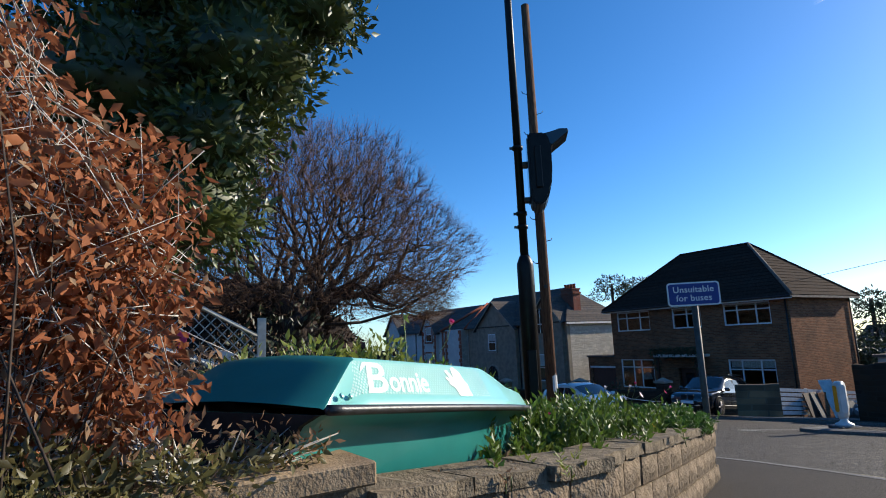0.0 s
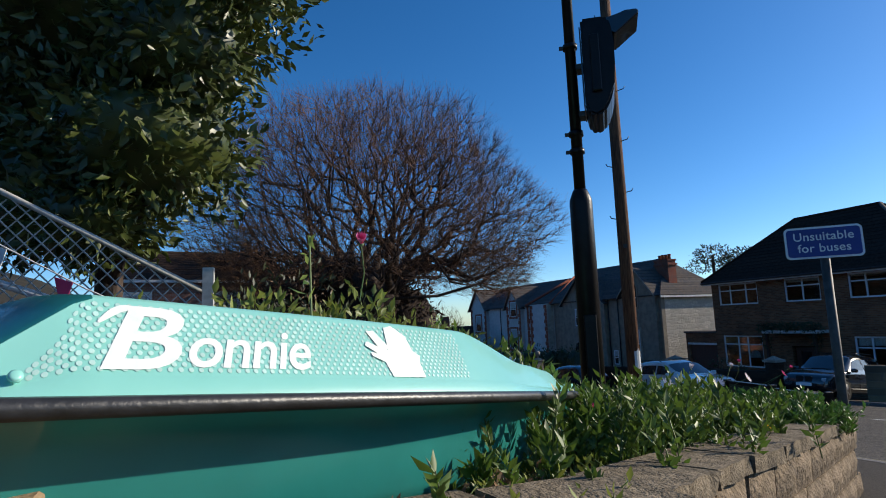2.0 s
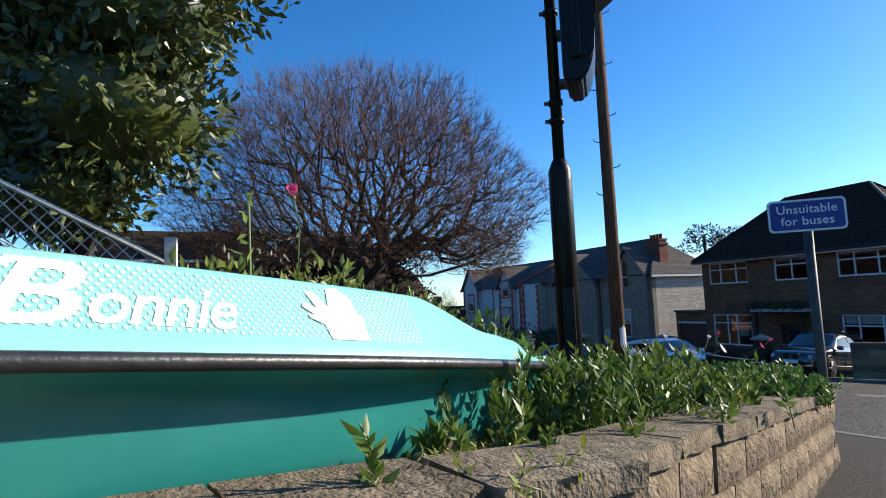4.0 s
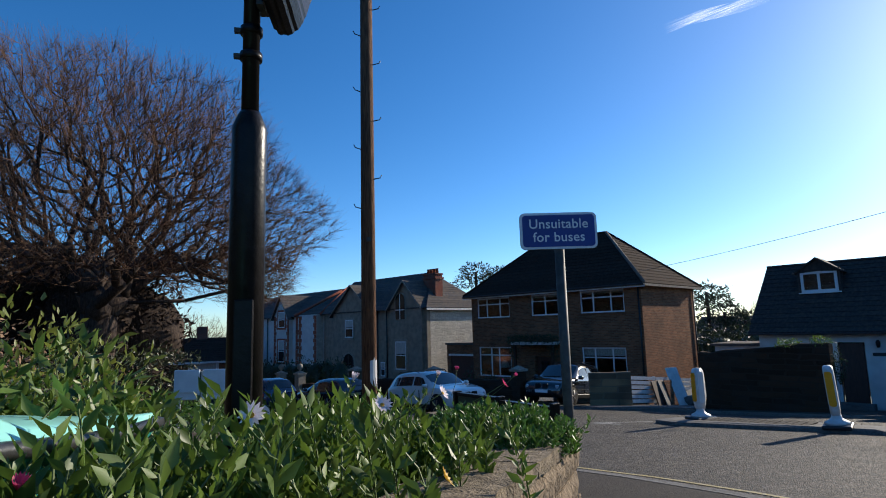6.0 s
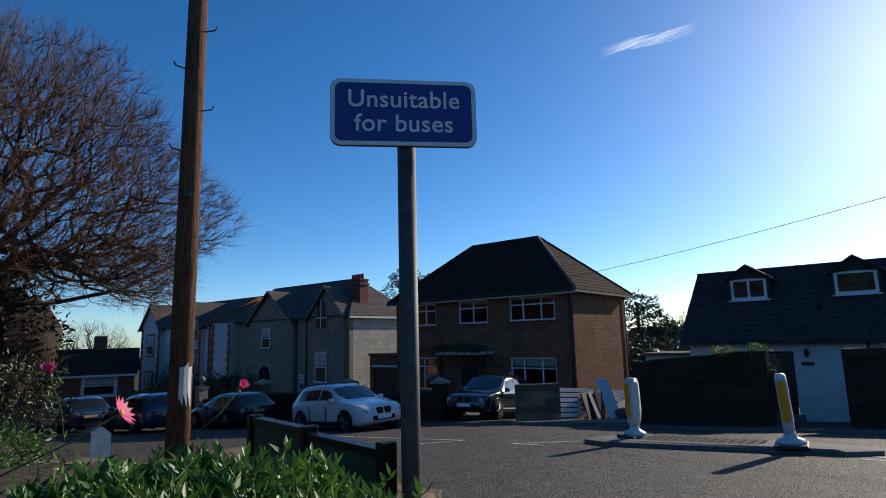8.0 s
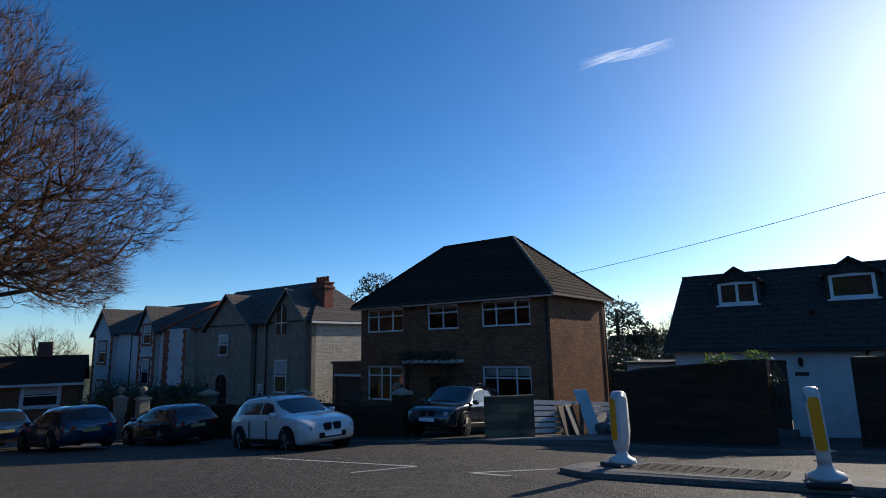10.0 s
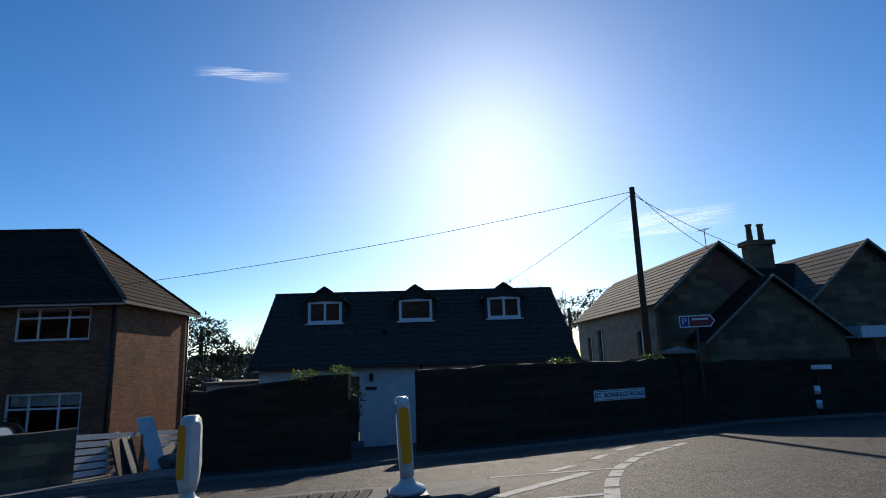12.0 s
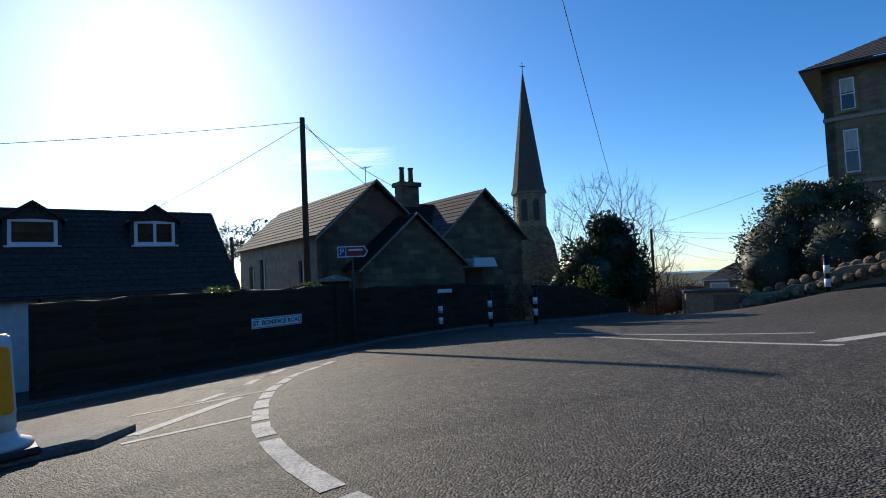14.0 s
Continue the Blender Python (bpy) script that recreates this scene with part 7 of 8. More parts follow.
prism(bm, [(-0.15, -0.2), (0.15, -0.2), (0.15, 0.42), (0.0, 0.55), (-0.15, 0.47)], -0.07, 0.07, "y")
part("body", bm, M_white, wp)
tp = thing("timber_post", pose(-1.35, 14.2, G(-1.3, 14.2), 3, 5, 10), "short weathered timber post in a shrub bed", "post")
bx("body", -0.06, 0.06, -0.05, 0.05, -0.2, 0.95, M_trellis, tp, bevel=0.01)


# ---- plants ----
def inner_foliage(t, blobs, foot, mat, k):
    """The dense leafy inside of a bush, lumpy and mostly hidden by its leaves."""
    bm = bmesh.new()
    for b in blobs:
        r = bmesh.ops.create_icosphere(bm, subdivisions=3, radius=1.0)
        for v in r["verts"]:
            f = k * (1 + 0.22 * noise.noise(v.co * 2.5 + Vector(b[:3])) + 0.12 * noise.noise(v.co * 7 + Vector(b[:3])))
            v.co = Vector((v.co.x * b[3] * f, v.co.y * b[4] * f, v.co.z * b[5] * f)) + Vector(b[:3]) - Vector(foot)
    part("inner_foliage", bm, mat, t, flat=False)


def clump(name, label, category, blobs, n, size, mat, seed, droop=0.0, width=0.38, stems=0, stem_mat=None, hollow=0.45, kind="", spread=0.9, up=0.0, group="", core=0.0):
    """A shrub: stems from its foot, and leaves over its blobs."""
    rg = np.random.default_rng(seed)
    bs = np.array(blobs)
    foot = Vector((bs[:, 0].mean(), bs[:, 1].mean(), (bs[:, 2] - bs[:, 5]).min() - 0.02))
    t = thing(name, Matrix.Translation(foot), label, category, group, kind)
    c, d = blob_points(rg, n, blobs, hollow)
    d = d + np.array([0, 0, up])
    leaf_cloud("leaves", c - np.array(foot), size, mat, t, aim=d, rng=rg, droop=droop, width=width, spread=spread)
    if core:
        inner_foliage(t, blobs, foot, mat, core)
    if stems:
        paths = []
        for i in range(stems):
            e = Vector(c[rg.integers(len(c))]) - foot
            a = Vector((e.x * 0.25, e.y * 0.25, 0))
            mid = a.lerp(e, 0.5) + Vector((rg.normal() * 0.05, rg.normal() * 0.05, 0.04)) * (e.length)
            r = 0.004 + 0.006 * e.length
            paths.append([(a, r), (mid, r * 0.7), (e, r * 0.3)])
        V, F = tube_data(paths, 5)
        mesh_part("stalk_tangle", V, F, stem_mat or M_stem, t, flat=False)["kind"] = "stuff"
    return t


# lance-leaved daisies along the planter, built shoot by shoot
def shoots(name, label, spots, mat, seed, height=0.34, leaf=0.07, per=16, group=""):
    rg = np.random.default_rng(seed)
    s0 = Vector(spots[0])
    t = thing(name, Matrix.Translation(s0), label, "plant", group)
    cs, aims, paths = [], [], []
    for sp in spots:
        p = np.array(sp) - np.array(s0)
        lean = rg.normal(size=2) * 0.35
        h = height * rg.uniform(0.55, 1.25)
        tip = p + np.array([lean[0] * h, lean[1] * h, h])
        midp = (p + tip) / 2 + np.array([lean[0] * -0.05, lean[1] * -0.05, 0.02])
        paths.append([(Vector(p), 0.004), (Vector(midp), 0.0035), (Vector(tip), 0.002)])
        for k in range(per):
            f = 0.15 + 0.85 * (k + rg.random()) / per
            q = p + (tip - p) * f
            ang = k * 2.4 + rg.random()
            cs.append(q)
            aims.append([math.cos(ang), math.sin(ang), 0.75 + 0.6 * f])
    leaf_cloud("leaves", cs, leaf, mat, t, aim=np.array(aims) * 1.6, rng=rg, width=0.37, spread=0.5)
    V, F = tube_data(paths, 5)
    mesh_part("stalk_tangle", V, F, M_stem, t, flat=False)["kind"] = "stuff"
    return t


def soil_z(x, y):
    return wall_top(min(max(y, 2.0), 6.95)) - 0.08


rs = np.random.default_rng(21)
PLANTS = [(0.42, 3.75, 0.30, 26), (0.70, 4.0, 0.30, 30), (0.75, 4.55, 0.36, 44), (1.15, 4.6, 0.34, 46), (1.15, 5.15, 0.36, 50), (1.55, 5.2, 0.30, 44), (1.1, 5.75, 0.34, 46), (0.25, 3.25, 0.18, 14)]
for i, (x, y, h, k) in enumerate(PLANTS):
    sp = [(x + rs.normal() * 0.19, y + rs.normal() * 0.22, 0) for _ in range(k)]
    shoots("daisy_bush", "leafy green daisy bush spilling over the planter wall", [(a, b, soil_z(a, b)) for a, b, _ in sp], M_leaf, 30 + i, height=h * 1.02, leaf=0.064, per=26, group="daisy bushes in the planter")
# low weeds at the boat's foot
sp = [(0.1 + 0.5 * rs.random() + 0.25 * f, 2.75 + 1.1 * f + rs.normal() * 0.06, 0) for f in rs.random(40)]
shoots("weeds", "dry low weeds on the soil beside the boat", [(a, b, soil_z(a, b)) for a, b, _ in sp], M_leaf_yellow, 44, height=0.1, leaf=0.045, per=8)
sp = [(-0.1 + 0.35 * rs.random() + 0.3 * f, 2.5 + 1.1 * f, 0) for f in rs.random(60)]
shoots("weeds", "dead brown stalks on the soil beside the boat", [(a, b, soil_z(a, b)) for a, b, _ in sp], M_leaf_pale, 45, height=0.08, leaf=0.04, per=6)
# dense rounded shrub at the corner
sp = []
while len(sp) < 620:
    a, r = rs.random() * 6.283, math.sqrt(rs.random())
    x, y = 2.25 + 0.58 * r * math.cos(a), 6.5 + 0.66 * r * math.sin(a)
    sp.append((x, y, soil_z(x, y) + 0.16 * (1 - r * r) - 0.02))
shoots("rounded_shrub", "dense bright green rounded shrub at the corner of the wall", sp, M_leaf2, 46, height=0.17, leaf=0.045, per=20)
# yellow-green shrubs and dead growth behind the boat
for i, (x, y, z, r, n, mat, lab) in enumerate(((-0.55, 4.35, 1.20, 0.36, 1200, M_leaf_yellow, "yellow-green shrub behind the boat"), (-0.95, 4.0, 1.24, 0.31, 1000, M_leaf_yellow, "yellow-green shrub behind the boat"),
                                             (-0.1, 4.7, 1.0, 0.36, 1000, M_leaf, "leafy green shrub behind the boat"), (0.25, 5.15, 0.92, 0.30, 900, M_leaf, "leafy green shrub behind the boat"), (-1.5, 3.6, 1.26, 0.26, 500, M_leaf_pale, "withered brown plant behind the boat"), (-1.2, 3.35, 1.3, 0.2, 300, M_leaf_yellow, "withered yellow plant behind the boat"),
                                             (-1.9, 6.5, 1.15, 0.8, 1500, M_hedge, "dark shrub behind the planter"), (-0.8, 7.2, 0.85, 0.7, 1500, M_leaf_yellow, "tangled shrub behind the planter"))):
    clump("shrub", lab, "shrub", [(x, y, z, r, r, r * 0.95), (x + r * 0.6, y + r * 0.3, z - 0.08, r * 0.7, r * 0.7, r * 0.7), (x - r * 0.6, y, z - 0.05, r * 0.65, r * 0.6, r * 0.8)], n, 0.07 + 0.02 * r, mat, 60 + i, stems=26, up=0.5)


def daisy(x, y, z, mat, label, turn, tilt, size=0.032, closed=False):
    f = thing("flower", pose(x, y, z, tilt, 0, turn), label, "flower")
    V, F = [], []
    for i in range(13):
        a = 2 * math.pi * i / 13
        ca, sa = math.cos(a), math.sin(a)
        lift = size * (1.1 if closed else 0.35)
        spread = size * (0.45 if closed else 1.0)
        w = size * 0.17
        k = len(V)
        V += [(0, 0, 0), (ca * spread * 0.6 - sa * w, sa * spread * 0.6 + ca * w, lift * 0.6), (ca * spread, sa * spread, lift), (ca * spread * 0.6 + sa * w, sa * spread * 0.6 - ca * w, lift * 0.6)]
        F.append((k, k + 1, k + 2, k + 3))
    mesh_part("petals", V, F, mat, f)
    lathe("flower_eye", [(0.001, 0.0), (size * 0.22, size * 0.02), (size * 0.2, size * 0.14), (0.002, size * 0.18)], M_petal_yellow if not closed else M_stem, f, n=8)
    tube("stalk", [(0, 0, 0), (0.01, 0, -0.1), (0.0, 0.01, -0.22)], 0.002, M_stem, f, sides=5)


for x, y, z, mat, lab, tu, ti, cl in (
        (0.02, 2.72, 1.585, M_petal_pink, "pink daisy on a long stalk", 20, 50, True), (1.02, 4.15, 1.06, M_petal_white, "pale mauve daisy above leaves", 0, 60, False),
        (0.66, 3.95, 0.98, M_petal_pink, "small dark pink daisy flower", 40, 30, True), (1.35, 4.5, 1.02, M_petal_white, "white daisy above the leaves", 10, 45, False),
        (1.62, 4.9, 1.0, M_petal_white, "white daisy above the leaves", 60, 60, False), (1.28, 4.75, 1.07, M_petal_white, "half-closed pale daisy flower", 90, 20, True),
        (2.0, 6.2, 0.98, M_petal_pink, "pink daisy above the shrub", 0, 40, True), (2.4, 6.3, 0.92, M_petal_pink, "pink daisy above the shrub", 45, 50, True), (2.2, 5.9, 0.92, M_petal_pink, "pink daisy above the shrub", 80, 60, False),
        (1.5, 4.35, 0.84, M_petal_yellow, "small orange flower among leaves", 80, 60, False), (1.75, 5.6, 1.0, M_petal_white, "white daisy above the leaves", 30, 30, True)):
    daisy(x, y, z, mat, lab, tu, ti, closed=cl)
fs = thing("flower_spike", pose(-0.22, 2.95, 1.2), "tall yellow-green flower spike behind the boat", "flower")
tube("stalk", [(0, 0, -0.2), (0.01, 0, 0.2), (0.0, 0.01, 0.46)], 0.004, M_stem, fs, sides=5)
rg2 = np.random.default_rng(8)
leaf_cloud("leaves", [(0, 0, 0.1 + 0.03 * i) for i in range(13)], 0.05, M_leaf_yellow, fs, rng=rg2)

# heap of cut ivy and twigs on the near wall, and the dead-leaved climber above it
clump("ivy_heap", "heap of cut ivy and dead twigs on the wall top", "plant cuttings", [(-0.85, 1.72, 1.14, 0.3, 0.24, 0.09), (-0.62, 1.98, 1.13, 0.2, 0.16, 0.08), (-1.15, 1.5, 1.17, 0.3, 0.3, 0.13), (-0.95, 1.35, 1.10, 0.2, 0.2, 0.14)], 2600, 0.045, M_cut_ivy, 71, stems=60, stem_mat=M_bark, hollow=0.2)
clump("dry_twigs", "pale dry twigs and withered leaves on the wall top", "plant cuttings", [(-0.6, 2.0, 1.18, 0.22, 0.14, 0.08), (-0.95, 1.75, 1.24, 0.28, 0.2, 0.1)], 500, 0.035, M_leaf_pale, 72, stems=50, stem_mat=M_trellis, hollow=0.1)


def dead_climber():
    rg = np.random.default_rng(81)
    blobs = [(-1.15, 1.62, 1.62, 0.34, 0.3, 0.34), (-1.28, 1.5, 2.05, 0.38, 0.3, 0.34), (-1.5, 1.75, 1.9, 0.4, 0.3, 0.5), (-1.0, 1.75, 1.38, 0.24, 0.2, 0.18), (-1.45, 1.4, 2.45, 0.4, 0.35, 0.3), (-1.6, 1.3, 1.5, 0.3, 0.3, 0.4), (-0.98, 1.78, 1.72, 0.24, 0.2, 0.26), (-1.0, 1.8, 2.05, 0.22, 0.2, 0.24)]
    t = thing("climber", pose(-1.3, 1.55, 1.0), "tangled climber with dead rust-brown leaves", "plant")
    off = np.array([-1.3, 1.55, 1.0])
    c, d = blob_points(rg, 10500, blobs, 0.15)
    leaf_cloud("leaves", c - off, 0.046, M_leaf_dead, t, aim=d * 0.5, rng=rg, droop=0.9, width=0.5)
    c, d = blob_points(rg, 1600, blobs, 0.35)
    leaf_cloud("pale_leaves", c - off, 0.042, M_leaf_pale, t, aim=d * 0.5, rng=rg, droop=0.9, width=0.5)
    paths = []
    for i in range(420):
        a = Vector(c[rg.integers(len(c))] - off)
        b = Vector(c[rg.integers(len(c))] - off)
        if (a - b).length > 0.9:
            continue
        m = a.lerp(b, 0.5) + Vector(rg.normal(size=3) * 0.06)
        paths.append([(a, 0.0022), (m, 0.002), (b, 0.0012)])
    V, F = tube_data(paths, 5)
    mesh_part("stalk_tangle", V, F, M_trellis, t, flat=False)
    paths = []
    for i in range(60):
        a = Vector((rg.normal() * 0.25, rg.normal() * 0.2, -0.1))
        b = Vector(c[rg.integers(len(c))] - off)
        paths.append([(a, 0.005), (a.lerp(b, 0.5) + Vector(rg.normal(size=3) * 0.1), 0.0035), (b, 0.002)])
    V, F = tube_data(paths, 5)
    mesh_part("woody_tangle", V, F, M_bark, t, flat=False)


dead_climber()

# evergreen tree over the bed
def evergreen():
    rg = np.random.default_rng(91)
    t = thing("evergreen_tree", pose(-3.3, 5.8, 0.9), "dense dark evergreen tree with small glossy leaves", "tree")
    off = np.array([-3.3, 5.8, 0.9])
    blobs = [(-2.55, 5.3, 2.95, 0.85, 0.8, 0.65), (-3.2, 5.6, 4.3, 1.5, 1.3, 1.0), (-1.85, 5.1, 4.35, 0.85, 0.8, 0.7), (-3.7, 5.8, 2.7, 1.0, 0.9, 0.8), (-2.1, 5.0, 3.55, 0.6, 0.6, 0.5), (-1.15, 5.05, 4.75, 0.55, 0.5, 0.32), (-4.3, 6.0, 3.6, 1.2, 1.1, 1.2), (-2.2, 5.2, 5.2, 1.2, 1.0, 0.6), (-3.0, 5.2, 2.3, 0.5, 0.5, 0.4)]
    c, d = blob_points(rg, 34000, blobs, 0.35)
    leaf_cloud("crown", c - off, 0.115, M_holly, t, aim=d, rng=rg, width=0.42)
    inner_foliage(t, blobs, off, M_holly, 0.72)
    paths = [[(Vector((0, 0, -0.5)), 0.13), (Vector((0.1, -0.1, 1.2)), 0.11), (Vector((0.1, -0.2, 3.4)), 0.05)]]
    for b in blobs:
        e = Vector(b[:3]) - Vector(off)
        s = Vector((0.1, -0.1, 0.8 + 0.3 * rg.random()))
        paths.append([(s, 0.06), (s.lerp(e, 0.5) + Vector((0, 0, 0.15)), 0.04), (e, 0.012)])
        for k in range(14):
            q = Vector(c[rg.integers(len(c))] - off)
            if (q - e).length < 1.3:
                paths.append([(e, 0.014), (e.lerp(q, 0.5) + Vector((0, 0, 0.05)), 0.009), (q, 0.004)])
    V, F = tube_data(paths, 7)
    mesh_part("trunk", V, F, M_bark, t, flat=False)


evergreen()


# ---- bare trees ----
def bare_tree(name, x, y, z0, label, seed, fork, spread, height, count, base_r=0.006, power=0.5, shoots=2, shoot=0.5):
    """A branching built from the fork outwards: each new twig end joins the nearest wood, and wood thickens with what it carries."""
    rg = np.random.default_rng(seed)
    t = thing(name, pose(x, y, z0), label, "tree")
    mid = fork + 0.30 * (height - fork)
    hub = np.array([0.09, 0, fork])
    def cloud(n, inner, bias):
        d = rg.normal(size=(n * 3, 3))
        d /= np.linalg.norm(d, axis=1)[:, None]
        d = d[d[:, 2] > -0.62][:n]
        lobes = 1 + 0.07 * np.sin(np.arctan2(d[:, 1], d[:, 0]) * 5 + seed) * np.sin(d[:, 2] * 6 + seed) + 0.05 * np.sin(d[:, 2] * 9 + 3 * d[:, 0] + seed)
        r = (inner + (1 - inner) * rg.random(len(d)) ** bias) * lobes
        up = np.where(d[:, 2] > 0, height - mid, mid - fork + 1.2)
        P = np.stack([d[:, 0] * spread * r, d[:, 1] * spread * r, mid + d[:, 2] * up * r], 1)
        P = P[np.linalg.norm(P[:, :2], axis=1) * 0.30 + fork - 0.9 + 0.25 * (P[:, 2] - fork) < P[:, 2] + 1.4]
        return P[np.argsort(np.linalg.norm(P - hub, axis=1))]
    coarse = cloud(max(40, count // 26), 0.05, 0.45)
    P = np.concatenate([coarse, cloud(count // 5, 0.30, 0.55), cloud(count - count // 5, 0.52, 0.50)])
    N = np.zeros((count * 3 + 50, 3))
    D = np.zeros((count * 3 + 50, 3))
    par = np.zeros(count * 3 + 50, int)
    k = 0
    for i in range(4):
        N[k], par[k] = (0.03 * i, 0, -0.5 + (fork + 0.5) * i / 3), max(0, k - 1)
        D[k] = (0, 0, 1)
        k += 1
    for i in range(9):
        a, e = 2.4 * i + rg.random(), math.radians(18 + 62 * rg.random())
        R = min(spread, height - fork) * 0.13
        D[k] = np.array([math.cos(a) * math.cos(e), math.sin(a) * math.cos(e), math.sin(e)])
        N[k], par[k] = N[3] + R * D[k], 3
        k += 1
    for p in P:
        q = p - N[4:k]
        L0 = np.linalg.norm(q, axis=1) + 1e-6
        rad_ = N[4:k] - hub
        rad_ = rad_ / (np.linalg.norm(rad_, axis=1)[:, None] + 1e-6)
        lead = 0.35 * D[4:k] + 0.65 * rad_
        turn = np.sum(q * lead, axis=1) / L0
        j = 4 + int(np.argmin(L0 * (1.0 + 1.5 * (1 - turn))))
        way = p - N[j]
        L = np.linalg.norm(way)
        if L < 0.07:
            continue
        if L > 0.35:
            N[k] = N[j] + way * 0.5 + rg.normal(size=3) * 0.025 * L - np.array([0, 0, 0.05 * L])
            e = N[k] - N[j]
            D[k], par[k] = e / np.linalg.norm(e), j
            j = k
            k += 1
        N[k], par[k] = p, j
        e = N[k] - N[j]
        D[k] = e / (np.linalg.norm(e) + 1e-6)
        k += 1
    load = np.ones(k)
    for i in range(k - 1, 0, -1):
        load[par[i]] += load[i] if par[i] != i else 0
    rad = base_r * load ** power
    thick, fine = [], []
    for i in range(1, k):
        j = par[i]
        if i == j:
            continue
        rj = min(rad[j], rad[i] * 1.35) if j > 3 else rad[j]
        seg = [(Vector(N[j]), rj), (Vector(N[i]), rad[i] if load[i] > 1 else rad[i] * 0.55)]
        (thick if rad[i] > 0.03 else fine).append(seg)
    # sprays of last year's shoots at every end
    tips = [i for i in range(20, k) if load[i] < 4]
    for i in tips:
        for c in range(shoots):
            d = D[i] + rg.normal(size=3) * 0.42 + (N[i] - hub) / (np.linalg.norm(N[i] - hub) + 1e-6) * 0.3 + np.array([0, 0, 0.22])
            d /= np.linalg.norm(d)
            r0 = min(rad[i] * 0.8, base_r * 1.1)
            fine.append([(Vector(N[i]), r0), (Vector(N[i] + d * shoot * (0.5 + rg.random())), r0 * 0.5)])
    V, F = tube_data(thick, 7)
    mesh_part("trunk", V, F, M_bark, t, flat=False)
    V, F = tube_data(fine, 4)
    ob = mesh_part("crown", V, F, M_twig, t, flat=False)
    ob["kind"] = "stuff"


bare_tree("tree", -7.6, 28.6, G(-7.6, 28.6) + GARDEN, "large bare winter tree with a broad domed crown", 4, 4.2, 8.75, 14.9, 11500, base_r=0.005, shoots=6, shoot=0.66)
bare_tree("tree", 31.5, -2.6, -2.6, "bare many-stemmed tree by the school house wall", 7, 1.4, 3.4, 8.0, 1100, base_r=0.0045, shoots=3)
bare_tree("tree", 45.8, 22.8, -5.0, "bare tree behind the bungalow", 8, 4.0, 4.6, 11.9, 1300, base_r=0.006)
bare_tree("tree", 35.0, 39.6, -5.0, "bare tree behind the houses", 9, 4.0, 2.4, 8.2, 700, base_r=0.006)
bare_tree("tree", -10.5, 62.0, -5.0, "bare tree at the foot of the street", 10, 2.5, 4.2, 8.4, 1300, base_r=0.007)
bare_tree("tree", 62.0, -19.5, -7.0, "bare tree down the side road", 12, 2.5, 4.0, 8.8, 900, base_r=0.007)

build_telegraph_pole(30.05, -4.25, -2.3, 4.8, 0.08, "wooden telegraph pole at the top of the side road", pegs=False)
for end in ((52.0, -24.0, 3.4), (48.0, -28.0, 3.9), (46.0, -22.0, 1.2)):
    cable("overhead_cable", (30.05, -4.25, 2.42), end, 0.5, "thin overhead telephone cable down the side road", r=0.01)

# evergreens, hedges and woods
def leafy(name, label, category, blobs, n, size, mat, seed, trunk=None):
    t = clump(name, label, category, blobs, n, size, mat, seed, stems=18, stem_mat=M_bark, core=0.8 if category in ("hedge", "bush", "woodland") else 0.0)
    return t


leafy("ivy_bush", "tall dark ivy-clad bush by the school house wall", "bush", [(29.6, -1.2, 0.4, 1.6, 1.6, 1.9), (29.4, -2.1, 1.5, 1.2, 1.2, 1.5), (29.9, -0.1, -0.3, 1.2, 1.2, 1.2), (29.2, -2.9, 0.2, 0.9, 0.8, 1.4), (29.3, -1.8, 2.6, 0.7, 0.8, 0.6)], 16000, 0.2, M_ivy, 101)
leafy("shrub", "dark shrub over the school house wall", "shrub", [(28.0, 1.3, -0.2, 1.0, 1.2, 0.8), (28.4, 2.6, -0.4, 0.8, 0.8, 0.7)], 1500, 0.14, M_ivy, 102)
leafy("shrub", "twiggy shrub over the school house wall", "shrub", [(27.6, -0.3, -0.3, 0.8, 0.8, 1.1)], 700, 0.12, M_leaf_yellow, 103)
leafy("hedge", "large clipped grey-green hedge above a stone wall", "hedge", [(27.0, -8.3, 1.2, 1.9, 1.6, 1.7), (26.0, -10.0, 1.5, 1.8, 1.8, 1.6), (24.6, -11.8, 1.7, 1.9, 1.9, 1.6), (23.0, -13.8, 1.9, 2.0, 2.0, 1.7), (21.5, -16.0, 2.1, 2.2, 2.2, 1.8), (26.4, -7.5, 0.2, 1.5, 1.4, 1.9), (24.6, -9.0, 0.8, 1.7, 1.6, 1.7), (22.8, -10.2, 1.3, 1.8, 1.8, 1.6), (21.0, -11.6, 1.7, 1.9, 1.9, 1.6)], 38000, 0.16, M_hedge, 104)
leafy("bush", "glossy green bush above the hedge", "bush", [(27.2, -9.6, 3.0, 1.3, 1.3, 1.2), (26.4, -10.8, 3.2, 1.0, 1.0, 0.9)], 5000, 0.18, M_holly, 105)
garden_wall("rough stone retaining wall below the hedge", [(24.3, -4.9), (23.0, -5.9), (21.8, -6.8), (20.6, -7.5), (17.8, -9.2)], [-0.62, -0.10, 0.36, 0.76, 1.6], 0.5, M_stone_warm, name="stone_wall", seed=11, lumpy=0.12)
rg_s = random.Random(31)
boulder_run = thing("boulder_coping", pose(0, 0, 0), "rough rounded stones along the top of the retaining wall", "wall", kind="structure")
boulders = []
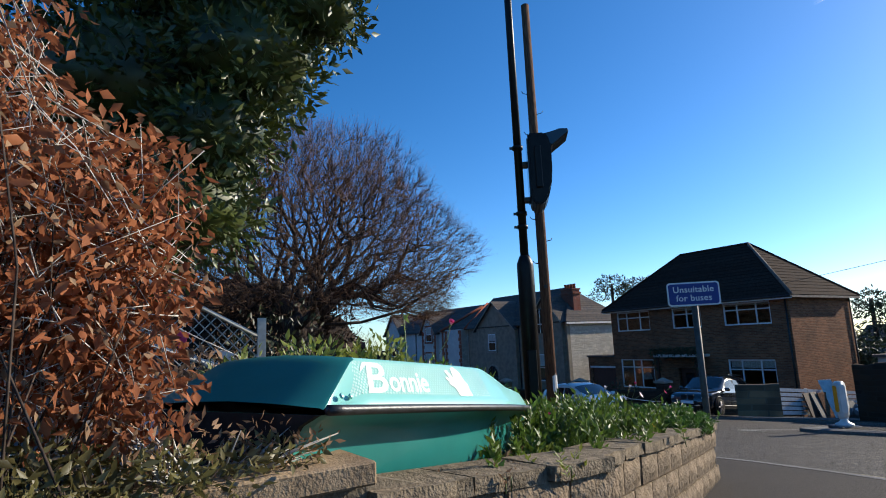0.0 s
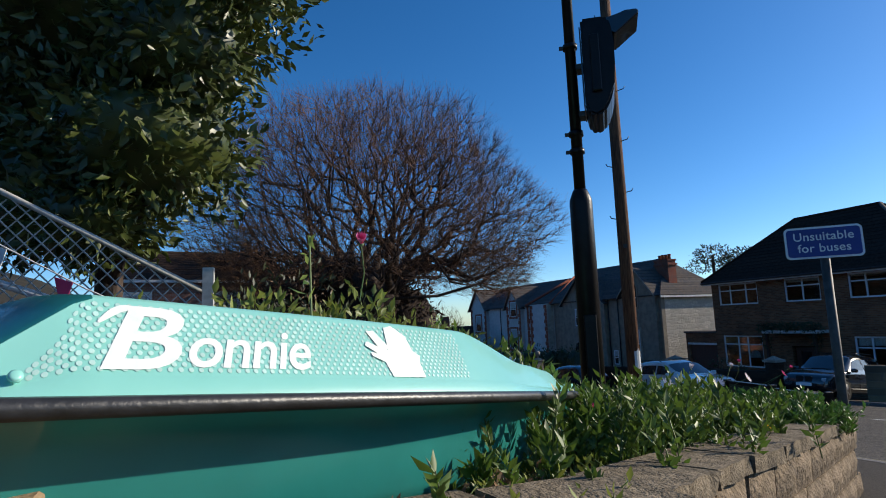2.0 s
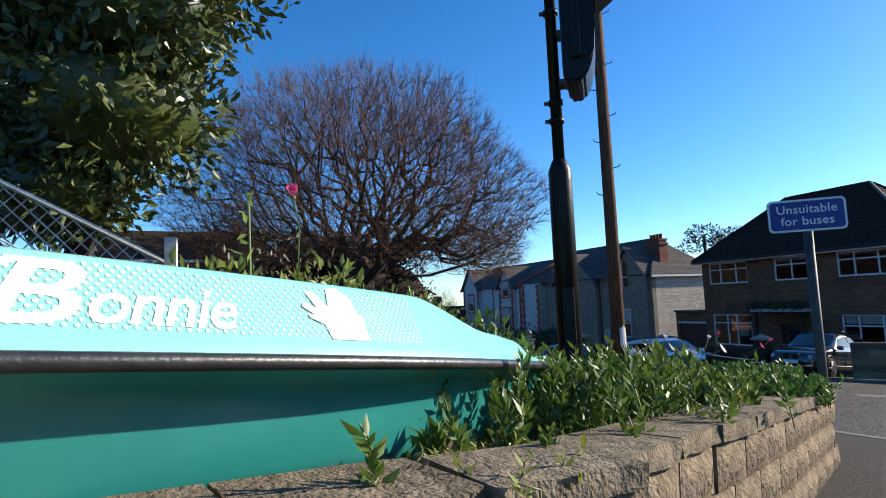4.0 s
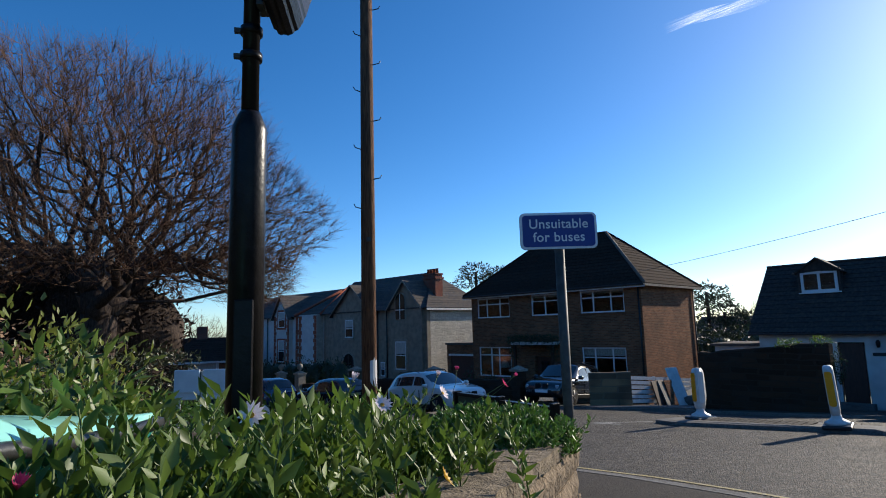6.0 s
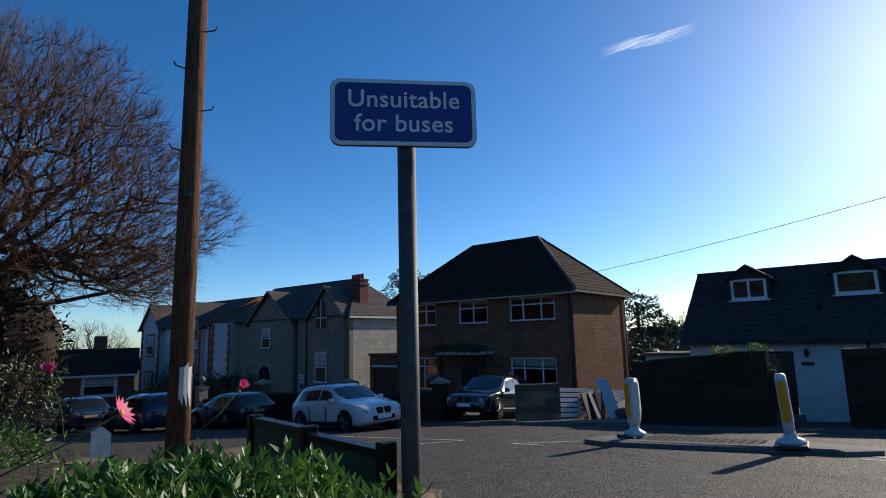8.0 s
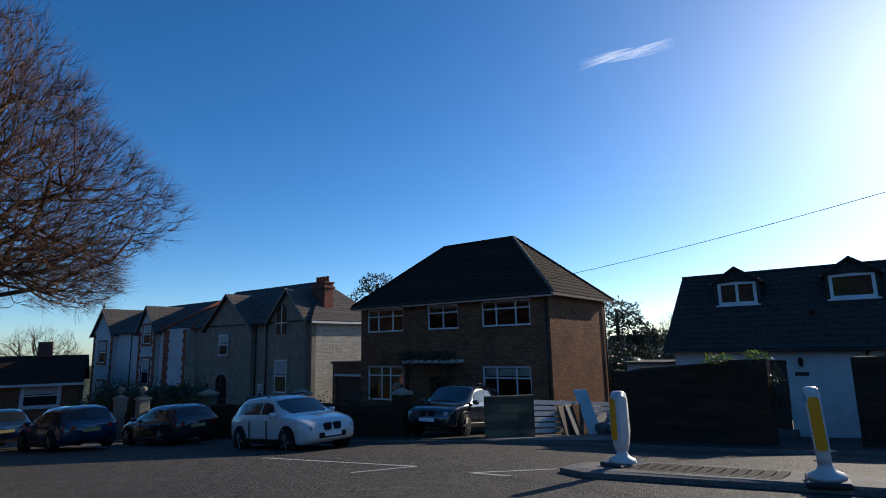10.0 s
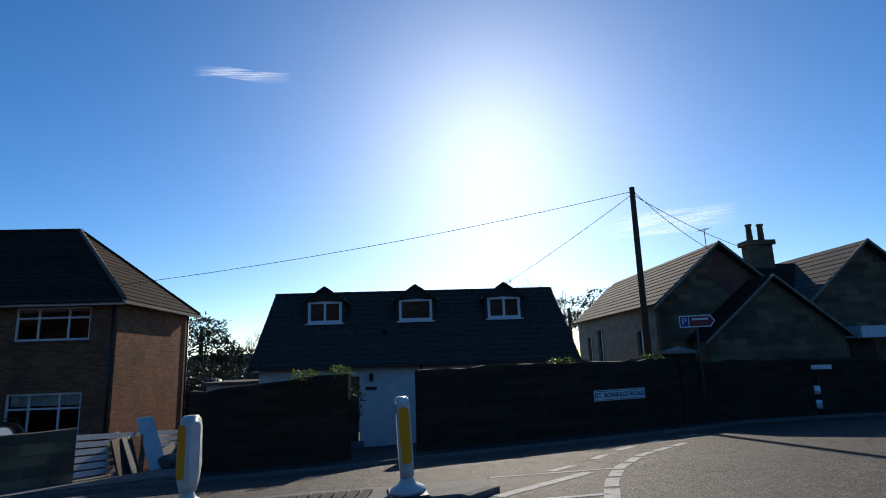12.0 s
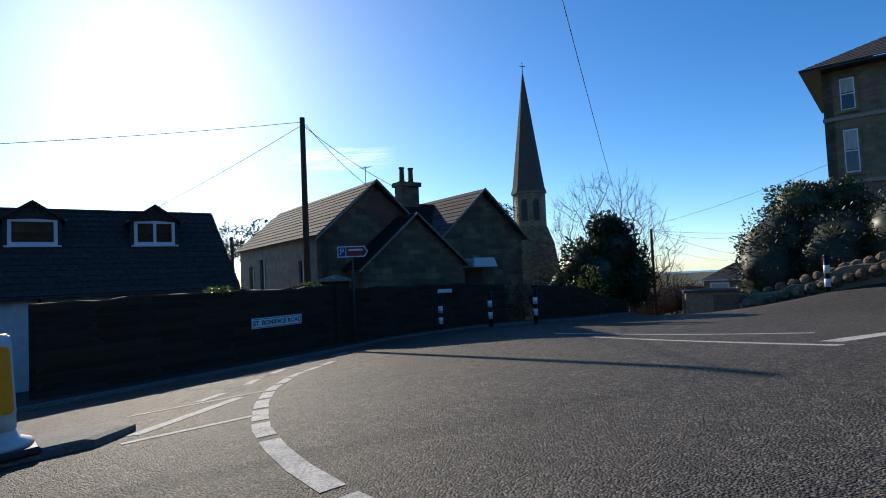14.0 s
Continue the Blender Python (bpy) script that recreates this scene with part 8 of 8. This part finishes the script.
for i in range(5):
    bm = bmesh.new()
    bmesh.ops.create_icosphere(bm, subdivisions=2, radius=0.2)
    for v in bm.verts:
        v.co *= 1 + 0.35 * noise.noise(v.co * 6 + Vector((i * 5, 1, 0)))
    me = bpy.data.meshes.new("stone")
    bm.to_mesh(me)
    bm.free()
    me.materials.append(M_boulder)
    boulders.append(me)
run = [Vector((24.3, -4.9, -0.62)), Vector((23.0, -5.9, -0.10)), Vector((21.8, -6.8, 0.36)), Vector((20.6, -7.5, 0.76)), Vector((17.8, -9.2, 1.6))]
for a, b in zip(run, run[1:]):
    k = int((b - a).length / 0.36)
    for i in range(k):
        for row in (0, 1):
            p = a.lerp(b, (i + 0.5 * row) / k)
            ob = new("stone", boulders[rg_s.randrange(5)])
            ob.parent = boulder_run
            ob.matrix_world = pose(p.x - 0.16 * row, p.y + 0.2 * row, p.z + 0.02 - 0.34 * row, rg_s.uniform(0, 360), rg_s.uniform(-20, 20), rg_s.uniform(0, 360))
strip("pavement", [(23.9, -4.4), (22.6, -5.3), (21.4, -6.2), (20.2, -6.9), (17.4, -8.6)], [(23.0, -3.4), (21.7, -4.2), (20.4, -5.0), (19.1, -5.8), (16.6, -7.4)], M_pave, "raised tarmac pavement below the hedge", lift=0.05)
leafy("hedge", "dark clipped front garden hedge", "hedge", [(-1.8 + 0.75 * i, 40.6 - 0.35 * i + 0.2 * (i % 2), -1.7, 0.8, 0.8, 1.25) for i in range(7)] + [(-3.2, 41.8, -2.2, 1.0, 1.0, 0.9)], 7000, 0.18, M_ivy, 106)
leafy("shrub", "dark garden shrub behind the front wall", "shrub", [(8.3, 27.6, -1.3, 0.9, 0.7, 0.7), (7.3, 28.9, -1.5, 0.8, 0.8, 0.7)], 1200, 0.12, M_ivy, 107)
leafy("shrub", "trailing plants on top of the garden wall", "shrub", [(15.0, 17.2, 0.52, 0.35, 0.35, 0.12), (15.4, 16.4, 0.6, 0.3, 0.25, 0.12)], 350, 0.09, M_leaf, 108)
leafy("shrub", "trailing plants on top of the garden wall", "shrub", [(20.4, 12.5, 0.62, 0.45, 0.35, 0.1), (23.4, 10.5, 0.64, 0.4, 0.3, 0.1)], 350, 0.09, M_leaf, 109)
leafy("shrub", "climber at the gate opening", "shrub", [(15.55, 16.05, -0.1, 0.14, 0.14, 0.5)], 300, 0.08, M_ivy, 110)
leafy("bramble", "twiggy brown bramble thicket beside the pavement", "shrub", [(-3.0, 12.0, 0.4, 1.2, 1.2, 0.9), (-4.4, 12.4, 1.0, 1.3, 1.2, 1.2), (-2.2, 13.2, -0.1, 0.8, 0.8, 0.7)], 2600, 0.09, M_leaf_pale, 111)
leafy("shrub", "low green bed beside the pavement", "shrub", [(-1.1, 14.6, -0.35, 1.0, 0.8, 0.35), (-0.9, 11.4, 0.2, 0.8, 0.6, 0.3), (-1.9, 10.4, 0.4, 0.8, 0.7, 0.45)], 3000, 0.1, M_leaf2, 112)
leafy("shrub", "dark garden shrubs under the large tree", "shrub", [(-9.5 + 2.2 * i, 25.5 + (i % 3), -0.6 + 0.3 * (i % 2), 1.8, 1.6, 1.7) for i in range(3)], 6000, 0.2, M_hedge, 113)
leafy("woodland", "dark wooded slope beyond the garden", "woodland", [(-14 + 1.6 * i, 33 + 1.5 * (i % 3), 2.0 + 0.9 * math.sin(i), 2.4, 2.2, 3.2) for i in range(5)], 14000, 0.3, M_bark, 114)
for i, (x, y, z, s) in enumerate(((15.5, 52.0, 6.3, 1.6), (18.5, 53.0, 6.2, 1.5), (21.5, 33.0, 1.6, 2.2), (23.5, 35.0, 0.6, 2.2), (26.0, 33.0, 0.0, 1.8), (50.8, 20.8, 4.6, 2.0), (52.5, 18.4, 5.3, 1.9), (53.0, -1.0, 6.0, 2.0), (29.7, 39.4, 3.4, 1.4), (30.6, 38.8, 1.9, 1.5), (32.0, 38.4, 1.2, 1.6))):
    tr = clump("pine_tree", "dark flat-topped pine behind the houses", "tree", [(x, y, z, s, s, s * 0.45), (x + s * 0.7, y, z - s * 0.5, s * 0.7, s * 0.7, s * 0.35), (x - s * 0.7, y, z - s * 0.6, s * 0.7, s * 0.6, s * 0.35)], 1300, 0.26, M_pine, 120 + i)
    g = G(x, y) + GARDEN
    o = tr.matrix_world.translation
    tube("trunk", [(x - o.x, y - o.y, g - o.z - 0.3), (x - o.x, y - o.y, z - o.z)], [0.25, 0.12], M_bark, tr)
leafy("woodland", "dark trees behind the bungalow and houses", "woodland", [(22 + 2.2 * i, 37 - 1.2 * i, -1.2 + 0.5 * (i % 2), 1.9, 1.8, 1.8) for i in range(6)], 4500, 0.25, M_ivy, 135)
simple_house("house", pose(30, 42, 0, 0, 0, -60), 7, 6, -5, -0.4, 1.6, M_render_white, M_slate, "far house with a pale roof among trees")
leafy("woodland", "scrubby trees down the side road", "woodland", [(52 + 3 * i, -13 - 3.2 * i, -2.6, 2.2, 2.2, 1.5) for i in range(4)], 2500, 0.3, M_twig, 136)
ub = thing("garage", pose(52.5, -17.6, 0, 0, 0, -112), "small grey roadside garage with a round sign", "garage")
bx("wall", 0, 4.6, 0, 3.5, -6.0, -1.75, M_render_grey, ub)
bx("roof", -0.2, 4.8, -0.2, 3.7, -1.748, -1.55, M_slate, ub)
bx("door", 2.2, 4.2, -0.05, -0.002, -6.0, -2.0, M_tarp, ub)


# ---- trellis and bunting ----
def trellis():
    a, b = Vector((-3.1, 3.55, 0)), Vector((-1.42, 4.35, 0))
    d = (b - a).normalized()
    L = (b - a).length
    t = thing("trellis", pose(a.x, a.y, 0, 0, 0, math.degrees(math.atan2(d.y, d.x))), "pale diamond wire trellis with a sloping top", "trellis")
    def top(x):
        return 2.62 - (2.62 - 1.60) * x / L
    paths = []
    z0, s = 1.0, 0.085
    for sg_ in (1, -1):
        k = -40
        while k < 60:
            pts = []
            for i in range(81):
                x = L * i / 80
                z = z0 + k * s + sg_ * x * 1.05
                if z0 <= z <= top(x):
                    pts.append((Vector((x, 0.003 * sg_, z)), 0.0045))
            if len(pts) > 1:
                paths.append([pts[0], pts[-1]])
            k += 1
    V, F = tube_data(paths, 6)
    ob = mesh_part("lattice", V, F, M_trellis, t)
    ob["kind"] = "stuff"
    tube("top_rail", [(0, 0, top(0)), (L, 0, top(L))], 0.016, M_trellis, t)
    bx("post", -0.03, 0.03, -0.03, 0.03, 0.6, 2.75, M_white, t)
    bx("post", L - 0.03, L + 0.03, -0.03, 0.03, 0.6, 1.75, M_trellis, t)
    tube("brace", [(0.1, 0.04, 1.95), (L * 0.98, 0.04, 1.3)], 0.022, M_white, t)


trellis()
bn = thing("bunting", pose(-2.6, 3.55, 2.02), "string of pink and white pennants hung on the trellis", "bunting")
pts = [(0, -0.06, 0.12), (0.3, -0.04, -0.06), (0.62, 0.0, -0.2), (1.0, 0.1, -0.42), (1.3, 0.3, -0.6)]
tube("string", pts, 0.004, M_white, bn, sides=5)
for i, (x, y, z) in enumerate([(0.05, -0.06, 0.1), (0.3, -0.04, -0.06), (0.62, 0.0, -0.2), (0.9, 0.08, -0.36), (1.15, 0.2, -0.5)]):
    bm = bmesh.new()
    prism(bm, [(x - 0.05, z), (x + 0.05, z - 0.03), (x + 0.0, z - 0.17)], y - 0.002, y + 0.002, "y")
    part("pennant", bm, M_petal_pink if i % 2 else M_white, bn)

# the hill that rises beyond the gardens
# its sweep round behind the camera is unseen, added to cut the sky's fill
V, F = [], []
NA, NR = 40, 8
for i in range(NA + 1):
    a = radians(30 + 150 * i / NA)
    for j in range(NR + 1):
        r = 75 + 60 * j
        h = -6 + (r - 75) * (0.20 + 0.05 * math.sin(i * 0.7)) * smooth(i, 0, 8) * smooth(NA - i, 0, 8) + 6 * noise.noise((i * 0.3, j * 0.5, 1))
        V.append((-r * math.sin(a), r * math.cos(a), h))
for i in range(NA):
    for j in range(NR):
        F.append((i * (NR + 1) + j, (i + 1) * (NR + 1) + j, (i + 1) * (NR + 1) + j + 1, i * (NR + 1) + j + 1))
M_hill = material("hill_scrub", (0.05, 0.042, 0.026), 0.95, (0.025, 0.022, 0.015), scale=0.05, detail=8, bump=1.0, bump_scale=0.4)
tagged(mesh_part("backdrop", V, F, M_hill, flat=False), "brown scrubby hillside beyond the gardens", "hill", kind="structure")


# thin cirrus streaks high over the houses
def cloud_material():
    m = bpy.data.materials.new("cirrus")
    m.use_nodes = True
    n, l = m.node_tree.nodes, m.node_tree.links
    n.remove(n["Principled BSDF"])
    tc = n.new("ShaderNodeTexCoord")
    mp = n.new("ShaderNodeMapping")
    mp.inputs["Scale"].default_value = (2.2, 14.0, 1.0)
    l.new(tc.outputs["Generated"], mp.inputs[0])
    ns = n.new("ShaderNodeTexNoise")
    ns.inputs["Scale"].default_value, ns.inputs["Detail"].default_value = 1.0, 6
    l.new(mp.outputs[0], ns.inputs["Vector"])
    sp = n.new("ShaderNodeSeparateXYZ")
    l.new(tc.outputs["Generated"], sp.inputs[0])
    def hump(sock):
        a = n.new("ShaderNodeMath")
        a.operation = "SUBTRACT"
        a.inputs[1].default_value = 0.5
        l.new(sock, a.inputs[0])
        b = n.new("ShaderNodeMath")
        b.operation = "MULTIPLY"
        l.new(a.outputs[0], b.inputs[0])
        l.new(a.outputs[0], b.inputs[1])
        c = n.new("ShaderNodeMapRange")
        c.inputs["From Max"].default_value = 0.25
        c.inputs["To Min"].default_value, c.inputs["To Max"].default_value = 1.0, 0.0
        l.new(b.outputs[0], c.inputs[0])
        return c.outputs[0]
    k = n.new("ShaderNodeMath")
    k.operation = "MULTIPLY"
    l.new(hump(sp.outputs[0]), k.inputs[0])
    l.new(hump(sp.outputs[1]), k.inputs[1])
    r = n.new("ShaderNodeMapRange")
    r.inputs["From Min"].default_value, r.inputs["From Max"].default_value = 0.35, 0.8
    l.new(ns.outputs["Fac"], r.inputs[0])
    k2 = n.new("ShaderNodeMath")
    k2.operation = "MULTIPLY"
    r.inputs["To Max"].default_value = 0.55
    l.new(k.outputs[0], k2.inputs[0])
    l.new(r.outputs[0], k2.inputs[1])
    tr, tl, mix = n.new("ShaderNodeBsdfTransparent"), n.new("ShaderNodeBsdfTranslucent"), n.new("ShaderNodeMixShader")
    tl.inputs["Color"].default_value = (0.95, 0.95, 0.95, 1)
    l.new(k2.outputs[0], mix.inputs[0])
    l.new(tr.outputs[0], mix.inputs[1])
    l.new(tl.outputs[0], mix.inputs[2])
    l.new(mix.outputs[0], n["Material Output"].inputs["Surface"])
    return m


M_cloud = cloud_material()
for way_, w, h, roll in (((0.585, 0.67, 0.458), 300, 34, -8), ((0.966, 0.10, 0.208), 420, 80, -4)):
    c = Vector(way_).normalized() * 2000
    bm = bmesh.new()
    bmesh.ops.create_grid(bm, x_segments=12, y_segments=4, size=0.5)
    for v in bm.verts:
        v.co = Vector((v.co.x * w, v.co.y * h + 12 * math.sin(v.co.x * 4), 10 * math.sin(v.co.x * 3)))
    ob = part("backdrop", bm, M_cloud)
    ob.matrix_world = look(tuple(c), (0, 0, 0), roll)
    ob.visible_shadow = False
    tagged(ob, "thin streak of white cirrus cloud", "cloud", kind="structure")

# pale crumpled sheet by the stern
bm = bmesh.new()
bmesh.ops.create_grid(bm, x_segments=10, y_segments=8, size=0.5)
for v in bm.verts:
    x, y = v.co.x, v.co.y
    v.co = Vector((x * 0.5, y * 0.35, 0.12 - 0.6 * x * x - 0.4 * y * y + 0.05 * noise.noise((x * 6, y * 6, 5))))
r = bmesh.ops.extrude_face_region(bm, geom=bm.faces[:])
for v in r["geom"]:
    if isinstance(v, bmesh.types.BMVert):
        v.co.z -= 0.006
ob = part("plastic_sheet", bm, M_white, flat=False)
ob.matrix_world = pose(-1.28, 2.45, 1.16, 18, -10, 30)
tagged(ob, "crumpled white plastic sheet behind the boat", "plastic sheet")
